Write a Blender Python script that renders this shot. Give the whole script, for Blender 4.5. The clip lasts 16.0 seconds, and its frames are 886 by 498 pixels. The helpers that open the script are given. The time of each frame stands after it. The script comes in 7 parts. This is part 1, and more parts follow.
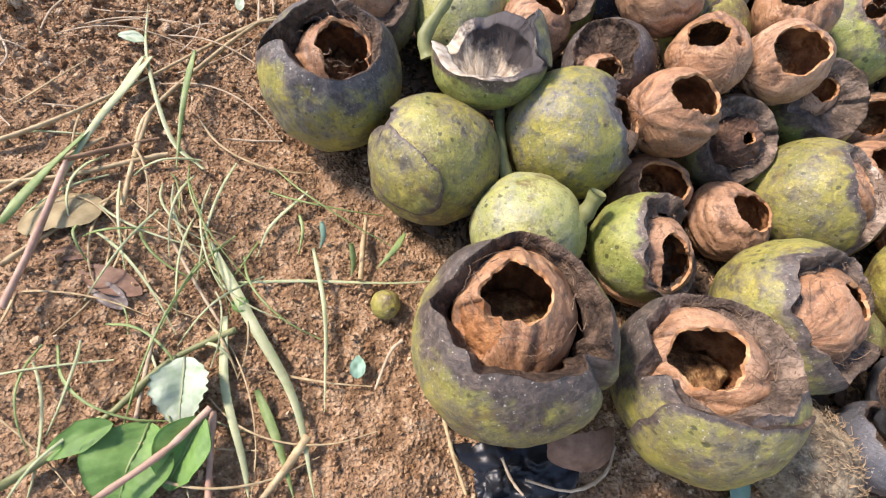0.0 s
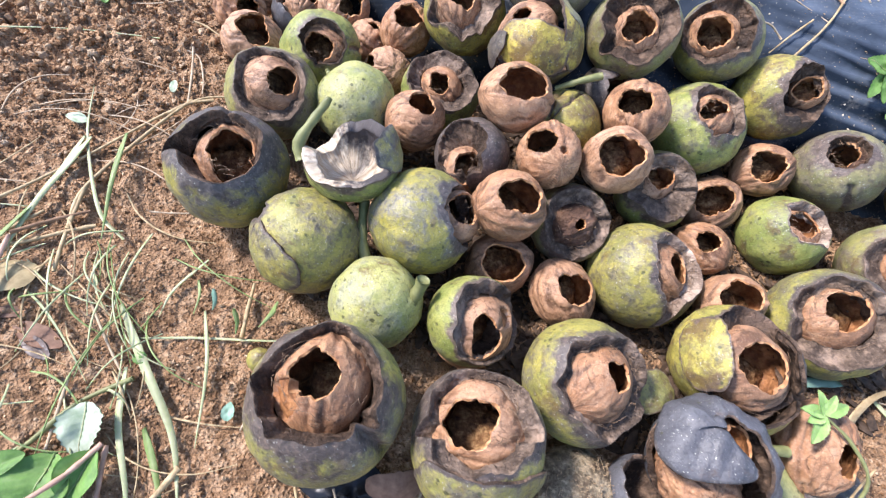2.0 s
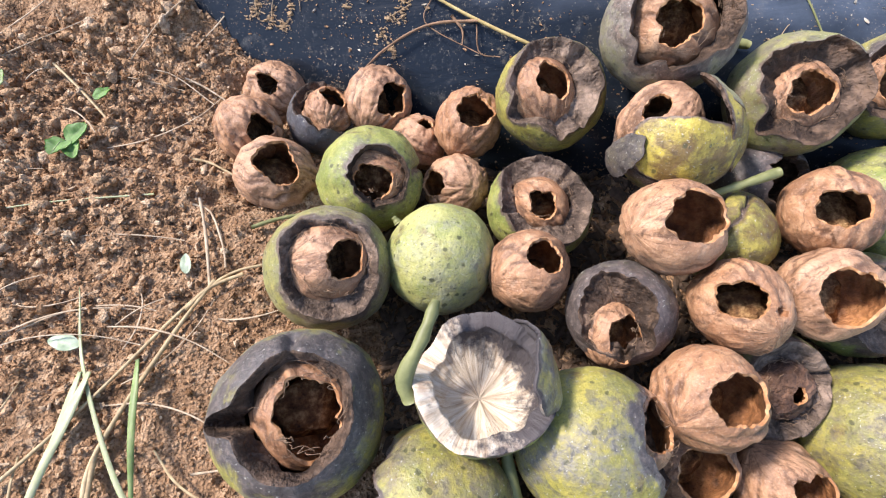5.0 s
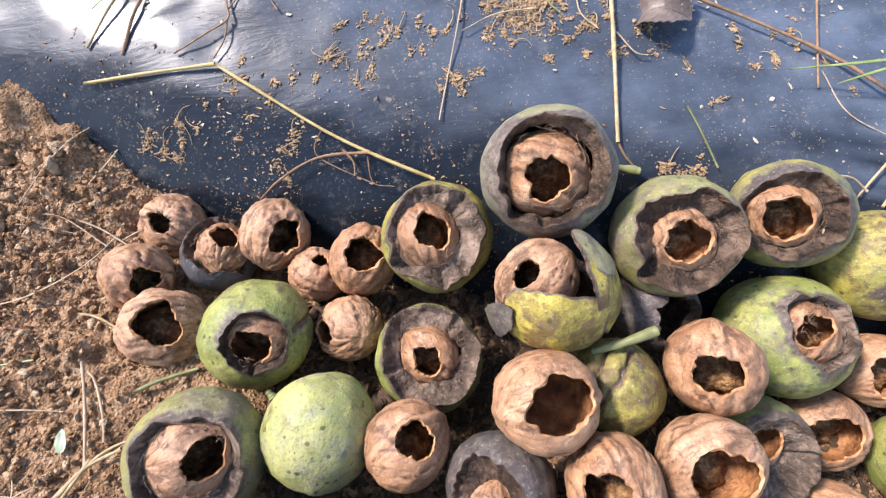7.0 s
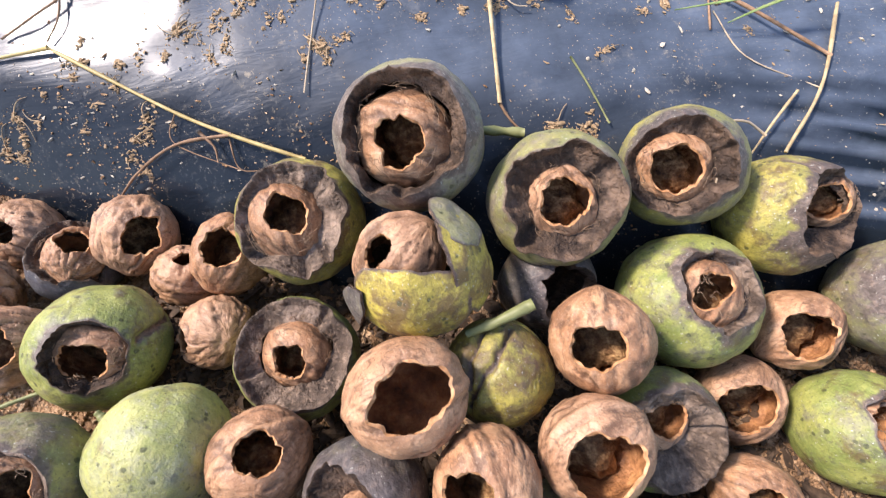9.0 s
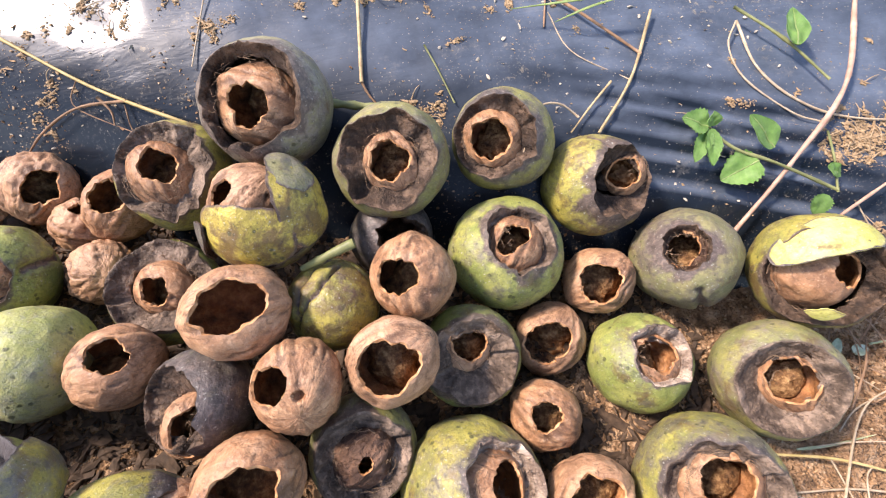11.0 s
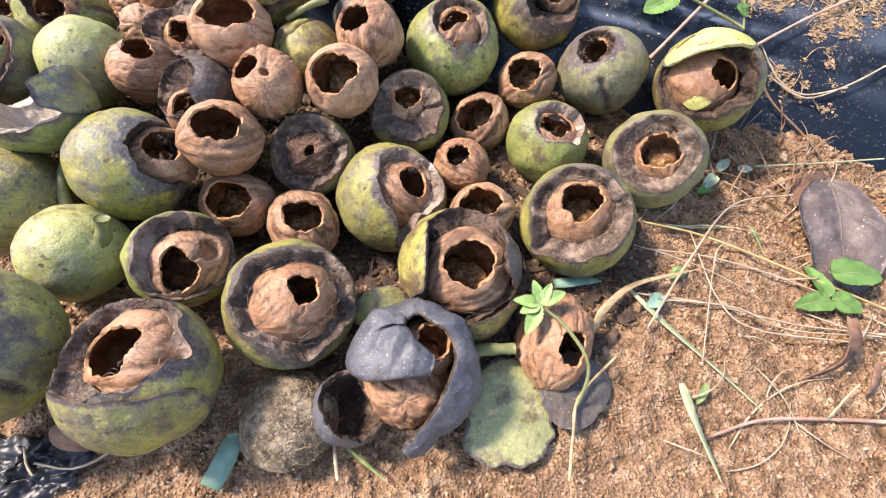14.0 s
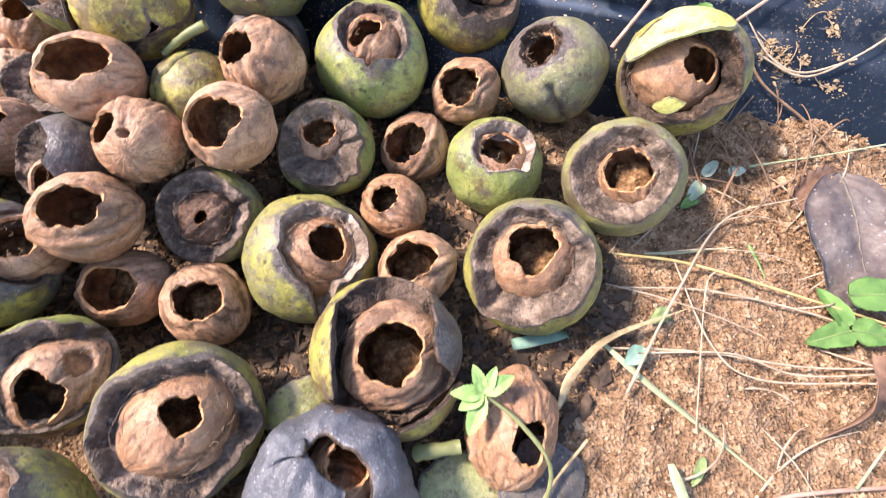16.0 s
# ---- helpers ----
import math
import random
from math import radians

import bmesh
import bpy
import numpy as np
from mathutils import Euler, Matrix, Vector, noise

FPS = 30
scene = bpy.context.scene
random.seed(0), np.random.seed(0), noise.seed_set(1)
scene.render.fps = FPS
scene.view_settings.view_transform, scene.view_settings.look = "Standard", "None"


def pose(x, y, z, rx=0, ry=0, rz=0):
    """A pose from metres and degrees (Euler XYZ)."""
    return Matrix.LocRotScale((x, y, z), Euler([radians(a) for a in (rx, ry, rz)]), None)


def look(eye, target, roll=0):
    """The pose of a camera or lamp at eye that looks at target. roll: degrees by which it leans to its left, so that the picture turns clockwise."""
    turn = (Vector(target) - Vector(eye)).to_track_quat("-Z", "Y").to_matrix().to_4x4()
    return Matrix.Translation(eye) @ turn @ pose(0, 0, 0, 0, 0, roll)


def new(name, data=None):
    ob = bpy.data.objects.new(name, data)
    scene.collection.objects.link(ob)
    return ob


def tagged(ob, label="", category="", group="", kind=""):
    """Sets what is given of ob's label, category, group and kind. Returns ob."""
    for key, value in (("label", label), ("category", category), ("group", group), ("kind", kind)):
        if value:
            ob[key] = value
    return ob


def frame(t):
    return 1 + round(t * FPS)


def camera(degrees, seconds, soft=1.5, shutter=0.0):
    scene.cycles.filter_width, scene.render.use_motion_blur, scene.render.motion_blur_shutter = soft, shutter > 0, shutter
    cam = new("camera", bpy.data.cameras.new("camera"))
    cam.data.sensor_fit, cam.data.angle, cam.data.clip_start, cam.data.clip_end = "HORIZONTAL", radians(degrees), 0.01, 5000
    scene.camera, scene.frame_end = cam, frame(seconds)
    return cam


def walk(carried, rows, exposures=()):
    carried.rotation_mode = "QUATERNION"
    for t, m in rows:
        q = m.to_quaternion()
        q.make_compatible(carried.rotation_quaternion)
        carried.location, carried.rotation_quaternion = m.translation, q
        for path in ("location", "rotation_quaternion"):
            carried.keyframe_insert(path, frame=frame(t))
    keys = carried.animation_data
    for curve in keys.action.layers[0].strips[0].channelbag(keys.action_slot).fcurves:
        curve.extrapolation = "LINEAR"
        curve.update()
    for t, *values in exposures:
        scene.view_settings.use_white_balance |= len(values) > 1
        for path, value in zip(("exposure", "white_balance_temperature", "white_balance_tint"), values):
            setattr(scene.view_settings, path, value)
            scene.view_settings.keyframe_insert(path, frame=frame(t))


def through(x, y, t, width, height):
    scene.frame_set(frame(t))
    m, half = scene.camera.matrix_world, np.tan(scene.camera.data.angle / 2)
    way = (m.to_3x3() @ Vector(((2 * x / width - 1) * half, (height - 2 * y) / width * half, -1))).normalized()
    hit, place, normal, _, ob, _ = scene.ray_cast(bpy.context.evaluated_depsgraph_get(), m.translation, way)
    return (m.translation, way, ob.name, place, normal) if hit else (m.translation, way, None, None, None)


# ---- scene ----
# camera: seconds, place in metres, turn in degrees
cam = camera(88.00, 16.0, soft=1.2, shutter=0.15)
ROWS = [
    (0.0, 0.0000, 0.0000, 0.1660, 27.37, -7.31, 0.18),
    (0.5, 0.0193, -0.0024, 0.1493, 26.76, -6.31, 0.61),
    (1.0, 0.0381, 0.0013, 0.1794, 25.67, -6.87, 1.83),
    (1.5, 0.0686, -0.0014, 0.2162, 25.98, -7.65, 3.13),
    (2.0, 0.0606, 0.0136, 0.2283, 26.66, -7.52, 2.21),
    (2.5, 0.0159, 0.0384, 0.2188, 27.63, -6.69, 0.47),
    (3.0, -0.0154, 0.0644, 0.2046, 27.09, -5.02, -1.12),
    (3.5, -0.0139, 0.0841, 0.1989, 26.82, -4.24, -2.32),
    (4.0, -0.0024, 0.1053, 0.1901, 26.67, -3.82, -3.94),
    (6.3, 0.0223, 0.1541, 0.2112, 27.10, -4.17, -7.43),
    (6.5, 0.0325, 0.1616, 0.2134, 27.60, -3.89, -7.41),
    (7.0, 0.0659, 0.1846, 0.2245, 28.00, -2.74, -9.43),
    (7.5, 0.0818, 0.1978, 0.2291, 28.78, -1.83, -12.02),
    (8.0, 0.0924, 0.2014, 0.2227, 28.85, -1.83, -13.30),
    (8.5, 0.1060, 0.1983, 0.2175, 28.41, -1.98, -14.00),
    (9.0, 0.1170, 0.1770, 0.2017, 28.37, -2.28, -14.26),
    (9.2, 0.1225, 0.1630, 0.1984, 28.55, -2.16, -14.15),
    (11.3, 0.1764, 0.1114, 0.2328, 28.90, -5.19, -13.38),
    (11.5, 0.1826, 0.0975, 0.2374, 29.01, -4.99, -12.54),
    (12.0, 0.2042, 0.0734, 0.2311, 29.07, -4.92, -11.26),
    (12.5, 0.2115, 0.0585, 0.2323, 28.63, -4.14, -10.36),
    (13.0, 0.2108, 0.0321, 0.2206, 28.20, -3.76, -8.82),
    (13.5, 0.1984, 0.0038, 0.2231, 27.47, -4.25, -6.90),
    (14.0, 0.1990, -0.0187, 0.2184, 27.25, -4.80, -4.85),
    (14.5, 0.2101, -0.0101, 0.2171, 26.61, -4.06, -5.03),
    (15.0, 0.2158, -0.0143, 0.1995, 26.09, -3.83, -4.75),
    (15.5, 0.2254, -0.0084, 0.1902, 24.89, -3.05, -5.70),
    (16.0, 0.2433, 0.0308, 0.2005, 24.45, -1.10, -9.57),
]
walk(cam, [(t, pose(*row)) for t, *row in ROWS], [(0.0, 1.10, 6850, 19), (2.0, 1.36, 6150, 18), (4.0, 1.24, 6400, 18), (8.0, 1.30, 6550, 18), (9.5, 1.30, 6750, 20), (12.5, 1.49, 7150, 22), (14.5, 1.47, 6700, 20), (16.0, 1.74, 6650, 22)])

# ---- light ----
SUN = Vector((-0.62, 0.28, 0.73)).normalized()
world = bpy.data.worlds.new("sky")
world.use_nodes = True
scene.world = world
sky = world.node_tree.nodes.new("ShaderNodeTexSky")
sky.sky_type, sky.sun_disc = "NISHITA", False
sky.sun_elevation, sky.sun_rotation = math.asin(SUN.z), math.atan2(SUN.x, SUN.y)
sky.dust_density, sky.air_density = 0.8, 1.1
background = world.node_tree.nodes["Background"]
background.inputs["Strength"].default_value = 0.145
world.node_tree.links.new(sky.outputs[0], background.inputs["Color"])
sun_data = bpy.data.lights.new("sun", "SUN")
sun_data.energy, sun_data.angle, sun_data.color = 3.2, radians(9), (1.0, 0.945, 0.865)
sun_lamp = new("sun", sun_data)
sun_lamp.matrix_world = look(SUN * 10, (0, 0, 0))


# ---- materials ----
class Nodes:
    """A short way to write node materials."""

    def __init__(self, name, roughness=0.6, specular=0.4):
        self.mat = bpy.data.materials.new(name)
        self.mat.use_nodes = True
        self.tree = self.mat.node_tree
        self.bsdf = self.tree.nodes["Principled BSDF"]
        self.bsdf.inputs["Roughness"].default_value = roughness
        self.bsdf.inputs["Specular IOR Level"].default_value = specular

    def add(self, kind, **settings):
        node = self.tree.nodes.new("ShaderNode" + kind)
        for key, value in settings.items():
            node.inputs[key.replace("_", " ")].default_value = value
        return node

    def link(self, a, b):
        self.tree.links.new(a, b)

    def coords(self, scale=(1, 1, 1), vary=True):
        """Object coordinates, scaled, and moved by the object's own random number."""
        tex = self.add("TexCoord")
        mul = self.add("VectorMath")
        mul.operation = "MULTIPLY_ADD"
        mul.inputs[1].default_value = scale
        self.link(tex.outputs["Object"], mul.inputs[0])
        if vary:
            info = self.add("ObjectInfo")
            far = self.add("Math")
            far.operation = "MULTIPLY"
            far.inputs[1].default_value = 57.0
            self.link(info.outputs["Random"], far.inputs[0])
            self.link(far.outputs[0], mul.inputs[2])
        return mul.outputs[0]

    def noise(self, vector, scale, detail=4.0, rough=0.55, distort=0.0):
        node = self.add("TexNoise", Scale=scale, Detail=detail, Roughness=rough, Distortion=distort)
        self.link(vector, node.inputs["Vector"])
        return node.outputs["Fac"]

    def cells(self, vector, scale, feature="F1"):
        node = self.add("TexVoronoi", Scale=scale)
        node.feature = feature
        self.link(vector, node.inputs["Vector"])
        return node.outputs["Distance"]

    def ramp(self, value, *stops):
        node = self.add("ValToRGB")
        while len(node.color_ramp.elements) < len(stops):
            node.color_ramp.elements.new(0.5)
        for element, (at, colour) in zip(node.color_ramp.elements, stops):
            element.position = at
            element.color = (*colour, 1) if isinstance(colour, tuple) else (colour, colour, colour, 1)
        self.link(value, node.inputs[0])
        return node.outputs[0]

    def mix(self, factor, a, b, kind="MIX"):
        node = self.tree.nodes.new("ShaderNodeMix")
        node.data_type, node.blend_type = "RGBA", kind
        for value, socket in ((factor, node.inputs[0]), (a, node.inputs[6]), (b, node.inputs[7])):
            if isinstance(value, bpy.types.NodeSocket):
                self.link(value, socket)
            else:
                socket.default_value = (*value, 1) if isinstance(value, tuple) else value
        return node.outputs[2]

    def math(self, kind, a, b=0.0, clamp=False):
        node = self.add("Math")
        node.operation, node.use_clamp = kind, clamp
        for value, socket in ((a, node.inputs[0]), (b, node.inputs[1])):
            if isinstance(value, bpy.types.NodeSocket):
                self.link(value, socket)
            else:
                socket.default_value = value
        return node.outputs[0]

    def attribute(self, name):
        node = self.add("Attribute")
        node.attribute_name = name
        return node.outputs["Fac"]

    def random(self):
        return self.add("ObjectInfo").outputs["Random"]

    def done(self, colour=None, bump=(), rough=None):
        if colour is not None:
            self.link(colour, self.bsdf.inputs["Base Color"])
        if rough is not None:
            self.link(rough, self.bsdf.inputs["Roughness"])
        normal = None
        for height, strength, distance in bump:
            node = self.add("Bump", Strength=strength, Distance=distance)
            self.link(height, node.inputs["Height"])
            if normal is not None:
                self.link(normal, node.inputs["Normal"])
            normal = node.outputs[0]
        if normal is not None:
            self.link(normal, self.bsdf.inputs["Normal"])
        return self.mat


def soil_material(name="sandy_soil"):
    n = Nodes(name, 0.9, 0.25)
    v = n.coords(vary=False)
    grains = n.cells(v, 620)
    fine = n.noise(v, 900, 3)
    patch = n.noise(v, 22, 4)
    mid = n.noise(v, 140, 5, 0.65)
    base = n.ramp(mid, (0.34, (0.09, 0.047, 0.022)), (0.50, (0.335, 0.195, 0.101)), (0.66, (0.58, 0.395, 0.24)))
    base = n.mix(n.ramp(patch, (0.40, 0.0), (0.66, 0.5)), base, (0.36, 0.225, 0.13))
    base = n.mix(n.ramp(n.cells(v, 260), (0.06, 0.75), (0.16, 0.0)), base, (0.46, 0.35, 0.24))
    base = n.mix(n.ramp(fine, (0.4, 0.0), (0.7, 0.35)), base, (0.12, 0.07, 0.04))
    return n.done(base, ((mid, 1.0, 0.006), (grains, 0.9, 0.0018), (fine, 0.7, 0.0010)))


def crumb_material(name="soil_crumb", light=1.0):
    n = Nodes(name, 0.9, 0.25)
    v = n.coords(vary=False)
    island = n.add("NewGeometry").outputs["Random Per Island"]
    tone = n.ramp(island, (0.0, (0.24 * light, 0.125 * light, 0.056 * light)), (0.45, (0.44 * light, 0.258 * light, 0.132 * light)), (0.85, (0.58 * light, 0.385 * light, 0.225 * light)), (0.97, (0.62, 0.46, 0.30)))
    fine, grains = n.noise(v, 1500, 3), n.cells(v, 900)
    tone = n.mix(n.ramp(n.noise(v, 420, 4, 0.65), (0.40, 0.0), (0.66, 0.55)), tone, (0.12 * light, 0.062 * light, 0.030 * light))
    tone = n.mix(n.ramp(fine, (0.56, 0.0), (0.74, 0.5)), tone, (0.52 * light, 0.37 * light, 0.24 * light))
    return n.done(tone, ((grains, 0.9, 0.0012), (fine, 0.8, 0.0008)))


def film_material():
    n = Nodes("black_mulch_film", 0.3, 0.16)
    v = n.coords(vary=False)
    dust = n.noise(v, 18, 6, 0.65)
    streak = n.noise(n.coords((30, 130, 130), False), 1.0, 5, 0.6)
    specks = n.cells(v, 420)
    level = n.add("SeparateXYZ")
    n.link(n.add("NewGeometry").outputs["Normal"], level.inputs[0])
    # Pale blue on level film: dust plus sky sheen painted into the colour.
    dust_and_sky = n.math("MULTIPLY", n.ramp(level.outputs["Z"], (0.80, 0.02), (0.985, 0.70)), n.ramp(n.noise(v, 26, 6, 0.7), (0.30, 0.35), (0.70, 1.0)))
    base = n.mix(dust_and_sky, (0.005, 0.009, 0.015), (0.150, 0.185, 0.240))
    base = n.mix(n.ramp(n.noise(v, 60, 6, 0.75), (0.58, 0.0), (0.72, 0.35)), base, (0.20, 0.19, 0.17))
    base = n.mix(n.ramp(specks, (0.07, 0.9), (0.15, 0.0)), base, n.mix(n.ramp(n.noise(v, 45, 3), (0.45, 0.0), (0.58, 1.0)), base, (0.34, 0.28, 0.20)))
    base = n.mix(n.ramp(n.noise(v, 520, 4, 0.7), (0.60, 0.0), (0.70, 0.5)), base, n.mix(n.ramp(n.noise(v, 30, 4), (0.46, 0.0), (0.6, 1.0)), base, (0.30, 0.27, 0.22)))
    grit = n.math("MULTIPLY", n.ramp(n.cells(v, 300), (0.06, 0.85), (0.10, 0.0)), n.ramp(n.noise(v, 38, 3), (0.40, 0.15), (0.55, 1.0)))
    base = n.mix(grit, base, (0.40, 0.35, 0.27))
    smear = n.math("MULTIPLY", n.ramp(n.noise(v, 260, 5, 0.75, 0.6), (0.58, 0.0), (0.66, 0.6)), n.ramp(n.noise(v, 20, 4, 0.6), (0.48, 0.0), (0.60, 1.0)))
    base = n.mix(smear, base, (0.26, 0.215, 0.15))
    rough = n.ramp(dust, (0.3, 0.33), (0.75, 0.54))
    n.bsdf.inputs["Coat Weight"].default_value = 0.30
    n.bsdf.inputs["Coat IOR"].default_value = 1.5
    n.bsdf.inputs["Coat Roughness"].default_value = 0.17
    crease = n.noise(n.coords((14, 60, 60), False), 1.0, 4, 0.6, 0.6)
    return n.done(base, ((crease, 0.22, 0.006), (streak, 0.03, 0.0016), (n.noise(v, 140, 4), 0.10, 0.0010)), rough)


def shell_material():
    n = Nodes("walnut_shell", 0.52, 0.4)
    v = n.coords()
    tex = n.add("TexCoord").outputs["Object"]
    flat = n.add("VectorMath")
    flat.operation = "MULTIPLY"
    flat.inputs[1].default_value = (1, 1, 0)
    n.link(tex, flat.inputs[0])
    unit = n.add("VectorMath")
    unit.operation = "NORMALIZE"
    n.link(flat.outputs[0], unit.inputs[0])
    rise = n.add("VectorMath")
    rise.operation = "MULTIPLY_ADD"
    rise.inputs[1].default_value = (0, 0, 42)
    n.link(tex, rise.inputs[0])
    n.link(unit.outputs[0], rise.inputs[2])
    shift = n.add("VectorMath")
    shift.operation = "ADD"
    n.link(rise.outputs[0], shift.inputs[0])
    wide = n.math("MULTIPLY", n.random(), 31.0)
    n.link(wide, shift.inputs[1])
    grain = shift.outputs[0]
    ridges = n.noise(grain, 3.0, 3, 0.5, 0.5)
    lines = n.math("ABSOLUTE", n.math("SUBTRACT", n.noise(grain, 2.6, 3, 0.5, 0.5), 0.5))
    cracks = n.ramp(lines, (0.0, 0.75), (0.026, 0.0))
    some = n.ramp(n.noise(v, 70, 2), (0.40, 0.0), (0.58, 0.9))
    blot = n.noise(v, 95, 5, 0.6)
    fine = n.noise(v, 700, 4, 0.65)
    bend = n.add("VectorMath")
    bend.operation = "ADD"
    wobble = n.add("TexNoise", Scale=120.0, Detail=3.0)
    n.link(v, wobble.inputs["Vector"])
    part_of = n.add("VectorMath")
    part_of.operation = "SCALE"
    part_of.inputs["Scale"].default_value = 0.55
    n.link(wobble.outputs["Color"], part_of.inputs[0])
    n.link(grain, bend.inputs[0])
    n.link(part_of.outputs[0], bend.inputs[1])
    net = n.cells(bend.outputs[0], 2.6, "DISTANCE_TO_EDGE")
    veins = n.ramp(net, (0.0, 0.22), (0.06, 0.0))
    base = n.ramp(ridges, (0.30, (0.235, 0.108, 0.050)), (0.50, (0.385, 0.196, 0.096)), (0.72, (0.55, 0.318, 0.168)))
    base = n.mix(n.ramp(n.random(), (0.2, 0.0), (1.0, 0.55)), base, (0.34, 0.168, 0.082))
    rosy = n.math("FRACT", n.math("MULTIPLY", n.random(), 7.3))
    base = n.mix(n.ramp(rosy, (0.35, 0.0), (1.0, 0.60)), base, (0.50, 0.298, 0.178))
    base = n.mix(n.ramp(blot, (0.50, 0.0), (0.64, 0.7)), base, (0.20, 0.103, 0.055))
    stain = n.noise(v, 210, 5, 0.7, 0.8)
    base = n.mix(n.ramp(stain, (0.57, 0.0), (0.68, 0.65)), base, (0.15, 0.078, 0.043))
    base = n.mix(n.ramp(blot, (0.3, 0.5), (0.45, 0.0)), base, (0.55, 0.37, 0.235))
    base = n.mix(n.math("MULTIPLY", veins, n.ramp(blot, (0.35, 1.0), (0.6, 0.3))), base, (0.19, 0.095, 0.052))
    base = n.mix(n.math("MULTIPLY", cracks, some), base, (0.085, 0.04, 0.022))
    # Shell colour goes darker along the grooves of the relief.
    ragged = n.math("MULTIPLY", n.attribute("groove"), n.ramp(n.noise(v, 330, 4, 0.7), (0.32, 0.2), (0.58, 1.0)))
    base = n.mix(n.ramp(ragged, (0.06, 0.0), (0.55, 0.88)), base, (0.105, 0.052, 0.028))
    crust = n.noise(v, 1100, 3, 0.7)
    base = n.mix(n.ramp(crust, (0.56, 0.0), (0.72, 0.45)), base, (0.58, 0.41, 0.28))
    base = n.mix(n.ramp(crust, (0.28, 0.6), (0.44, 0.0)), base, (0.17, 0.095, 0.058))
    base = n.mix(n.ramp(fine, (0.50, 0.0), (0.78, 0.4)), base, (0.20, 0.11, 0.065))
    return n.done(base, ((ridges, 0.4, 0.0022), (stain, 0.4, 0.0014), (lines, 0.5, 0.0012), (n.ramp(net, (0.0, 0.0), (0.09, 1.0)), 0.15, 0.0005), (fine, 0.45, 0.0006), (crust, 0.35, 0.0004)))


def broken_shell_material():
    n = Nodes("broken_shell_edge", 0.7, 0.3)
    v = n.coords()
    base = n.ramp(n.noise(v, 240, 4), (0.3, (0.22, 0.092, 0.034)), (0.5, (0.42, 0.205, 0.088)), (0.72, (0.60, 0.36, 0.19)))
    return n.done(base, ((n.noise(v, 700, 4), 0.6, 0.0008),))


def lining_material():
    n = Nodes("shell_lining", 0.6, 0.35)
    v = n.coords()
    base = n.ramp(n.noise(v, 120, 5, 0.65), (0.3, (0.060, 0.026, 0.012)), (0.50, (0.25, 0.108, 0.043)), (0.70, (0.52, 0.25, 0.10)))
    return n.done(base, ((n.noise(v, 330, 4), 0.9, 0.002),))


def kernel_material():
    n = Nodes("kernel_remains", 0.75, 0.3)
    v = n.coords()
    base = n.ramp(n.noise(v, 260, 5, 0.7), (0.3, (0.03, 0.014, 0.008)), (0.50, (0.20, 0.100, 0.04)), (0.68, (0.50, 0.31, 0.14)))
    return n.done(base, ((n.noise(v, 420, 4), 1.0, 0.002),))


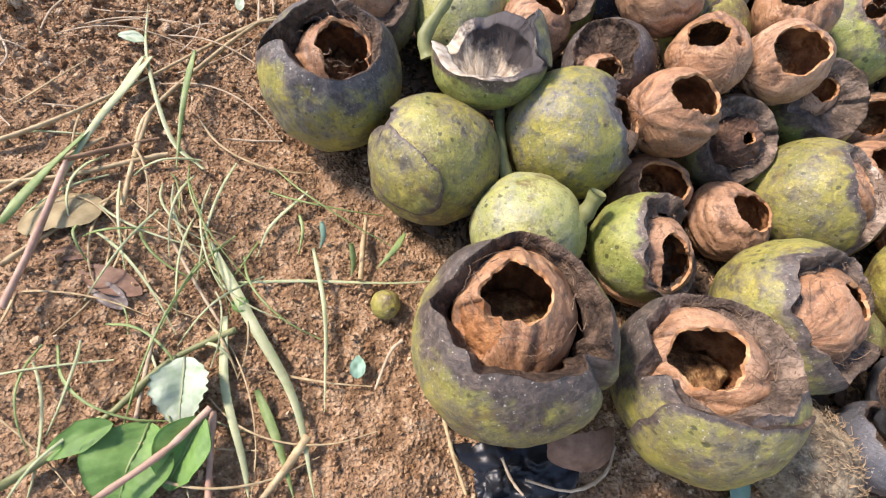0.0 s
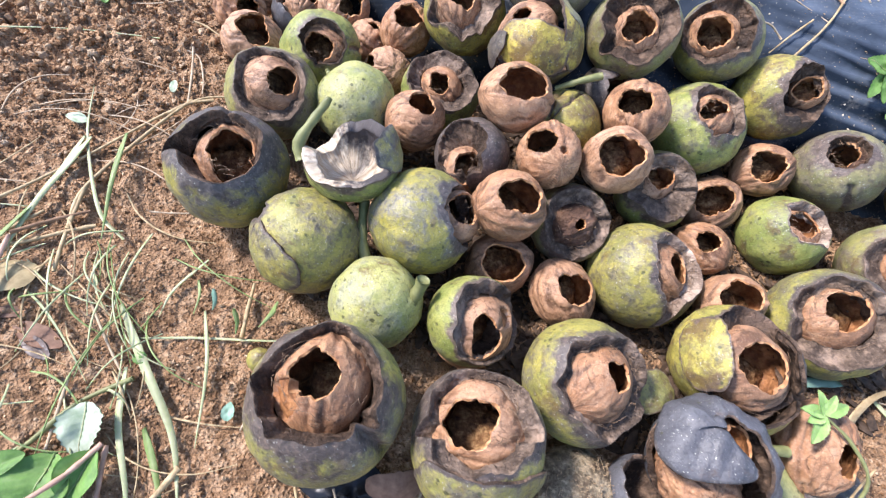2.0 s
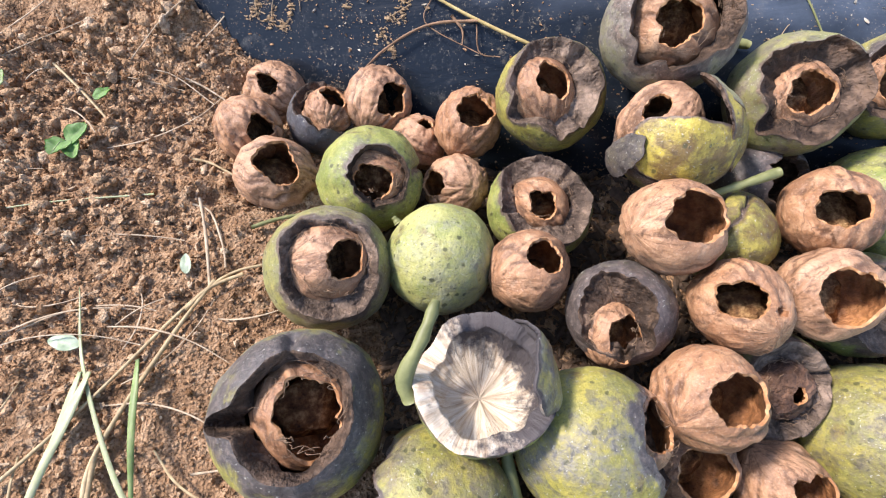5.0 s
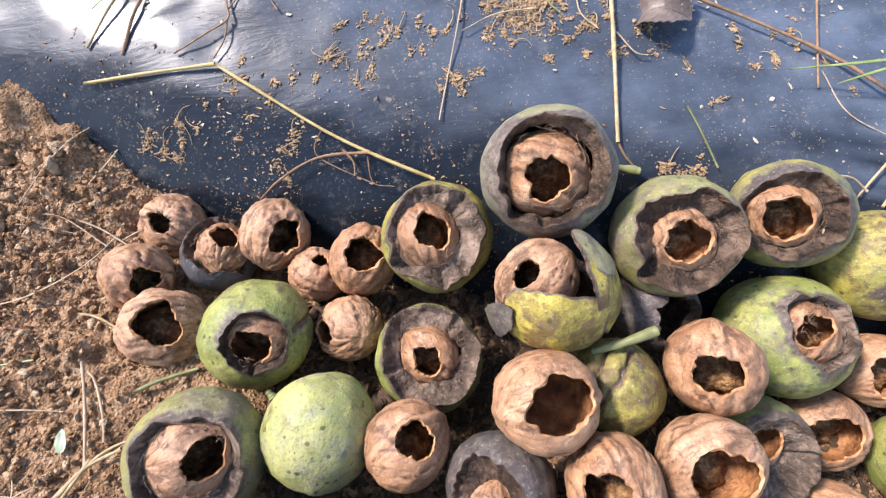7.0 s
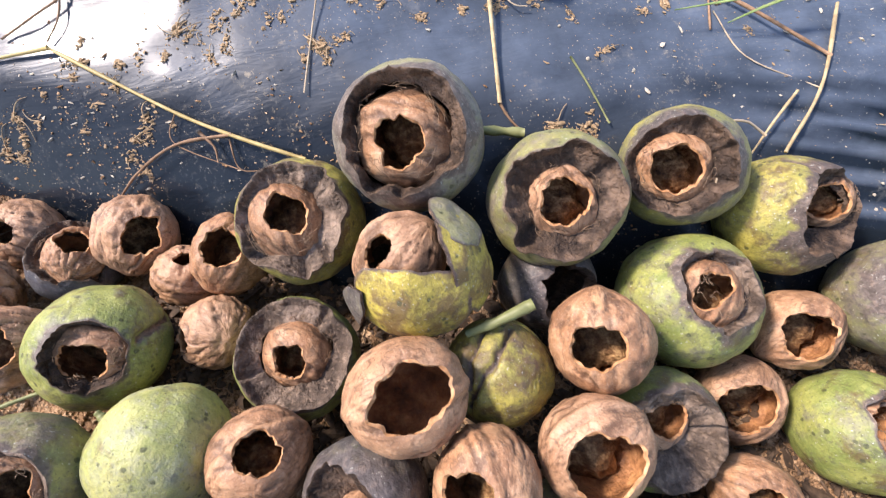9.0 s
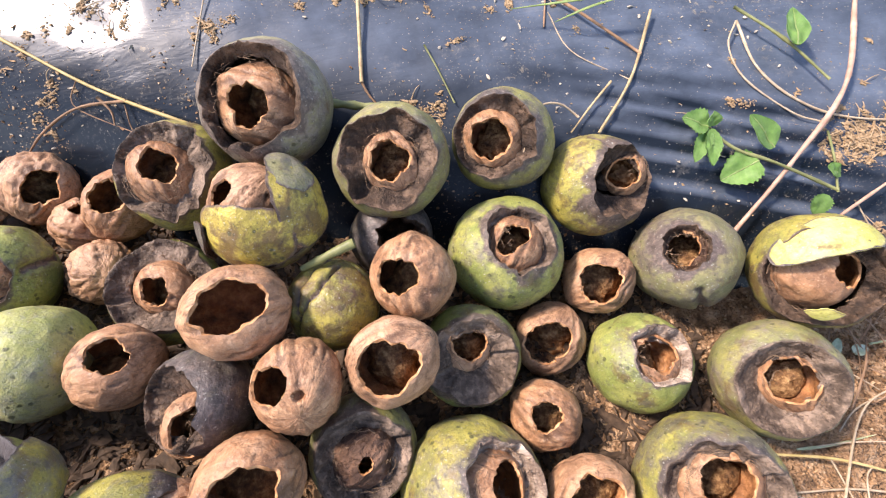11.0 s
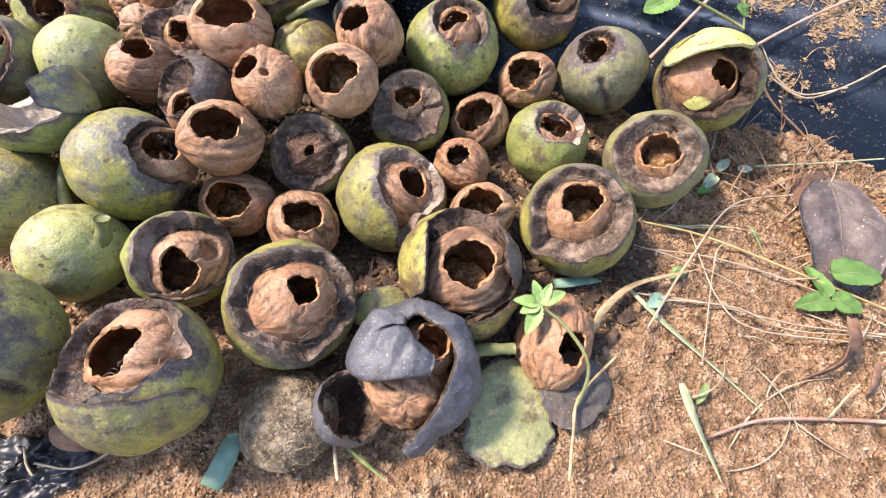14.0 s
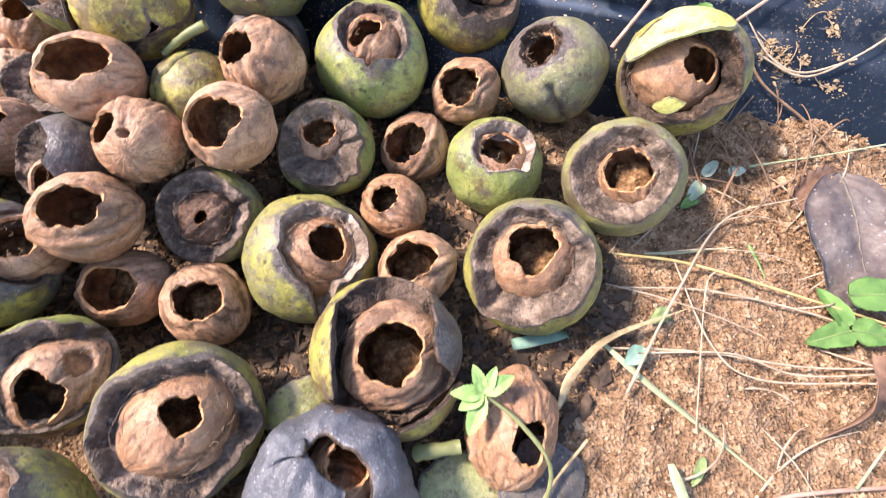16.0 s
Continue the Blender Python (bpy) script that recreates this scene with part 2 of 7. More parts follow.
def husk_material(name, green, yellow, bruise, amount, spots, rotted=(0.050, 0.040, 0.036), brown=0.4):
    """Green walnut hull: two greens, broad blue-grey bruises, brown patches, sparse dark spots, and rot along torn edges."""
    n = Nodes(name, 0.5, 0.42)
    v = n.coords()
    large, middle, small, fine = n.noise(v, 40, 4, 0.55, 0.4), n.noise(v, 125, 5, 0.62, 0.4), n.noise(v, 420, 4, 0.62, 0.5), n.noise(v, 1200, 3)
    rot = n.attribute("rot")
    base = n.mix(n.ramp(n.noise(v, 75, 4, 0.6, 0.3), (0.40, 0.0), (0.60, 1.0)), green, yellow)
    base = n.mix(n.ramp(small, (0.44, 0.0), (0.68, 0.45)), base, tuple(0.55 * c for c in green))
    base = n.mix(n.ramp(fine, (0.52, 0.0), (0.75, 0.35)), base, tuple(min(1.0, 1.3 * c + 0.02) for c in yellow))
    patch = n.math("ADD", n.math("MULTIPLY", n.noise(v, 82, 3, 0.5, 0.5), 0.75), n.math("MULTIPLY", small, 0.25))
    base = n.mix(n.ramp(patch, (0.56 - 0.12 * brown, 0.0), (0.68 - 0.12 * brown, 0.8)), base, (0.105, 0.058, 0.028))
    low = 0.522 + (0.5 - amount) * 0.26
    speck = n.noise(v, 290, 5, 0.68, 0.5)
    field = n.math("ADD", n.math("ADD", n.math("MULTIPLY", large, 0.38), n.math("MULTIPLY", middle, 0.26)), n.math("ADD", n.math("MULTIPLY", speck, 0.36), n.math("MULTIPLY", rot, 0.07)))
    grey = n.ramp(small, (0.35, tuple(0.9 * c for c in bruise)), (0.65, tuple(1.7 * c for c in bruise)))
    base = n.mix(n.ramp(field, (low - 0.05, 0.0), (low + 0.08, 0.9)), base, grey)
    base = n.mix(n.ramp(field, (low + 0.06, 0.0), (low + 0.15, 0.85)), base, tuple(0.36 * c for c in bruise))
    blot = n.math("ADD", n.math("MULTIPLY", n.noise(v, 150, 4, 0.6, 0.3), 0.8), n.math("MULTIPLY", speck, 0.2))
    base = n.mix(n.ramp(blot, (0.555, 0.0), (0.625, 0.35 + 0.4 * amount)), base, tuple(0.55 * c + 0.012 for c in bruise))
    base = n.mix(n.ramp(blot, (0.33, 0.45), (0.43, 0.0)), base, tuple(min(1.0, 1.15 * c + 0.01) for c in yellow))
    dots = n.ramp(n.math("ADD", n.cells(v, 210), n.math("MULTIPLY", n.math("SUBTRACT", small, 0.5), 0.5)), (0.10 + 0.05 * spots, 0.8), (0.17 + 0.05 * spots, 0.0))
    some = n.ramp(n.noise(v, 95, 2), (0.54 - 0.06 * spots, 0.0), (0.60 - 0.06 * spots, 1.0))
    base = n.mix(n.math("MULTIPLY", dots, some), base, (0.048, 0.050, 0.022))
    freckle = n.ramp(n.noise(v, 700, 2), (0.66, 0.0), (0.72, 0.6 * spots))
    base = n.mix(freckle, base, (0.075, 0.075, 0.04))
    edge = n.ramp(n.math("ADD", rot, n.math("MULTIPLY", n.math("SUBTRACT", middle, 0.5), 2.2)), (0.40, 0.0), (0.78, 1.0))
    decay = n.ramp(small, (0.3, rotted), (0.5, tuple(c * 1.6 + 0.008 for c in rotted)), (0.72, tuple(c * 2.8 + d for c, d in zip(rotted, (0.045, 0.030, 0.018)))))
    base = n.mix(edge, base, decay)
    pale_specks = n.math("MULTIPLY", n.ramp(n.cells(v, 520), (0.05, 0.7), (0.10, 0.0)), n.ramp(n.noise(v, 60, 2), (0.45, 0.0), (0.6, 1.0)))
    base = n.mix(pale_specks, base, (0.50, 0.47, 0.40))
    # Tiny glints painted into the skin as pale specks; low end gives dark dots.
    glint = n.noise(v, 950, 2, 0.5)
    base = n.mix(n.ramp(glint, (0.67, 0.0), (0.73, 0.7)), base, (0.44, 0.43, 0.37))
    base = n.mix(n.ramp(glint, (0.27, 0.55), (0.35, 0.0)), base, tuple(0.3 * c for c in green))
    rough = n.ramp(middle, (0.3, 0.36), (0.7, 0.60))
    return n.done(base, ((large, 0.3, 0.004), (middle, 0.3, 0.0016), (small, 0.42, 0.0010), (fine, 0.45, 0.0005)), rough)


def flesh_material(name, dark, light):
    """The inside of a hull: dark rotted flesh, dry pale skin in patches, fibres."""
    n = Nodes(name, 0.68, 0.35)
    v = n.coords()
    mid = tuple((a + b) / 2 * 0.75 for a, b in zip(dark, light))
    base = n.ramp(n.noise(v, 120, 6, 0.7, 0.5), (0.34, dark), (0.53, mid), (0.72, light))
    base = n.mix(n.ramp(n.noise(v, 60, 4, 0.6), (0.50, 0.0), (0.62, 0.6)), base, tuple(min(0.8, 1.25 * c + 0.03) for c in light))
    base = n.mix(n.ramp(n.noise(v, 90, 5, 0.65, 0.6), (0.47, 0.0), (0.68, 0.7)), base, tuple(0.8 * c for c in dark))
    base = n.mix(n.ramp(n.noise(n.coords((500, 500, 90)), 1.0, 3), (0.55, 0.0), (0.72, 0.5)), base, tuple(1.4 * c for c in light))
    return n.done(base, ((n.noise(v, 160, 5), 1.0, 0.004), (n.noise(n.coords((420, 420, 140)), 1.0, 4, 0.65, 0.8), 0.8, 0.0016), (n.noise(v, 900, 4), 0.8, 0.0010)))


def plain_material(name, low, high, scale=200, roughness=0.6, stretch=(1, 1, 1), through=0.0):
    n = Nodes(name, roughness, 0.35)
    v = n.coords(stretch)
    grain = n.noise(v, scale, 5, 0.6)
    tone = n.noise(v, scale * 0.2, 3)
    base = n.ramp(grain, (0.3, low), (0.72, high))
    base = n.mix(n.ramp(tone, (0.4, 0.0), (0.7, 0.45)), base, tuple(0.6 * c for c in low))
    if through:
        n.bsdf.inputs["Transmission Weight"].default_value = 0.0
        n.bsdf.inputs["Subsurface Weight"].default_value = through
        n.bsdf.inputs["Subsurface Radius"].default_value = (0.002, 0.004, 0.001)
        n.bsdf.inputs["Subsurface Scale"].default_value = 0.5
    return n.done(base, ((grain, 0.4, 0.0008),))


def dead_leaf_material():
    n = Nodes("grey_brown_leaf", 0.5, 0.4)
    v = n.coords()
    base = n.ramp(n.noise(v, 60, 5, 0.65), (0.34, (0.075, 0.055, 0.050)), (0.52, (0.150, 0.115, 0.095)), (0.70, (0.235, 0.190, 0.160)))
    base = n.mix(n.ramp(n.noise(v, 420, 4, 0.7), (0.45, 0.0), (0.7, 0.6)), base, (0.085, 0.060, 0.050))
    fleck = n.math("MULTIPLY", n.ramp(n.cells(v, 330), (0.10, 0.85), (0.20, 0.0)), n.ramp(n.noise(v, 90, 2), (0.40, 0.1), (0.58, 1.0)))
    base = n.mix(fleck, base, (0.42, 0.39, 0.36))
    return n.done(base, ((n.noise(v, 200, 5), 0.5, 0.0012), (n.cells(v, 500), 0.3, 0.0004)))


def cup_flesh_material():
    """Inner flesh of the torn half hull: cream with fibres running to the rim, which has gone black."""
    n = Nodes("cream_cup_flesh", 0.62, 0.35)
    v = n.coords(vary=False)
    split = n.add("SeparateXYZ")
    n.link(v, split.inputs[0])
    turn = n.math("ARCTAN2", split.outputs["Y"], split.outputs["X"])
    spoke = n.add("CombineXYZ")
    n.link(n.math("MULTIPLY", turn, 5.0), spoke.inputs[0])
    n.link(n.math("MULTIPLY", split.outputs["Z"], 45.0), spoke.inputs[1])
    fibre = n.noise(spoke.outputs[0], 2.2, 5, 0.7, 0.4)
    patch = n.noise(v, 130, 5, 0.65)
    base = n.ramp(fibre, (0.30, (0.30, 0.20, 0.12)), (0.46, (0.52, 0.42, 0.30)), (0.66, (0.70, 0.63, 0.51)))
    base = n.mix(n.ramp(patch, (0.55, 0.0), (0.70, 0.55)), base, (0.40, 0.25, 0.16))
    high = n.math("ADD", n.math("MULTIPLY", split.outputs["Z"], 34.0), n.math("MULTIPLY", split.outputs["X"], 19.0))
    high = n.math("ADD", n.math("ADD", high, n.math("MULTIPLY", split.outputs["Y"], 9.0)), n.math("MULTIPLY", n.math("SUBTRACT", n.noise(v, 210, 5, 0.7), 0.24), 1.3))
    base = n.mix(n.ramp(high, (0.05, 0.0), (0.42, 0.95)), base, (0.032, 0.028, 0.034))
    return n.done(base, ((fibre, 0.7, 0.0016), (n.noise(v, 600, 4), 0.5, 0.0008)))


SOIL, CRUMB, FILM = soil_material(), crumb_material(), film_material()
DRY_CRUMB = plain_material("dry_sandy_crumb", (0.22, 0.138, 0.068), (0.46, 0.325, 0.19), 900, 0.85)
DARK_NUT = flesh_material("sunken_fibrous_nut", (0.050, 0.024, 0.014), (0.20, 0.105, 0.060))
SHELL, BROKEN, LINING, KERNEL = shell_material(), broken_shell_material(), lining_material(), kernel_material()
PALE = husk_material("pale_green_hull", (0.27, 0.290, 0.090), (0.41, 0.390, 0.135), (0.20, 0.20, 0.13), 0.44, 1.3, brown=0.0)
GREEN = husk_material("green_hull", (0.180, 0.212, 0.054), (0.305, 0.305, 0.082), (0.110, 0.098, 0.075), 0.38, 1.2, (0.055, 0.040, 0.031), 0.1)
MOTTLED = husk_material("mottled_hull", (0.200, 0.195, 0.055), (0.345, 0.300, 0.068), (0.100, 0.086, 0.064), 0.56, 1.1, (0.042, 0.032, 0.027), 0.25)
BRUISED = husk_material("bruised_hull", (0.205, 0.195, 0.055), (0.35, 0.300, 0.062), (0.098, 0.094, 0.092), 0.53, 1.0, (0.040, 0.034, 0.032), 0.2)
WEATHERED = husk_material("weathered_hull", (0.27, 0.285, 0.110), (0.39, 0.365, 0.165), (0.165, 0.145, 0.105), 0.36, 0.8, (0.050, 0.040, 0.032), 0.3)
GREY = husk_material("grey_hull", (0.175, 0.180, 0.068), (0.285, 0.258, 0.082), (0.138, 0.112, 0.085), 0.50, 1.0, (0.064, 0.046, 0.034), 0.3)
ASHEN = husk_material("ashen_hull", (0.165, 0.165, 0.080), (0.255, 0.235, 0.110), (0.150, 0.132, 0.118), 0.68, 0.9, (0.062, 0.047, 0.038), 0.2)
CRACKED = husk_material("browned_yellow_hull", (0.29, 0.235, 0.045), (0.47, 0.375, 0.065), (0.080, 0.050, 0.036), 0.34, 1.1, (0.050, 0.032, 0.024), 0.95)
UMBER = husk_material("browned_hull", (0.160, 0.158, 0.070), (0.245, 0.215, 0.095), (0.105, 0.084, 0.070), 0.56, 0.9, (0.060, 0.044, 0.036), 0.2)
DUSKY = husk_material("dusky_hull", (0.105, 0.092, 0.072), (0.17, 0.14, 0.08), (0.062, 0.053, 0.050), 0.78, 0.6, brown=0.6)
BLACK = husk_material("blackened_hull", (0.076, 0.076, 0.085), (0.108, 0.107, 0.116), (0.050, 0.050, 0.057), 0.45, 0.3, (0.036, 0.033, 0.034), 0.0)
YELLOW = husk_material("yellow_green_hull", (0.22, 0.205, 0.050), (0.37, 0.310, 0.066), (0.085, 0.058, 0.042), 0.45, 1.1, (0.052, 0.036, 0.027), 0.6)
FRESH = husk_material("fresh_yellow_flesh", (0.44, 0.42, 0.090), (0.60, 0.55, 0.19), (0.36, 0.31, 0.12), 0.2, 0.3, brown=0.0)
FLESH = flesh_material("rotted_flesh", (0.020, 0.012, 0.008), (0.160, 0.098, 0.060))
GREY_FLESH = flesh_material("grey_flesh", (0.045, 0.029, 0.020), (0.285, 0.200, 0.140))
CREAM_FLESH = cup_flesh_material()
STRAW = plain_material("dry_straw", (0.28, 0.19, 0.09), (0.56, 0.44, 0.25), 300, 0.65, (1, 1, 1))
YELLOW_STRAW = plain_material("yellow_straw", (0.36, 0.26, 0.09), (0.56, 0.44, 0.20), 160, 0.5)
TWIG = plain_material("brown_twig", (0.17, 0.095, 0.05), (0.36, 0.22, 0.13), 220, 0.75)
ROOT = plain_material("pale_rootlet", (0.33, 0.235, 0.145), (0.56, 0.455, 0.32), 240, 0.75)
PINK = plain_material("pinkish_stem", (0.34, 0.19, 0.13), (0.56, 0.37, 0.27), 200, 0.6)
BLADE = plain_material("grass_green", (0.13, 0.19, 0.055), (0.27, 0.33, 0.13), 150, 0.5, (1, 1, 1), 0.15)
PALE_BLADE = plain_material("pale_grass", (0.28, 0.31, 0.16), (0.46, 0.47, 0.28), 150, 0.5, (1, 1, 1), 0.15)
STEM = plain_material("green_stem", (0.145, 0.155, 0.058), (0.25, 0.255, 0.105), 180, 0.5)
RIB = plain_material("leaf_rib", (0.10, 0.080, 0.062), (0.19, 0.155, 0.125), 300, 0.6)
LEAF = plain_material("fresh_leaf", (0.070, 0.15, 0.032), (0.16, 0.28, 0.070), 160, 0.62, (1, 1, 1), 0.2)
PALE_LEAF = plain_material("pale_leaf", (0.22, 0.30, 0.17), (0.50, 0.54, 0.42), 160, 0.72)
SPROUT = plain_material("young_seedling_leaf", (0.17, 0.30, 0.075), (0.34, 0.47, 0.16), 200, 0.55, (1, 1, 1), 0.2)
TEAL = plain_material("bluish_blade", (0.15, 0.265, 0.185), (0.27, 0.41, 0.305), 160, 0.6)
DEAD_LEAF = dead_leaf_material()
RUST_LEAF = plain_material("brown_leaf", (0.12, 0.062, 0.038), (0.28, 0.16, 0.10), 240, 0.7)
DRY_SKIN = plain_material("dry_yellow_skin", (0.20, 0.145, 0.065), (0.40, 0.32, 0.17), 160, 0.7)
MOULD = flesh_material("mouldy_hull", (0.070, 0.042, 0.024), (0.47, 0.375, 0.235))
SHADE_DEBRIS = plain_material("dark_debris_shade", (0.030, 0.019, 0.012), (0.12, 0.075, 0.045), 300, 0.8)
SCRAP = plain_material("black_plastic_scrap", (0.006, 0.007, 0.010), (0.018, 0.020, 0.025), 160, 0.38)
CHAFF = plain_material("pale_chaff", (0.34, 0.28, 0.20), (0.60, 0.53, 0.42), 500, 0.7)
SHREDS = plain_material("dry_root_shreds", (0.30, 0.20, 0.11), (0.52, 0.38, 0.23), 300, 0.8)
FIBRE = plain_material("dark_fibre", (0.10, 0.06, 0.035), (0.34, 0.22, 0.13), 300, 0.7)
TORN = flesh_material("torn_flesh", (0.17, 0.105, 0.070), (0.54, 0.415, 0.31))


# ---- mesh helpers ----
def vnoise(p, seed=0):
    p = np.asarray(p, float)
    i = np.floor(p).astype(np.int64)
    f = p - i
    f = f * f * (3 - 2 * f)
    out = 0
    for dx in (0, 1):
        for dy in (0, 1):
            for dz in (0, 1):
                h = (i[..., 0] + dx) * 374761393 + (i[..., 1] + dy) * 668265263 + (i[..., 2] + dz) * 2147483647 + seed * 1274126177
                h = ((h ^ (h >> 13)) * 1103515245) & 0x7FFFFFFF
                h = ((h ^ (h >> 16)) * 12820163) & 0x7FFFFFFF
                w = np.abs(1 - dx - f[..., 0]) * np.abs(1 - dy - f[..., 1]) * np.abs(1 - dz - f[..., 2])
                out = out + w * ((h >> 7) % 65536 / 32768.0 - 1)
    return out


def across(x, y):
    return 0.402 * x + 0.916 * y


def ground_height(x, y, rough=True):
    """The soil: nearly level, hollowed under the heap and along the foot of the raised bed."""
    x, y = np.asarray(x, float), np.asarray(y, float)
    s = across(x, y)
    z = -0.006 + 0.004 * np.tanh((x - 0.2) * 8)
    z = z - 0.017 * np.exp(-(((x - 0.14) / 0.13) ** 4) - ((s - 0.215) / 0.085) ** 4)
    z = z - 0.018 * np.exp(-(((x - 0.02) / 0.12) ** 4) - ((s - 0.30) / 0.045) ** 2)
    z = z + 0.012 * np.exp(-(((x - 0.47) / 0.06) ** 2) - ((s - 0.335) / 0.035) ** 2)
    z = z + 0.030 * np.exp(-(((x + 0.13) / 0.07) ** 2) - ((s - 0.34) / 0.05) ** 2)
    if rough:
        p = np.stack([x, y, 0 * x], -1)
        near = np.exp(-((x - 0.15) ** 2 + (y - 0.15) ** 2) / 0.8)
        clod = 0.35 + np.clip((-x - 0.02) * 5, 0, 1) * np.clip((y - 0.12) * 6, 0, 1) + 0.6 * np.clip((x - 0.36) * 9, 0, 1) * np.clip((y - 0.1) * 9, 0, 1)
        z = z + near * (0.0030 * vnoise(p * 30, 3) + 0.0055 * clod * vnoise(p * 85, 4) + 0.0046 * clod * vnoise(p * 180, 5) + 0.0014 * vnoise(p * 340, 6))
    return z


PROFILE_S = (-9, 0.285, 0.305, 0.326, 0.346, 0.373, 0.40, 0.43, 0.48, 0.56, 0.80, 1.05, 1.15, 1.25, 99)
PROFILE_Z = (-0.06, -0.06, -0.022, 0.010, 0.030, 0.047, 0.060, 0.070, 0.082, 0.094, 0.10, 0.092, 0.05, -0.05, -0.05)


def film_height(x, y):
    s = across(np.asarray(x, float), np.asarray(y, float))
    z = (np.interp(s - 0.008, PROFILE_S, PROFILE_Z) + np.interp(s, PROFILE_S, PROFILE_Z) + np.interp(s + 0.008, PROFILE_S, PROFILE_Z)) / 3
    return z


def smooth_mesh(name, verts, faces, materials, index=None, flat=False):
    mesh = bpy.data.meshes.new(name)
    mesh.from_pydata([tuple(v) for v in verts], [], faces)
    for m in materials:
        mesh.materials.append(m)
    mesh.polygons.foreach_set("use_smooth", [not flat] * len(mesh.polygons))
    if index is not None:
        mesh.polygons.foreach_set("material_index", index)
    mesh.update()
    return mesh


def place_mesh(name, mesh, parent=None, at=None, label="", inside=None):
    """Links a mesh as one object, under a thing if one is given; at is its pose in the world."""
    ob = new(name, mesh)
    if parent is not None:
        ob.parent = parent
        ob.matrix_parent_inverse = inside.inverted() if inside else Matrix.Translation(-parent.location)
    if at is not None:
        ob.matrix_basis = at
    return tagged(ob, label) if label else ob


def thing(name, base, label, category, group=""):
    ob = new(name)
    ob.location = base
    ob.empty_display_size = 0.01
    return tagged(ob, label, category, group)


def frame_to(direction, spin=0.0):
    """Turn with z along the direction; its x lies nearest to the world's x, then spun by degrees."""
    z = Vector(direction).normalized()
    x = Vector((1, 0, 0)) - z * z.x
    if x.length < 0.15:
        x = Vector((0, 1, 0)) - z * z.y
    x.normalize()
    y = z.cross(x)
    return Matrix((x, y, z)).transposed().to_4x4() @ Matrix.Rotation(radians(spin), 4, "Z")


def smooth_step(a, b, x):
    t = np.clip((x - a) / (b - a), 0, 1)
    return t * t * (3 - 2 * t)


def grid_faces(rows, segs, pole=False, flip=False):
    """Faces of rows of points round an axis; pole: the last row is one point more."""
    faces = []
    for i in range(rows - 1):
        a, b = i * segs, (i + 1) * segs
        for j in range(segs):
            k = (j + 1) % segs
            faces.append((a + j, b + j, b + k, a + k))
    if pole:
        a, p = (rows - 1) * segs, rows * segs
        faces += [(a + j, p, a + (j + 1) % segs) for j in range(segs)]
    return [f[::-1] for f in faces] if flip else faces


def ring_noise(phi, freq, seed):
    return vnoise(np.stack([np.cos(phi) * freq, np.sin(phi) * freq, 0 * phi + 0.5], -1), seed)


def jagged(phi, count, amount, seed):
    """Straight-edged teeth round a broken rim."""
    rng = np.random.default_rng(seed)
    corners = (np.arange(count) + rng.uniform(-0.38, 0.38, count)) * 2 * np.pi / count
    return np.interp(phi, corners, rng.uniform(-amount, amount, count), period=2 * np.pi)


def directions(theta, phi):
    return np.stack([np.sin(theta) * np.cos(phi), np.sin(theta) * np.sin(phi), np.cos(theta)], -1)


def shell_relief(u, seed, wrinkle):
    """Relief of a walnut shell by direction, and where its grooves run: a raised seam, sharp grooves from tip to tip, dents, blunt tips."""
    lon = np.arctan2(u[..., 1], u[..., 0])
    wide = np.sqrt(np.clip(1 - u[..., 2] ** 2, 0, 1))
    sway = 0.25 * vnoise(u * 2.4, seed + 9)
    q = np.stack([np.cos(lon + sway) * 2.9, np.sin(lon + sway) * 2.9, u[..., 2] * 0.9], -1)
    q2 = np.stack([np.cos(lon - sway) * 6.2, np.sin(lon - sway) * 6.2, u[..., 2] * 1.9], -1)
    keep = smooth_step(-0.15, 0.25, vnoise(u * 2.0, seed + 6))
    line = np.exp(-((vnoise(q, seed) / 0.085) ** 2)) * (0.35 + 0.65 * keep)
    fine = np.exp(-((vnoise(q2, seed + 7) / 0.10) ** 2)) * (0.25 + 0.75 * (1 - keep))
    seam = np.exp(-((u[..., 1] / 0.085) ** 2)) * (0.4 + 0.6 * wide)
    beside = np.exp(-(((np.abs(u[..., 1]) - 0.16) / 0.045) ** 2)) * wide
    tip = np.exp(-((1 - np.abs(u[..., 2])) / 0.035)) * np.where(u[..., 2] > 0, 0.035, 0.012)
    form = wrinkle * (-0.042 * line * wide - 0.020 * fine) + 0.040 * seam - 0.026 * beside + 0.060 * vnoise(u * 1.7, seed + 3) + wrinkle * (0.022 * vnoise(u * 4.3, seed + 4) + 0.010 * vnoise(u * 10, seed + 5)) + tip
    return form, np.clip(0.9 * line + 0.45 * fine + 0.6 * beside, 0, 1)


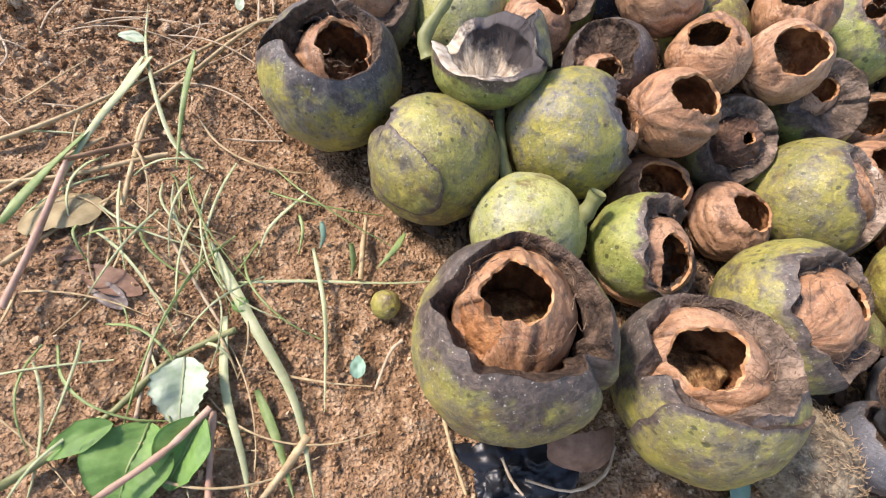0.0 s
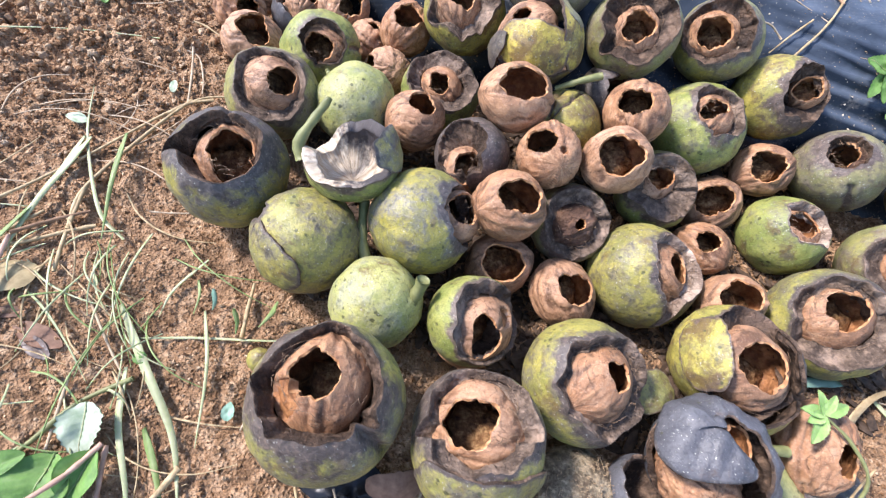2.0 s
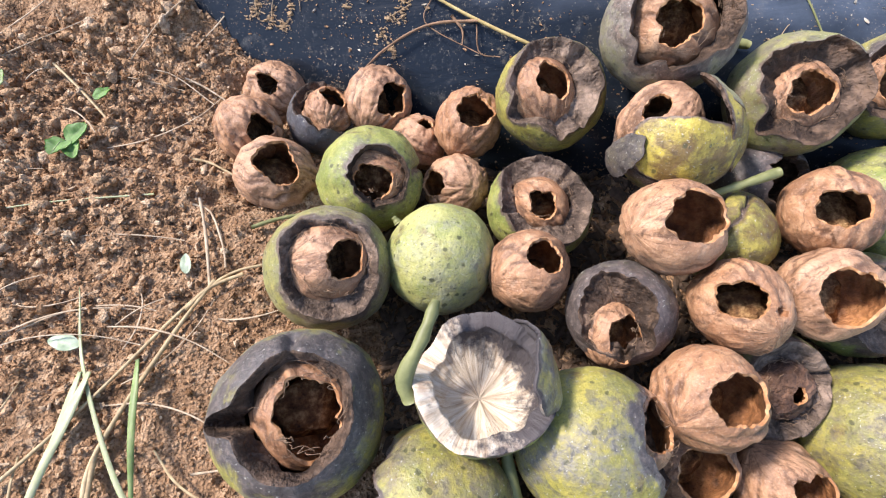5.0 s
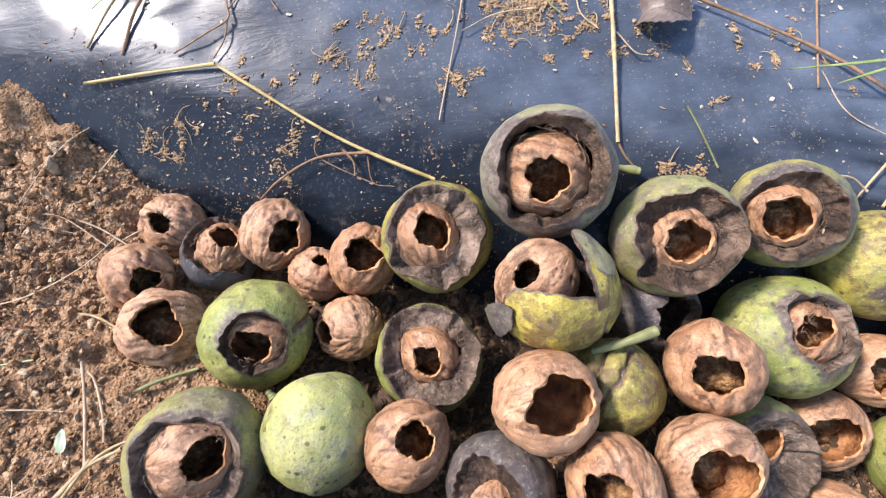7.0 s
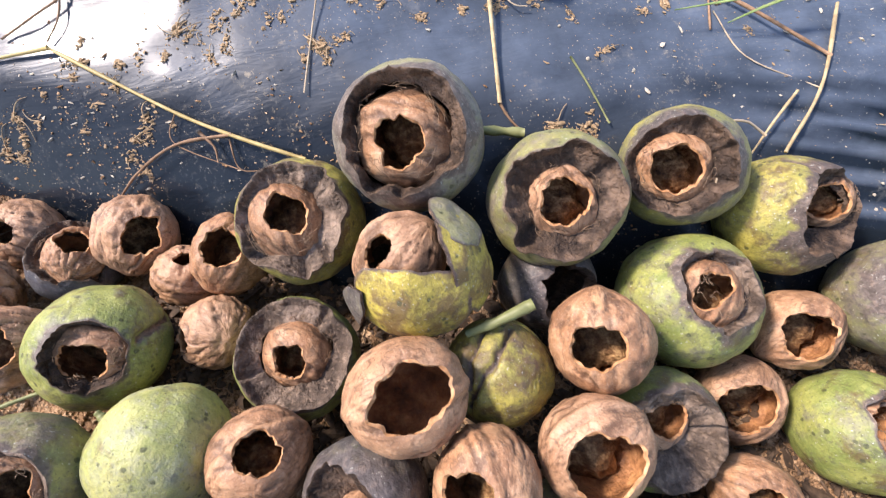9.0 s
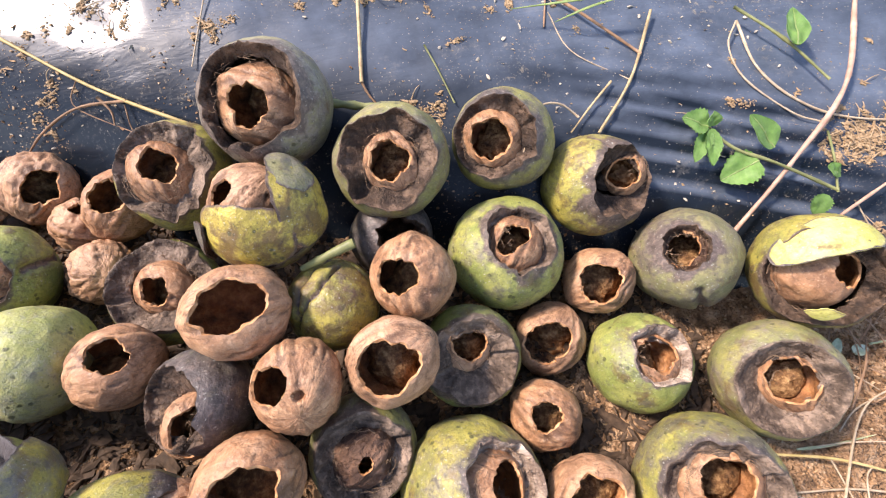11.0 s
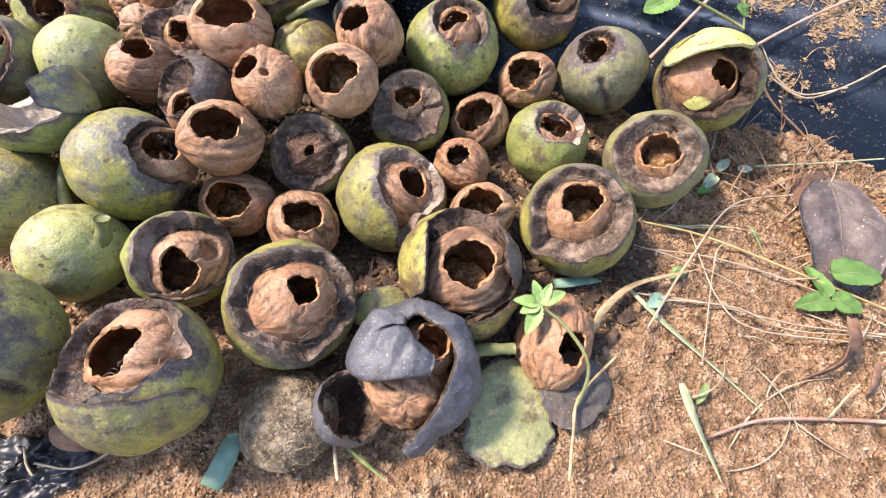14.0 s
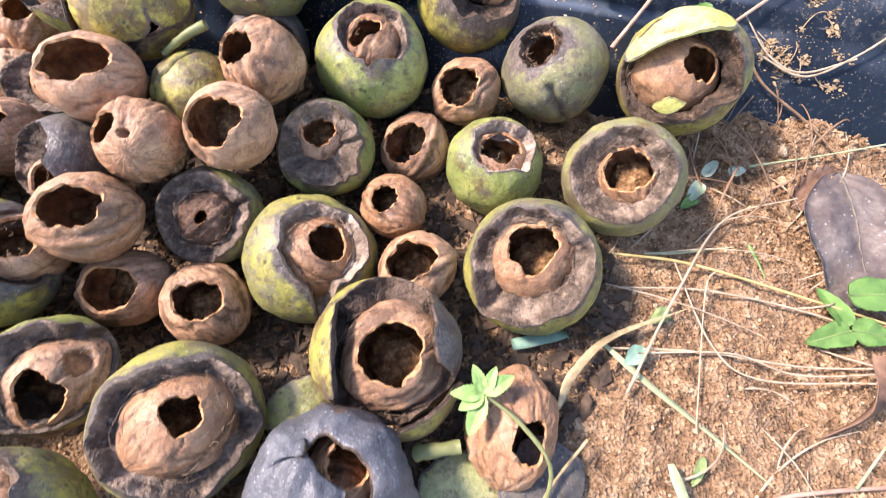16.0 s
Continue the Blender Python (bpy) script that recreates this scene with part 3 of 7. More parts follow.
def add_shell(root, centre, radius, hole_dir, hole_deg, seed, axis_deg=None, tilt=0.0, wrinkle=1.0, stretch=1.07, squash=1.0, second=None, remains=0.5, oval=(0, 1.0), thick=0.0011, skin=None):
    """The nut: a thin shell with a ragged hole, its lining, and what is left of the kernel, as parts of root."""
    rng = random.Random(seed)
    hole = frame_to(hole_dir)
    angle = rng.uniform(0, 360) if axis_deg is None else axis_deg
    # the long axis lies across the hole's direction, turned by angle and tilted towards it
    a = radians(angle)
    t = radians(tilt)
    long_axis = hole.to_3x3() @ Vector((math.cos(a) * math.cos(t), math.sin(a) * math.cos(t), math.sin(t)))
    own = frame_to(long_axis, rng.uniform(0, 180)) if axis_deg is None else frame_to(long_axis, 90 * (seed % 2) + rng.uniform(-25, 25))
    turn = np.array((own.inverted() @ hole).to_3x3())
    segs, rows = 120, 52
    phi = np.linspace(0, 2 * np.pi, segs, endpoint=False)
    h = radians(max(hole_deg, 0.5))
    lobes = 0.22 * ring_noise(phi, 1.1, seed + 11) + jagged(phi, 7, 0.22, seed + 12) + jagged(phi, 19, 0.10, seed + 13) + jagged(phi, 47, 0.035, seed + 14)
    turned = phi - radians(oval[0])
    edge = h * (1.0 + lobes) / np.sqrt((np.cos(turned) / oval[1]) ** 2 + (np.sin(turned) * oval[1]) ** 2)

    def relief(theta, scale=1.0):
        u = directions(theta, phi[None, :] + 0 * theta) @ turn.T
        form, lines = shell_relief(u, seed, wrinkle)
        body = np.stack([u[..., 0] * squash, u[..., 1] / squash ** 0.5, u[..., 2] * stretch], -1) / stretch ** 0.35
        return body * (1 + scale * form)[..., None] * radius, lines

    steps = np.linspace(0, 1, rows) ** 0.9
    theta = edge[None, :] + (np.pi - 0.03 - edge[None, :]) * steps[:, None]
    outer, lines = relief(theta)
    pit = np.zeros(theta.shape)
    if second:
        aim = np.array(own.inverted().to_3x3() @ Vector(second[0]).normalized())
        away = np.degrees(np.arccos(np.clip(directions(theta, phi[None, :] + 0 * theta) @ turn.T @ aim, -1, 1)))
        pit = 1 - smooth_step(second[1] * 0.85, second[1] * 1.1, away * (1 + 0.15 * vnoise(outer * 400, seed)))
        outer = outer * (1 - 0.3 * pit[..., None])
    chip = thick * (1.0 + 0.45 * ring_noise(phi, 4, seed + 17))
    tooth = edge * (1.0 + 0.05 * ring_noise(phi, 5.0, seed + 15) + jagged(phi, 31, 0.05, seed + 18)) - 0.01
    rim = relief(tooth[None, :], 0.9)[0] * (1 - (chip / radius)[None, :, None])
    pole = outer[-1].mean(0)
    # the broken rim keeps points of its own, so that its edge stays crisp
    verts = np.concatenate([rim.reshape(-1, 3), outer[0], outer.reshape(-1, 3), pole[None]])
    first = 2 * segs
    faces = grid_faces(2, segs) + [tuple(i + first for i in f) for f in grid_faces(rows, segs, True)]
    index = np.zeros(len(faces), int)
    index[:segs] = 1
    index[segs : rows * segs] = np.where((pit[:-1] + pit[1:]).ravel() > 0.6, 2, 0)
    at = Matrix.Translation(centre) @ own
    mesh = smooth_mesh("shell", verts, faces, (skin or SHELL, BROKEN, LINING), index.tolist())
    groove_mask = np.concatenate([np.zeros(2 * segs), lines.ravel(), [0.0]])
    mesh.attributes.new("groove", "FLOAT", "POINT").data.foreach_set("value", groove_mask.astype(np.float32))
    shell = place_mesh("shell", mesh, root, at)
    if hole_deg < 1:
        return
    rows2 = 22
    theta2 = tooth[None, :] + (np.pi - 0.05 - tooth[None, :]) * np.linspace(0, 1, rows2)[:, None]
    inner = relief(theta2, 0.9)[0] * (1 - chip / radius)[None, :, None]
    inner[1:] *= 1 - 0.04 * (1 + vnoise(inner[1:] * 260, seed + 21))[..., None]
    verts = np.concatenate([inner.reshape(-1, 3), inner[-1].mean(0)[None]])
    place_mesh("lining", smooth_mesh("lining", verts, grid_faces(rows2, segs, True, True), (LINING,)), shell, at, "dark stained inner wall of the shell", at)
    if remains > 0:
        bm = bmesh.new()
        bmesh.ops.create_icosphere(bm, subdivisions=3, radius=1)
        co = np.array([v.co[:] for v in bm.verts])
        bump = 1 + 0.35 * vnoise(co * 2.2, seed + 31) + 0.22 * vnoise(co * 5.5, seed + 32)
        place = Vector(hole_dir).normalized()
        body = co * bump[:, None] * radius * np.array((0.66, 0.66, 0.30 + 0.2 * remains))
        for v, c in zip(bm.verts, body):
            v.co = c
        mesh = bpy.data.meshes.new("kernel_remains")
        bm.to_mesh(mesh)
        bm.free()
        mesh.materials.append(KERNEL)
        mesh.polygons.foreach_set("use_smooth", [True] * len(mesh.polygons))
        low = Vector(centre) - place * radius * (0.62 - 0.12 * remains)
        place_mesh("kernel", mesh, root, Matrix.Translation(low) @ frame_to(hole_dir), "crumbled dark kernel remains")


def add_husk(root, centre, radius, open_dir, open_deg, material, flesh, seed, thick=0.0056, nut=None, gap=-0.05, shelf=0.92, notches=(), grooves=(), uneven=1.0, squash=1.0, flare=0.0, name="husk", torn=0.34, ragged=1.0):
    """The hull: a thick bowl open to one side, with a worn, rotted lip; notches and grooves by (degrees round the opening, ...)."""
    frame_ = frame_to(open_dir)
    segs, rows = 132, 52
    phi = np.linspace(0, 2 * np.pi, segs, endpoint=False)
    o = radians(max(open_deg, 0.6))
    edge = o * (1 + uneven * (0.11 * ring_noise(phi, 1.2, seed + 1) + 0.085 * ring_noise(phi, 3.3, seed + 2) + ragged * (jagged(phi, 13, 0.05, seed + 3) + jagged(phi, 37, 0.028, seed + 21) + 0.30 * np.clip(ring_noise(phi, 4.0, seed + 26) - 0.30, 0, 1))))
    for where, depth, width in notches:
        apart = (phi - radians(where) + np.pi) % (2 * np.pi) - np.pi
        edge = edge + radians(depth) * np.exp(-np.abs(apart / radians(width)) ** 2.4)

    def form(theta, r, bump=1.0):
        u = directions(theta, phi[None, :] + 0 * theta)
        d = bump * (0.045 * vnoise(u * 1.5, seed + 4) + 0.024 * vnoise(u * 3.7, seed + 5) + 0.008 * vnoise(u * 9, seed + 6))
        rot = np.zeros(theta.shape)
        for where, t0, t1, width, depth, bend in grooves:
            mid = radians(where) + radians(bend) * (theta - radians(t0))
            apart = (phi[None, :] - mid + np.pi) % (2 * np.pi) - np.pi
            inside = smooth_step(radians(t0) - 0.08, radians(t0), theta) * (1 - smooth_step(radians(t1), radians(t1) + 0.12, theta))
            wobble = 0.05 * vnoise(u * 7, seed + 8)
            cut = np.exp(-(((apart + wobble) * np.sin(theta) / radians(width)) ** 2)) * inside
            d = d - depth / radius * cut
            rot = np.maximum(rot, np.clip(1.6 * cut - 0.3, 0, 1))
        p = u * (1 + d)[..., None] * np.broadcast_to(r, theta.shape)[..., None]
        p[..., 2] *= squash
        return p, rot

    steps = np.linspace(0, 1, rows) ** 0.92
    theta = edge[None, :] + (np.pi - 0.03 - edge[None, :]) * steps[:, None]
    wave = 0.042 * ring_noise(phi, 2.4, seed + 22) + 0.016 * ring_noise(phi, 6.5, seed + 23) if open_deg > 1 else 0 * phi
    curl = (flare + wave[None, :]) * np.exp(-(theta - edge[None, :]) / 0.22)
    outer, groove_rot = form(theta, radius * (1 + curl))
    torn_rot = (1 - smooth_step(0.0, 1.0, (theta - edge[None, :]) / (torn * np.clip(0.75 + 1.1 * ring_noise(phi, 1.7, seed + 19), 0.2, 1.6)))) if open_deg > 1 else 0 * theta
    rot = np.concatenate([np.maximum(torn_rot, groove_rot).ravel(), [0.0]])
    verts = np.concatenate([outer.reshape(-1, 3), outer[-1].mean(0)[None]])
    mesh = smooth_mesh(name, verts, grid_faces(rows, segs, True), (material,))
    mesh.attributes.new("rot", "FLOAT", "POINT").data.foreach_set("value", rot.astype(np.float32))
    at = Matrix.Translation(centre) @ frame_
    hull = place_mesh(name, mesh, root, at)
    if open_deg < 1:
        return hull
    lip = 7
    w = thick * (1.05 + 0.45 * ring_noise(phi, 2.0, seed + 9) + 0.12 * ring_noise(phi, 6.0, seed + 10))
    turn_in = np.linspace(0, np.pi / 2, lip)
    rows_in = 20
    th, rr = [], []
    for k in turn_in:
        th.append(edge - 0.10 * w / radius * np.sin(2 * k) + 0.05 * (1 - np.cos(k)))
        rr.append(radius * (1 + flare + wave) - w * (1 - np.cos(k)))
    start, brim = th[-1], rr[-1]
    if nut:
        # the flesh lies as a shelf between the lip and the nut, but for gaps where it has shrunk away
        aside = np.array(frame_.inverted().to_3x3() @ (Vector(nut[0]) - Vector(centre)))
        shrunk = np.clip(gap + 0.42 * ring_noise(phi, 1.4, seed + 18), 0, 1)

        def nut_reach(now):
            lean = directions(now, phi) @ aside
            return lean + np.sqrt(np.clip(nut[1] ** 2 - aside @ aside + lean ** 2, (0.3 * nut[1]) ** 2, None))

        inward = start * shelf * (1 + 0.06 * ring_noise(phi, 3.0, seed + 24)) + 0.7 * shrunk
        touch = np.minimum(nut_reach(inward) * (0.97 + 0.5 * shrunk), brim)
        for k in np.linspace(0, 1, 13)[1:]:
            dip = 1 - 0.085 * math.sin(math.pi * k ** 1.4) * (1.3 + ring_noise(phi, 5.0, seed + 27))
            th.append(start + (inward - start) * k)
            rr.append((brim + (touch - brim) * k) * dip)
        start = inward
    for s in np.linspace(0, 1, rows_in)[1:] ** 1.5:
        now = start + (np.pi - 0.1 - start) * s
        wall = radius - w + radius * wave * np.exp(-(now - start) / 0.25)
        if nut:
            wall = np.minimum(nut_reach(now) * (0.97 + 0.5 * shrunk), wall)
        th.append(now)
        rr.append(wall)
    inner, _ = form(np.array(th), np.array(rr), 0.9)
    inner[lip:] *= 1 + (0.040 * vnoise(inner[lip:] * 260, seed + 15) + 0.026 * np.abs(vnoise(inner[lip:] * 620, seed + 25)) + 0.012 * vnoise(inner[lip:] * 1400, seed + 28))[..., None]
    inner[1:lip] *= 1 + 0.035 * vnoise(inner[1:lip] * 520, seed + 16)[..., None]
    inner[0] = outer[0]
    verts = np.concatenate([inner.reshape(-1, 3), inner[-1].mean(0)[None]])
    place_mesh("flesh", smooth_mesh("flesh", verts, grid_faces(len(th), segs, True, True), (flesh,)), hull, at, "rotted brown inner flesh of the hull", at)
    return hull


def add_fibres(root, nut, inner, outer, axis, spread, count, seed, material=None, step=0.3):
    """Loose dark fibres in the gap between nut and hull."""
    rng = random.Random(seed + 900)
    turn = frame_to(axis).to_3x3()
    verts, faces, start = [], [], 0
    for _ in range(count):
        a, th = rng.uniform(0, 6.283), radians(spread * rng.uniform(0.75 if step > 0.2 else 0.1, 1.15))
        pts = []
        for k in range(5):
            u = turn @ Vector((math.sin(th) * math.cos(a), math.sin(th) * math.sin(a), math.cos(th)))
            pts.append(Vector(nut) + u * (inner * (1.02 + 0.03 * k) + (outer - inner) * 0.25 * rng.uniform(0, 1)))
            a += 0.8 * rng.uniform(-0.6 * step, 1.2 * step)
            th += rng.uniform(-0.3 * step, 0.3 * step)
        v, f = tube_data(pts, 0.00013, 0.00007, 5, seed, 0, 16)
        verts.append(v)
        faces += [tuple(i + start for i in q) for q in f]
        start += len(v)
    place_mesh("fibre", smooth_mesh("fibre", np.concatenate(verts), faces, (material or FIBRE,)), root, None, "loose dark root-like fibres")["kind"] = "stuff"


def add_shard(root, centre, radius, aim, half_long, half_wide, spin, material, flesh, seed, thick=0.004, name="hull_flap", power=2.6, ragged=1.0, flatten=1.0):
    """A torn piece of hull: a curved plate on a ball of that radius, outer skin and flesh, with a ragged rim."""
    segs, rows = 88, 20
    phi = np.linspace(0, 2 * np.pi, segs, endpoint=False)
    a, b = radians(half_long), radians(half_wide)
    reach = ((np.abs(np.cos(phi)) / a) ** power + (np.abs(np.sin(phi)) / b) ** power) ** (-1 / power)
    reach = reach * (1 + ragged * (0.10 * ring_noise(phi, 1.5, seed + 1) + 0.07 * ring_noise(phi, 4, seed + 2) + 0.03 * ring_noise(phi, 11, seed + 3)))
    s = np.linspace(0.02, 1, rows)[::-1]
    theta = reach[None, :] * s[:, None]
    u = directions(theta, phi[None, :] + 0 * theta)
    bump = 1 + 0.04 * vnoise(u * 2.2, seed + 4) + 0.015 * vnoise(u * 6, seed + 5)
    outer = u * bump[..., None] * radius
    w = thick * (1 + 0.3 * vnoise(u * 4, seed + 6)) * (0.45 + 0.55 * np.clip((1 - s[:, None]) * 6, 0, 1))
    inner = u * (bump * radius - w)[..., None]
    rot = np.concatenate([(1 - smooth_step(0.0, 0.13, (1 - s)[:, None] + 0 * theta)).ravel(), [0.0]])
    skin = np.concatenate([outer.reshape(-1, 3), outer[-1].mean(0)[None]])
    under = np.concatenate([inner.reshape(-1, 3), inner[-1].mean(0)[None]])
    count = len(skin)
    faces = grid_faces(rows, segs, True, True)
    faces_in = [tuple(i + count for i in f[::-1]) for f in faces]
    rim = [(j, (j + 1) % segs, (j + 1) % segs + count, j + count) for j in range(segs)]
    verts = np.concatenate([skin, under])
    verts[:, 2] = (verts[:, 2] - radius) * flatten + radius
    at = Matrix.Translation(centre) @ frame_to(aim, spin)
    mesh = smooth_mesh(name, verts[:count], faces, (material,))
    mesh.attributes.new("rot", "FLOAT", "POINT").data.foreach_set("value", rot.astype(np.float32))
    ob = place_mesh(name, mesh, root, at)
    place_mesh("flesh", smooth_mesh("flesh", verts, faces_in + rim, (flesh,)), ob, at, "", at)
    return ob


def add_band(root, centre, points, widths, thick, material, flesh, seed, name="hull_strip"):
    """A strip of hull curled round a nut: its broad side faces away from the centre."""
    n, m = 90, 17
    c = spline(points, n)
    wide = np.interp(np.linspace(0, 1, n), np.linspace(0, 1, len(widths)), widths)
    tangent = np.gradient(c, axis=0)
    tangent /= np.linalg.norm(tangent, axis=1)[:, None]
    out = c - np.array(centre)
    out -= tangent * (out * tangent).sum(1)[:, None]
    out /= np.linalg.norm(out, axis=1)[:, None]
    side = np.cross(out, tangent)
    v = np.linspace(-1, 1, m)
    edge = 1 + 0.22 * vnoise(np.stack([np.linspace(0, 9, n), np.zeros(n), np.zeros(n)], -1), seed)
    bow = -0.15 * wide[:, None] * v[None] ** 2
    spot = c[:, None] * 120 + side[:, None] * v[None, :, None] * 0.9
    lump = 0.0016 * vnoise(spot, seed + 1) + 0.0009 * vnoise(spot * 2.7, seed + 2) + 0.0004 * vnoise(spot * 6, seed + 3)
    skin = c[:, None] + side[:, None] * (v[None] * (wide * edge)[:, None] * 0.5)[..., None] + out[:, None] * (bow + lump)[..., None]
    w = thick * (1 - 0.55 * v ** 6)
    under = skin - out[:, None] * w[None, :, None]
    ring = np.concatenate([skin, under[:, ::-1]], 1)
    k = 2 * m
    faces = grid_faces(n, k)
    faces += [tuple(range(k - 1, -1, -1)), tuple((n - 1) * k + i for i in range(k))]
    index = [0 if (f % k) < m - 1 else 1 for f in range((n - 1) * k)] + [1, 1]
    mesh = smooth_mesh(name, ring.reshape(-1, 3), faces, (material, flesh), index)
    rot = np.concatenate([np.repeat(np.abs(v)[None] ** 8 * 0.8, n, 0), np.ones((n, m))], 1).ravel()
    mesh.attributes.new("rot", "FLOAT", "POINT").data.foreach_set("value", rot.astype(np.float32))
    return place_mesh(name, mesh, root)


def loose_leaf(base, tip, width, material, label, name="leaf", **more):
    """A leaf lying from base to tip."""
    a, b = Vector(base), Vector(tip)
    d = b - a
    x = d.normalized()
    up = Vector((-0.12, -0.2, 1)) if base[2] > 0.03 else Vector((0, 0, 1))
    y = up.cross(x).normalized()
    z = x.cross(y)
    ob = new(name, leaf_mesh(d.length, width, material, int(abs(a.x) * 1e4) % 97, **more))
    ob.matrix_basis = Matrix.Translation(a) @ Matrix((x, y, z)).transposed().to_4x4()
    if width > 0.0115:
        # the midrib stands a little proud of the blade
        k, length, curl = int(abs(a.x) * 1e4) % 97, d.length, more.get("curl", 0.2)
        s = np.linspace(0.0, 0.96, 24)
        q = np.stack([s * 4, 0 * s, 0 * s], -1)
        rise = -curl * length * (s - 0.4) ** 2 + 0.06 * width * vnoise(q, k + 1) + 0.006 * width * np.cos(s * 18 * np.pi) + 0.0003
        verts, faces = tube_data([(t_ * length, 0.0, z_) for t_, z_ in zip(s, rise)], 0.012 * width + 0.0003, 0.00022, 6, 1)
        rib = new("midrib", smooth_mesh("midrib", verts, faces, (RIB if material is DEAD_LEAF else TWIG if material is RUST_LEAF else BLADE if material is LEAF else PALE_BLADE,)))
        rib.parent = ob
    return tagged(ob, label, "leaf", "loose leaves")


NUTS, FRUITS = "opened walnuts in the heap", "walnuts in their hulls in the heap"


def bare_nut(centre, radius, hole_dir, hole_deg, seed, label="bare brown walnut shell with a ragged hole", **more):
    root = thing("walnut", Vector(centre) - Vector((0, 0, radius)), label, "walnut", NUTS)
    add_shell(root, centre, radius, hole_dir, hole_deg, seed, **more)
    return root


def hulled_nut(centre, radius, open_dir, open_deg, nut, nut_radius, hole_dir, hole_deg, material, seed, label, flesh=None, axis_deg=None, remains=0.4, wrinkle=0.8, tilt=0.0, second=None, fibres=22, skin=None, oval=(0, 1.0), **more):
    root = thing("hulled_walnut", Vector(centre) - Vector((0, 0, radius)), label, "walnut", FRUITS)
    add_husk(root, centre, radius, open_dir, open_deg, material, flesh or FLESH, seed, nut=(nut, nut_radius), **more)
    add_shell(root, nut, nut_radius, hole_dir, hole_deg, seed + 50, axis_deg=axis_deg, remains=remains, wrinkle=wrinkle, tilt=tilt, second=second, skin=skin, oval=oval)
    if fibres:
        add_fibres(root, nut, nut_radius, radius - Vector(Vector(nut) - Vector(centre)).length, open_dir, open_deg, fibres, seed)
    return root


def whole_fruit(centre, radius, axis, material, seed, label, **more):
    root = thing("whole_walnut", Vector(centre) - Vector((0, 0, radius)), label, "walnut", FRUITS)
    add_husk(root, centre, radius, axis, 0, material, FLESH, seed, **more)
    return root


def spline(points, count):
    """Points along a smooth curve through the given ones."""
    p = np.array(points, float)
    p = np.concatenate([[2 * p[0] - p[1]], p, [2 * p[-1] - p[-2]]])
    out = []
    for s in np.linspace(0, len(points) - 1 - 1e-6, count):
        i, f = int(s), s - int(s)
        a, b, c, d = p[i : i + 4]
        out.append(0.5 * (2 * b + (c - a) * f + (2 * a - 5 * b + 4 * c - d) * f * f + (3 * b - a - 3 * c + d) * f ** 3))
    return np.array(out)


def tube_data(points, r0, r1, sides=8, seed=0, knobby=0.0, count=None):
    length = sum(math.dist(a, b) for a, b in zip(points, points[1:]))
    count = count or max(10, min(60, int(length / 0.004)))
    c = spline(points, count)
    tangent = np.gradient(c, axis=0)
    tangent /= np.linalg.norm(tangent, axis=1)[:, None] + 1e-9
    up = np.array((0.13, 0.21, 1.0))
    side = np.cross(tangent, up)
    side /= np.linalg.norm(side, axis=1)[:, None] + 1e-9
    top = np.cross(side, tangent)
    s = np.linspace(0, 1, count)
    r = r0 + (r1 - r0) * s
    r = r * (1 + 0.18 * vnoise(np.stack([s * 9, 0 * s, 0 * s + seed], -1), seed)) + knobby * r0 * np.exp(-(((s * 5) % 1 - 0.5) / 0.06) ** 2)
    ang = np.linspace(0, 2 * np.pi, sides, endpoint=False)
    verts = c[:, None] + r[:, None, None] * (np.cos(ang)[None, :, None] * side[:, None] + np.sin(ang)[None, :, None] * top[:, None])
    verts = np.concatenate([verts.reshape(-1, 3), c[:1], c[-1:]])
    faces = [f[::-1] for f in grid_faces(count, sides)]
    faces += [(count * sides, j, (j + 1) % sides) for j in range(sides)]
    last = (count - 1) * sides
    faces += [(count * sides + 1, last + (j + 1) % sides, last + j) for j in range(sides)]
    return verts, faces


def stalk(points, r0, r1, material, label, name="straw", category="straw", group="loose straws", knobby=0.0, seed=1):
    verts, faces = tube_data(points, r0, r1, 8, seed, knobby)
    return tagged(new(name, smooth_mesh(name, verts, faces, (material,))), label, category, group)


def part_stalk(root, name, points, r0, r1, material, label="", knobby=0.0, seed=1):
    verts, faces = tube_data(points, r0, r1, 12, seed, knobby)
    return place_mesh(name, smooth_mesh(name, verts, faces, (material,)), root, None, label)


def ribbon_data(points, width, fold=0.25, seed=0, blunt=False, twist=0.0):
    length = sum(math.dist(a, b) for a, b in zip(points, points[1:]))
    count = max(12, min(50, int(length / 0.003)))
    c = spline(points, count)
    tangent = np.gradient(c, axis=0)
    tangent /= np.linalg.norm(tangent, axis=1)[:, None] + 1e-9
    up = np.array((0.1, 0.05, 1.0))
    side = np.cross(tangent, up)
    side /= np.linalg.norm(side, axis=1)[:, None] + 1e-9
    top = np.cross(side, tangent)
    s = np.linspace(0, 1, count)
    turn = twist * s + 0.5 * vnoise(np.stack([s * 3, 0 * s, 0 * s], -1), seed)
    side, top = side * np.cos(turn)[:, None] + top * np.sin(turn)[:, None], top * np.cos(turn)[:, None] - side * np.sin(turn)[:, None]
    w = width * 0.5 * (1 - (0 if blunt else 1) * s ** 2.5) * (0.55 + 0.45 * np.minimum(1, s * 5)) + 0.00012
    t = 0.00022
    cross = [(-1, fold, 1), (0, 0, 1), (1, fold, 1), (1, fold, -1), (0, 0, -1), (-1, fold, -1)]
    verts = np.stack([c + side * (a * w)[:, None] + top * (b * w + d * t)[:, None] for a, b, d in cross], 1).reshape(-1, 3)
    faces = [f[::-1] for f in grid_faces(count, 6)]
    faces += [tuple(range(6)), tuple(range(count * 6 - 1, count * 6 - 7, -1))]
    return verts, faces


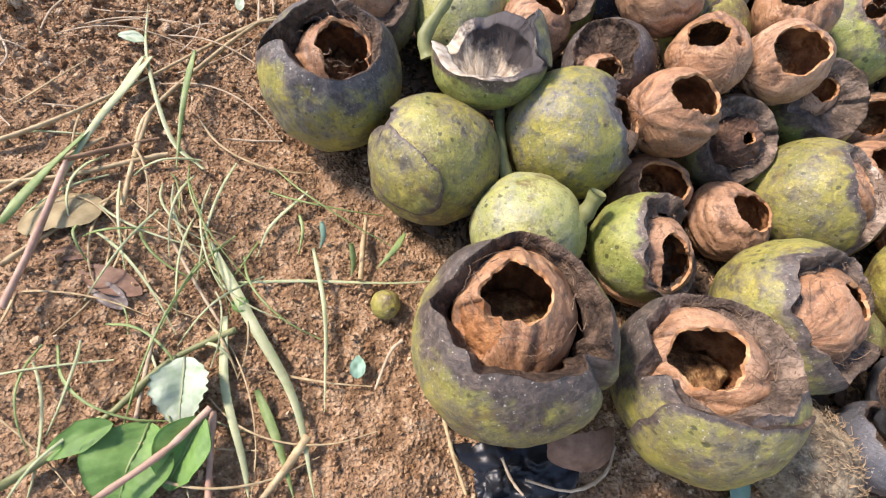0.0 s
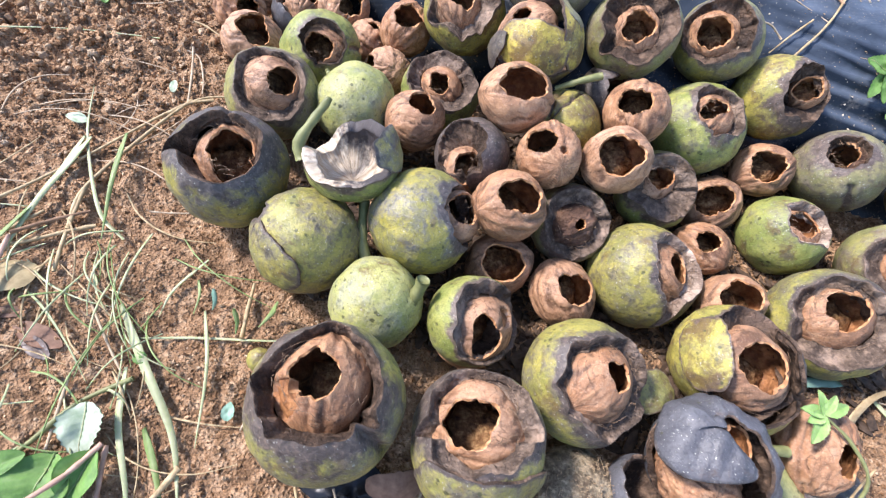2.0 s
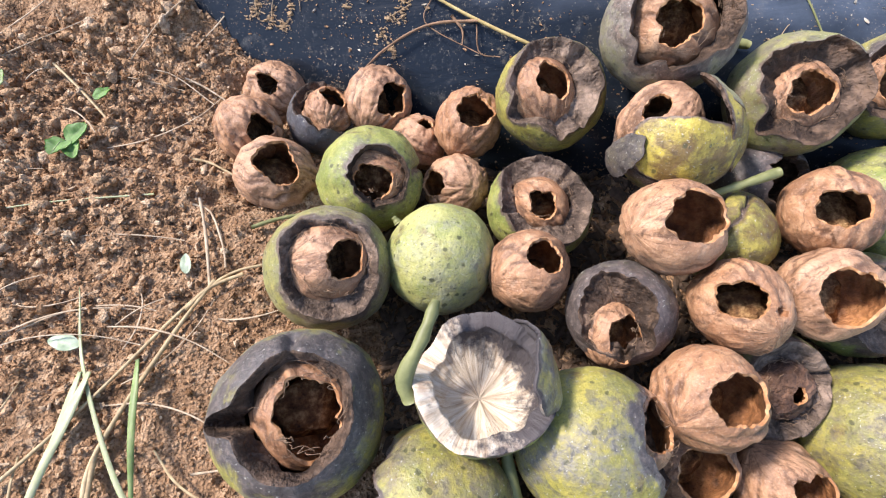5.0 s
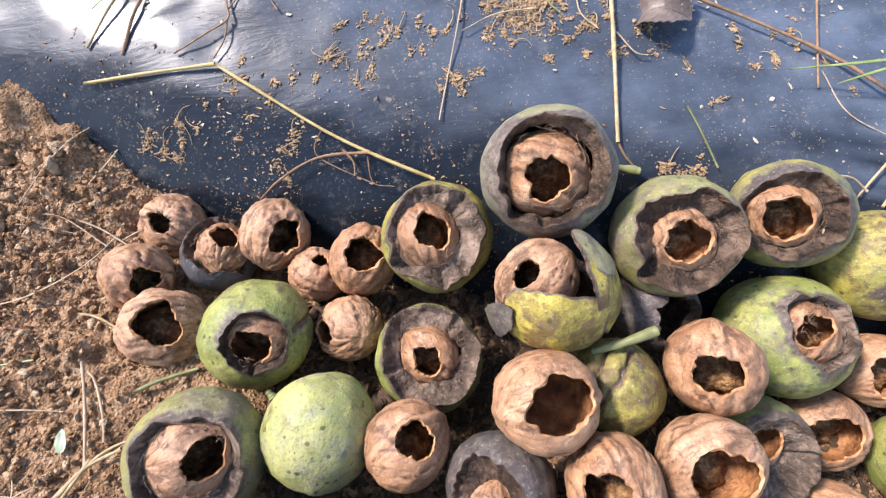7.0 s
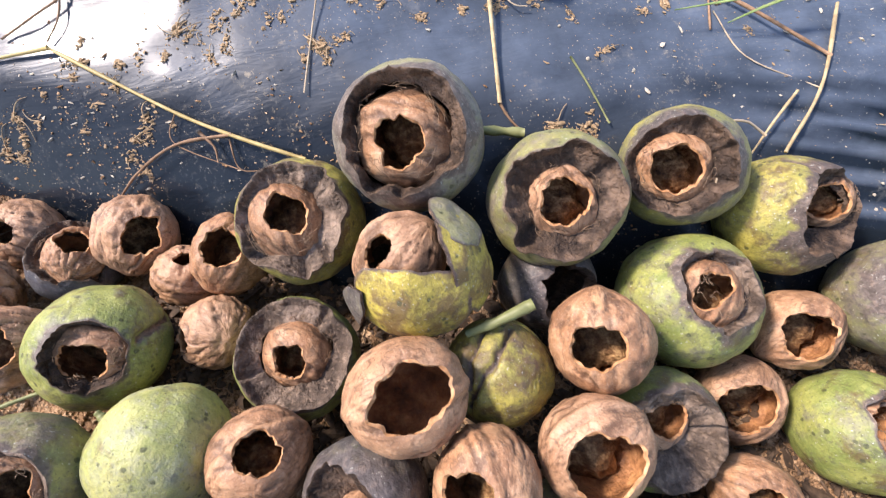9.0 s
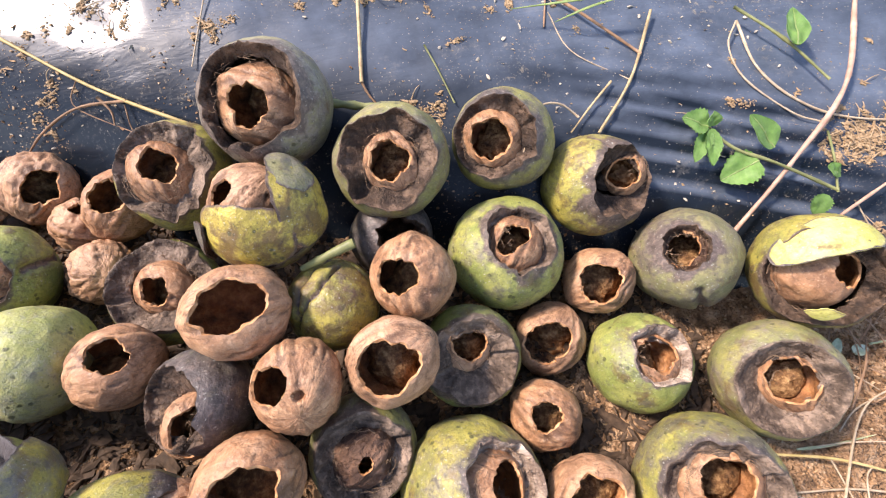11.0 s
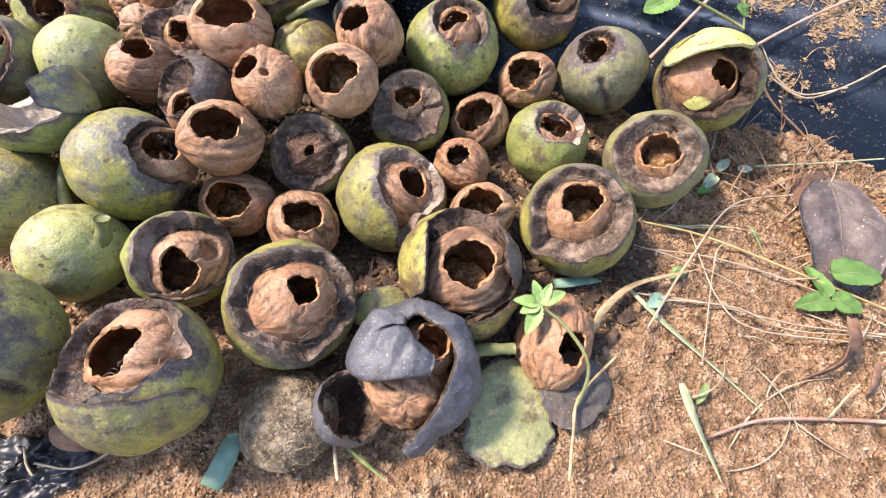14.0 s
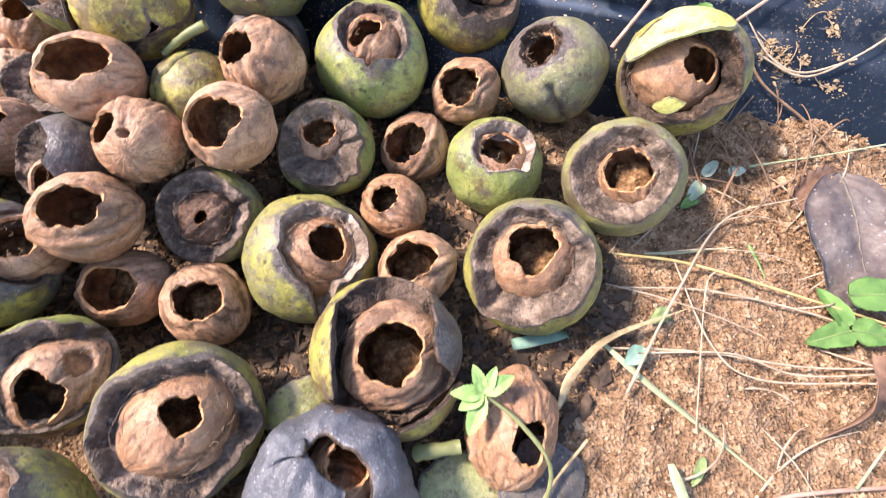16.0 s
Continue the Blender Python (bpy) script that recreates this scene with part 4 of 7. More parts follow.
def blade(points, width, material, label, name="grass_blade", category="grass", group="loose grass blades", **more):
    verts, faces = ribbon_data(points, width, **more)
    return tagged(new(name, smooth_mesh(name, verts, faces, (material,))), label, category, group)


def leaf_mesh(length, width, material, seed=0, lobes=0.0, curl=0.2, fold=0.25, round_=False, veins=0.006):
    """A leaf along +x from its base, with a midrib, raised veins, a wavy or toothed edge and a little thickness."""
    n, m = 40, 17
    s = np.linspace(0, 1, n)
    half = np.sin(np.pi * s ** (0.8 if not round_ else 0.62)) ** (0.75 if not round_ else 0.55)
    half = half * (1 + lobes * np.sin(s * np.pi * 17) * 0.5 + 0.08 * vnoise(np.stack([s * 8, 0 * s, 0 * s], -1), seed))
    v = np.linspace(-1, 1, m)
    x = s[:, None] * length + 0 * v[None]
    y = half[:, None] * v[None] * width * 0.5
    z = fold * np.abs(y) + curl * length * (s[:, None] - 0.4) ** 2 * -1.0
    z = z + 0.06 * width * vnoise(np.stack([x / length * 4, y / width * 4, 0 * x], -1), seed + 1)
    z = z + veins * width * np.cos((s[:, None] * 9 - np.abs(v)[None] * 1.8) * 2 * np.pi) * (np.abs(v)[None] < 0.95)
    t = 0.00025
    top = np.stack([x, y, z + t], -1).reshape(-1, 3)
    low = np.stack([x, y, z - t], -1).reshape(-1, 3)
    faces = []
    for i in range(n - 1):
        for j in range(m - 1):
            a = i * m + j
            faces.append((a, a + m, a + m + 1, a + 1))
            b = a + n * m
            faces.append((b, b + 1, b + m + 1, b + m))
    loop = [j for j in range(m)] + [i * m + m - 1 for i in range(1, n)] + [(n - 1) * m + j for j in range(m - 2, -1, -1)] + [i * m for i in range(n - 2, 0, -1)]
    for a, b in zip(loop, loop[1:] + loop[:1]):
        faces.append((b, a, a + n * m, b + n * m))
    return smooth_mesh("leaf", np.concatenate([top, low]), faces, (material,))


# ---- ground and bed ----
def spaced(lo, hi, step, out_lo, out_hi):
    inner = np.arange(lo, hi + step / 2, step)
    left, right, d = [], [], step
    x = lo
    while x > out_lo:
        d *= 1.35
        x -= d
        left.append(x)
    x, d = hi, step
    while x < out_hi:
        d *= 1.35
        x += d
        right.append(x)
    return np.array(left[::-1] + list(inner) + right)


def sheet(name, height, xs, ys, material):
    gx, gy = np.meshgrid(xs, ys)
    verts = np.stack([gx, gy, height(gx, gy)], -1).reshape(-1, 3)
    nx, ny = len(xs), len(ys)
    faces = [(i * nx + j, i * nx + j + 1, (i + 1) * nx + j + 1, (i + 1) * nx + j) for i in range(ny - 1) for j in range(nx - 1)]
    return new(name, smooth_mesh(name, verts, faces, (material,)))


ground = sheet("ground", ground_height, spaced(-0.34, 0.66, 0.0026, -60, 60), spaced(-0.16, 0.46, 0.0026, -60, 60), SOIL)
tagged(ground, "sandy brown crumbly garden soil", "soil", kind="structure")


def film_relief(x, y):
    """The film over the bed: drawn tight, with long shallow creases along the bed and small dents."""
    along, s = 0.916 * x - 0.402 * y, across(x, y)
    p = np.stack([along * 5, s * 34, 0 * x], -1)
    q = np.stack([along * 60, s * 80, 0 * x], -1)
    up = np.clip((film_height(x, y) + 0.03) * 20, 0, 1) * np.exp(-((x - 0.2) ** 2))
    pleat = np.exp(-(((x - 0.365) / 0.07) ** 4) - ((s - 0.352) / 0.035) ** 2) * 0.0022 * (0.4 + vnoise(p * 0.8, 12) ** 2 * 3) * np.sin(s * 430 + 12 * vnoise(p * 0.5, 9))
    return film_height(x, y) + up * (0.0032 * vnoise(p, 41) + 0.0010 * vnoise(q, 42) + pleat)


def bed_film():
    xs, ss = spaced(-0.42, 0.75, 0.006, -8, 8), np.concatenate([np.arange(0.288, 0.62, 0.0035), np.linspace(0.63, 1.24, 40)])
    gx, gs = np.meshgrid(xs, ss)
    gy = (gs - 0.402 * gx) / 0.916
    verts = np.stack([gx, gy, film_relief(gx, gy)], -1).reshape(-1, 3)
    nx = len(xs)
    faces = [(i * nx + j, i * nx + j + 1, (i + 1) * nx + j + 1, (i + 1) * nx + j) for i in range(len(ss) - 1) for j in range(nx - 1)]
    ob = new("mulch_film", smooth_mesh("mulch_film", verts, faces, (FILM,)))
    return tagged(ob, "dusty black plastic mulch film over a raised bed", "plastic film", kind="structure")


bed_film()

def ball_arrays(level):
    bm = bmesh.new()
    bmesh.ops.create_icosphere(bm, subdivisions=level, radius=1)
    out = np.array([v.co[:] for v in bm.verts]), np.array([[v.index for v in f.verts] for f in bm.faces])
    bm.free()
    return out


ICO_V, ICO_F = ball_arrays(1)


def crumbs(name, places, sizes, seed, material, label, category="soil", ball=None, jag=0.32, flaky=False):
    """Many small lumps in one mesh: each a bent ball of its own size and turn."""
    rng = np.random.default_rng(seed)
    count = len(sizes)
    ball_v, ball_f = ball or (ICO_V, ICO_F)
    axes = rng.uniform(0.6, 1.25, (count, 1, 3)) if not flaky else rng.uniform(0.5, 1.5, (count, 1, 3)) * (1.5, 0.75, 0.42)
    shape = ball_v[None] + rng.uniform(-50, 50, (count, 1, 3))
    bend = 1 + jag * (rng.standard_normal((count, len(ball_v), 1)).clip(-1.6, 1.6) if ball is None else 1.4 * vnoise(shape * 1.3, seed)[..., None] + 1.5 * vnoise(shape * 2.7, seed)[..., None] + 1.1 * vnoise(shape * 6.0, seed)[..., None])
    body = ball_v[None] * bend * axes
    if flaky:
        # each flake lies turned its own way and a little tilted
        spin, lean = rng.uniform(0, 6.283, count), rng.normal(0, 0.35, count)
        c, s, cl, sl = np.cos(spin), np.sin(spin), np.cos(lean), np.sin(lean)
        turn = np.stack([np.stack([c, -s * cl, s * sl], -1), np.stack([s, c * cl, -c * sl], -1), np.stack([0 * c, sl, cl], -1)], 1)
        body = body @ turn.transpose(0, 2, 1)
    verts = places[:, None] + body * sizes[:, None, None]
    faces = (ball_f[None] + np.arange(count)[:, None, None] * len(ball_v)).reshape(-1, 3)
    mesh = bpy.data.meshes.new(name)
    mesh.from_pydata(verts.reshape(-1, 3).tolist(), [], faces.tolist())
    mesh.materials.append(material)
    mesh.polygons.foreach_set("use_smooth", [ball is not None] * len(mesh.polygons))
    mesh.update()
    return tagged(new(name, mesh), label, category, kind="stuff")


def scatter_soil():
    rng = np.random.default_rng(5)
    count = 78000
    x, y = rng.uniform(-0.27, 0.53, count), rng.uniform(-0.08, 0.40, count)
    keep = film_height(x, y) < ground_height(x, y, False) + 0.004
    clod = np.clip((-x - 0.0) * 6, 0, 1) * np.clip((y - 0.12) * 6, 0, 1) + np.clip((x - 0.36) * 9, 0, 1) * np.clip((y - 0.09) * 9, 0, 1)
    heap = (x > 0.02) & (x < 0.33) & (across(x, y) > 0.11 + 0.1 * (x > 0.27)) & (across(x, y) < 0.29)
    keep &= ~heap | (rng.uniform(0, 1, count) < 0.25)
    dense = 0.5 + 0.55 * clod + 0.3 * vnoise(np.stack([x * 25, y * 25, 0 * x], -1), 8)
    keep &= rng.uniform(0, 1, count) < dense
    size = 0.00045 + 0.00045 * rng.exponential(1.0, count).clip(0, 4) * (0.55 + 0.7 * clod)
    x, y, size = x[keep], y[keep], size[keep]
    places = np.stack([x, y, ground_height(x, y) + size * 0.35], -1)
    crumbs("soil_crumbs", places, size, 6, CRUMB, "loose brown soil crumbs and small pale grit")


scatter_soil()


def scatter_clods():
    """Larger crumbly lumps, thickest on the loose soil beyond the grass and by the bed."""
    rng = np.random.default_rng(25)
    count = 9000
    x, y = rng.uniform(-0.27, 0.53, count), rng.uniform(-0.06, 0.40, count)
    clod = np.clip((-x - 0.03) * 9, 0, 1) * np.clip((y - 0.13) * 7, 0, 1) + 0.8 * np.clip((x - 0.37) * 12, 0, 1) * np.clip((y - 0.10) * 12, 0, 1)
    keep = (film_height(x, y) < ground_height(x, y, False)) & (rng.uniform(0, 1, count) < 0.06 + 0.8 * clod) & ((x < 0.0) | (x > 0.33) | (across(x, y) < 0.10))
    x, y, clod = x[keep], y[keep], clod[keep]
    size = 0.0010 + 0.0011 * rng.exponential(1.0, len(x)).clip(0, 2.8) * (0.4 + 0.7 * clod)
    places = np.stack([x, y, ground_height(x, y) + size * 0.25], -1)
    crumbs("soil_clods", places, size, 26, CRUMB, "crumbly brown soil clods on the ground", "soil", ball_arrays(2), 0.36)


scatter_clods()


def scatter_shade_debris():
    """Dark rotted hull and leaf crumbs in the heap's hollows, thickened to imitate shade."""
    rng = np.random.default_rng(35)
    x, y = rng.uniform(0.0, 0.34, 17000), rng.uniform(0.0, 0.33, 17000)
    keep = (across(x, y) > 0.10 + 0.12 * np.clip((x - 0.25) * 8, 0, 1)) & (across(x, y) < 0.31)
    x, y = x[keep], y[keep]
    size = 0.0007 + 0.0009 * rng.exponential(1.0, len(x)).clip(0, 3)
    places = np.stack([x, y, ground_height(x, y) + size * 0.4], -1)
    crumbs("hull_debris", places, size, 36, SHADE_DEBRIS, "dark rotted crumbs shading the gaps between the walnuts", "debris", flaky=True)


scatter_shade_debris()


def scatter_on_film():
    """Dry soil on the film: tight flaky clumps with root shreds, and thin dust."""
    rng = np.random.default_rng(15)
    spots, lumps, shreds = [], [], []
    for cx, cy, spread, count in ((0.150, 0.402, 0.013, 70), (0.19, 0.385, 0.016, 18), (0.115, 0.372, 0.006, 8), (0.215, 0.30, 0.008, 14), (0.08, 0.40, 0.018, 20), (0.055, 0.395, 0.008, 7), (0.44, 0.235, 0.012, 60), (0.478, 0.215, 0.013, 80), (0.50, 0.25, 0.03, 30), (0.25, 0.36, 0.03, 9), (0.30, 0.35, 0.03, 7), (0.23, 0.43, 0.03, 20), (0.0, 0.39, 0.02, 12), (0.01, 0.36, 0.012, 10), (-0.05, 0.385, 0.012, 12), (0.38, 0.27, 0.03, 6), (0.455, 0.185, 0.012, 16)):
        for c in rng.standard_normal((count, 2)) * spread * np.array((0.9, 0.55)) + (cx, cy):
            few = int(rng.integers(8, 62))
            long_, turn = rng.uniform(0.0008, 0.0034), rng.uniform(0, 3.14)
            p = rng.standard_normal((few, 2)) * (long_, 0.0011)
            p = np.stack([p[:, 0] * np.cos(turn) - p[:, 1] * np.sin(turn), p[:, 0] * np.sin(turn) + p[:, 1] * np.cos(turn)], -1) + c
            spots.append(p)
            lumps.append(rng.uniform(0.75, 1.35, few))
            if rng.uniform() < 0.45:
                shreds.append((c[0], c[1], turn + rng.normal(0, 0.5), rng.uniform(0.004, 0.013)))
        dust = rng.standard_normal((count * 9, 2)) * spread * np.array((1.2, 0.8)) + (cx, cy)
        spots.append(dust)
        lumps.append(np.full(len(dust), 0.42))
    spots.append(np.stack([rng.uniform(-0.15, 0.6, 3600), rng.uniform(0.18, 0.52, 3600)], -1))
    lumps.append(rng.uniform(0.3, 0.8, 3600))
    p, big = np.concatenate(spots), np.concatenate(lumps)
    x, y = p[:, 0], p[:, 1]
    keep = film_height(x, y) > ground_height(x, y, False) + 0.006
    x, y, big = x[keep], y[keep], big[keep]
    size = (0.00024 + 0.00024 * rng.exponential(1.0, len(x)).clip(0, 3)) * big
    places = np.stack([x, y, film_relief(x, y) + size * 0.4], -1)
    foot = np.stack([rng.uniform(-0.12, 0.30, 5200), rng.uniform(0.288, 0.385, 5200)], -1)
    fx, fy = foot[:, 0], (foot[:, 1] - 0.402 * foot[:, 0]) / 0.916
    thick = rng.uniform(0, 1, len(fx)) < np.clip((0.385 - foot[:, 1]) * 12, 0, 1) * np.clip(0.6 + 1.2 * vnoise(np.stack([fx * 30, fy * 30, 0 * fx], -1), 61), 0.05, 1)
    fx, fy = fx[thick], fy[thick]
    fsize = 0.00022 + 0.00022 * rng.exponential(1.0, len(fx)).clip(0, 3)
    crumbs("soil_at_film_foot", np.stack([fx, fy, film_relief(fx, fy) + fsize * 0.4], -1), fsize, 17, CRUMB, "brown soil splashed on the foot of the plastic film", flaky=True)
    cx, cy = rng.uniform(-0.08, 0.46, 520), rng.uniform(0.20, 0.46, 520)
    lying = (film_height(cx, cy) > ground_height(cx, cy, False) + 0.02) & (rng.uniform(0, 1, 520) < 0.55 + 0.8 * vnoise(np.stack([cx * 14, cy * 14, 0 * cx], -1), 62))
    cx, cy = cx[lying], cy[lying]
    csize = rng.uniform(0.0005, 0.0012, len(cx))
    crumbs("chaff", np.stack([cx, cy, film_relief(cx, cy) + csize * 0.35], -1), csize, 18, CHAFF, "pale dry chaff scattered on the plastic film", "chaff", flaky=True)
    crumbs("soil_on_film", places, size, 16, DRY_CRUMB, "dry flaky soil clumps scattered on the plastic film", flaky=True)
    verts, faces, start = [], [], 0
    for x, y, turn, length in shreds:
        if film_height(x, y) < ground_height(x, y, False) + 0.008:
            continue
        pts, bend = [], rng.uniform(-1.6, 1.6)
        for k in range(5):
            pts.append((x, y, float(film_relief(np.array(x), np.array(y))) + 0.0005 + 0.0012 * math.sin(0.78 * k)))
            x, y, turn = x + math.cos(turn) * length / 4, y + math.sin(turn) * length / 4, turn + bend / 4
        v, f = tube_data(pts, 0.00032, 0.00014, 5, 3, 0.0, 10)
        verts.append(v)
        faces += [tuple(i + start for i in q) for q in f]
        start += len(v)
    tagged(new("root_shreds", smooth_mesh("root_shreds", np.concatenate(verts), faces, (SHREDS,))), "short dry root shreds on the plastic film", "root", kind="stuff")


scatter_on_film()


# ---- walnuts ----
hulled_nut((0.0386, 0.0408, 0.0322), 0.0310, (-0.01, 0.07, 1.00), 47, (0.0374, 0.0465, 0.0362), 0.0200, (-0.15, 0.00, 0.98), 29, MOTTLED, 1, "mottled green and black walnut hull torn open round its nut", FLESH, gap=0.12, shelf=1.06, notches=((170, 12, 12), (262, -5, 40), (330, 9, 6)), grooves=((318, 38, 95, 4, 0.0045, 8),), uneven=0.8, torn=0.85, second=((-0.72, -0.38, 0.58), 22), thick=0.0030)
hull_2 = hulled_nut((0.1007, 0.0299, 0.0273), 0.0279, (-0.16, 0.29, 0.94), 50, (0.1006, 0.0340, 0.0255), 0.0206, (-0.28, 0.06, 0.96), 31, MOTTLED, 2, "mottled green hull split across, with a holed nut inside", GREY_FLESH, gap=0.0, shelf=1.0, notches=((185, 16, 8), (350, 16, 8)), grooves=((272, 75, 110, 4, 0.002, 20),), torn=0.7, thick=0.0034)
hulled_nut((0.1532, 0.0590, 0.0167), 0.0288, (0.29, -0.28, 0.92), 55, (0.1542, 0.0590, 0.0197), 0.0200, (0.45, -0.01, 0.89), 21, MOTTLED, 3, "olive walnut hull opened to show a smooth brown nut", GREY_FLESH, gap=-0.5, notches=((285, 12, 16), (350, 14, 12)), thick=0.0050)
hulled_nut((0.1013, 0.0849, 0.0154), 0.0229, (0.48, -0.33, 0.81), 64, (0.1011, 0.0825, 0.0102), 0.0195, (0.21, -0.47, 0.86), 28, GREEN, 5, "small green hull holding a nut with two holes", GREY_FLESH, torn=0.22, notches=((20, 18, 20),), second=((0.79, 0.15, 0.59), 15), thick=0.0034)
fruit_6 = whole_fruit((0.0528, 0.0909, 0.0125), 0.0228, (0.55, -0.15, 0.60), PALE, 6, "pale green whole walnut with a short stem")
hulled_nut((0.0721, 0.1337, 0.0223), 0.0268, (0.88, -0.02, 0.47), 36, (0.0860, 0.1370, 0.0230), 0.0165, (0.42, -0.10, 0.90), 34, BRUISED, 8, "blue-grey mottled hull with a holed nut at its side", FLESH, torn=0.9, gap=-0.7, uneven=0.6, thick=0.0050)
hulled_nut((-0.0294, 0.1545, 0.0213), 0.0300, (0.13, -0.13, 0.98), 38, (-0.0262, 0.1553, 0.0245), 0.0192, (0.26, -0.38, 0.89), 39, BRUISED, 10, "wide open dark-lipped hull with an emptied nut inside", FLESH, notches=((182, 34, 9), (95, 7, 6)), grooves=((95, 36, 62, 4, 0.003, 0),), torn=1.1, gap=0.22, uneven=0.55, thick=0.0056)
hulled_nut((-0.0197, 0.2128, 0.0168), 0.0260, (0.15, -0.42, 0.89), 49, (-0.0190, 0.2135, 0.0222), 0.0168, (0.52, -0.40, 0.76), 30, GREY, 11, "grey-green hull with a gnawed brown nut inside", GREY_FLESH, torn=0.25, gap=0.0, uneven=0.6, oval=(20, 1.2), thick=0.0050)
fruit_12 = whole_fruit((0.0279, 0.2150, 0.0140), 0.0241, (-0.10, -0.75, 0.50), PALE, 12, "smooth pale green whole walnut")
bare_nut((0.0641, 0.2030, 0.0201), 0.0175, (0.22, -0.05, 0.97), 23, 13, axis_deg=200, remains=0.2)
hulled_nut((-0.0007, 0.2648, 0.0059), 0.0259, (0.19, -0.50, 0.84), 32, (0.0001, 0.2627, 0.0094), 0.0171, (-0.07, -0.66, 0.75), 34, GREEN, 14, "green hull with one round hole into the nut", FLESH, torn=0.12, grooves=((5, 45, 95, 4, 0.0025, 10),), thick=0.0030)
bare_nut((-0.0506, 0.2792, -0.0062), 0.0201, (0.29, -0.23, 0.93), 31, 15, "wide-holed pale walnut shell lying on the soil", remains=0.9, wrinkle=1.8)
bare_nut((-0.0654, 0.3084, -0.0040), 0.0179, (0.58, -0.55, 0.60), 24, 16, "wrinkled tan walnut shell with a slit hole", wrinkle=2.2)
bare_nut((-0.0556, 0.3453, -0.0137), 0.0177, (-0.04, -0.38, 0.93), 20, 17, "wrinkled tan walnut shell against the plastic film", axis_deg=330, wrinkle=1.8)
bare_nut((0.0044, 0.3246, -0.0031), 0.0192, (0.50, -0.56, 0.66), 27, 19, "brown walnut shell with a black-stained top", wrinkle=2.0, remains=0.2)
bare_nut((0.0254, 0.2994, -0.0090), 0.0147, (0.30, 0.17, 0.94), 15, 20, "small shrivelled brown walnut shell", wrinkle=2.2)
bare_nut((0.0524, 0.2970, 0.0069), 0.0179, (0.02, -0.35, 0.94), 32, 21, remains=0.3, wrinkle=1.8)
bare_nut((0.0423, 0.2639, -0.0021), 0.0164, (-0.86, -0.20, 0.47), 26, 22, "shrivelled pitted brown walnut shell", wrinkle=2.0)
hulled_nut((0.0901, 0.2922, 0.0301), 0.0269, (-0.08, -0.40, 0.91), 52, (0.0852, 0.2920, 0.0323), 0.0166, (0.08, -0.31, 0.95), 32, YELLOW, 23, "yellowish torn hull with a holed nut inside", GREY_FLESH, notches=((210, 18, 14),), uneven=1.5, torn=0.3, thick=0.0034)
hulled_nut((0.0789, 0.2398, 0.0092), 0.0253, (0.06, -0.15, 0.99), 61, (0.0790, 0.2405, 0.0094), 0.0146, (-0.11, -0.45, 0.89), 31, GREEN, 24, "green and black hull open round a holed nut", GREY_FLESH, gap=0.12, notches=((120, 16, 16),), uneven=1.1, torn=0.25, thick=0.0034)
hull_25 = hulled_nut((0.1406, 0.3013, 0.0599), 0.0300, (-0.24, -0.48, 0.84), 48, (0.1395, 0.3003, 0.0615), 0.0201, (-0.34, -0.68, 0.64), 29, ASHEN, 25, "large grey hull open round an emptied nut, leaning on the film", FLESH, notches=((225, 18, 10), (320, 8, 12)), gap=0.45, shelf=1.0, torn=0.55, uneven=0.8, thick=0.0034)
hulled_nut((0.1933, 0.2670, 0.0503), 0.0277, (-0.22, -0.56, 0.80), 50, (0.1930, 0.2640, 0.0530), 0.0146, (-0.24, -0.52, 0.82), 42, GREY, 27, "grey-lipped green hull with an emptied nut inside", FLESH, notches=((215, 10, 10), (150, 8, 9)), torn=0.15, gap=-0.35, thick=0.0034)
hulled_nut((0.2500, 0.2697, 0.0515), 0.0251, (-0.56, -0.44, 0.70), 50, (0.2450, 0.2690, 0.0530), 0.0158, (-0.50, -0.46, 0.73), 37, MOTTLED, 28, "grey hull with a deep round nut inside", FLESH, torn=0.4, gap=-0.3, thick=0.0034)
hulled_nut((0.2963, 0.2449, 0.0359), 0.0266, (0.21, -0.56, 0.80), 42, (0.3096, 0.2443, 0.0437), 0.0109, (-0.53, -0.42, 0.74), 43, YELLOW, 29, "spotted orange-green hull with its nut at one side", FLESH, grooves=((100, 40, 75, 5, 0.002, 0),), torn=0.7, thick=0.0034)
bare_nut((0.1187, 0.2075, 0.0433), 0.0198, (0.08, -0.19, 0.98), 36, 30, "large tan walnut shell with a wide jagged black hole", axis_deg=185, tilt=10, remains=0, stretch=1.1, oval=(5, 1.15))
bare_nut((0.1917, 0.2100, 0.0405), 0.0190, (-0.43, -0.34, 0.84), 27, 31, "pale rounded walnut shell with a gnawed hole", axis_deg=80, remains=0.9, stretch=1.0)
hulled_nut((0.2421, 0.2217, 0.0224), 0.0285, (0.05, -0.22, 0.97), 35, (0.2430, 0.2190, 0.0330), 0.0150, (-0.25, -0.15, 0.95), 27, GREEN, 32, "green hull pecked open at the top", GREY_FLESH, gap=-0.7, oval=(30, 1.2), torn=0.3, thick=0.0050)
bare_nut((0.2874, 0.1999, 0.0164), 0.0174, (-0.33, -0.40, 0.85), 33, 33, remains=0.8)
bare_nut((0.1763, 0.1768, 0.0366), 0.0185, (-0.15, -0.45, 0.88), 36, 34, "thick-rimmed orange-brown walnut shell with a wide hole", axis_deg=20, remains=0.9)
bare_nut((0.1382, 0.1753, 0.0360), 0.0180, (-0.57, -0.05, 0.82), 25, 35, "ridged pinkish-brown walnut shell with two holes", axis_deg=300, tilt=30, second=((0.14, -0.45, 0.88), 6))
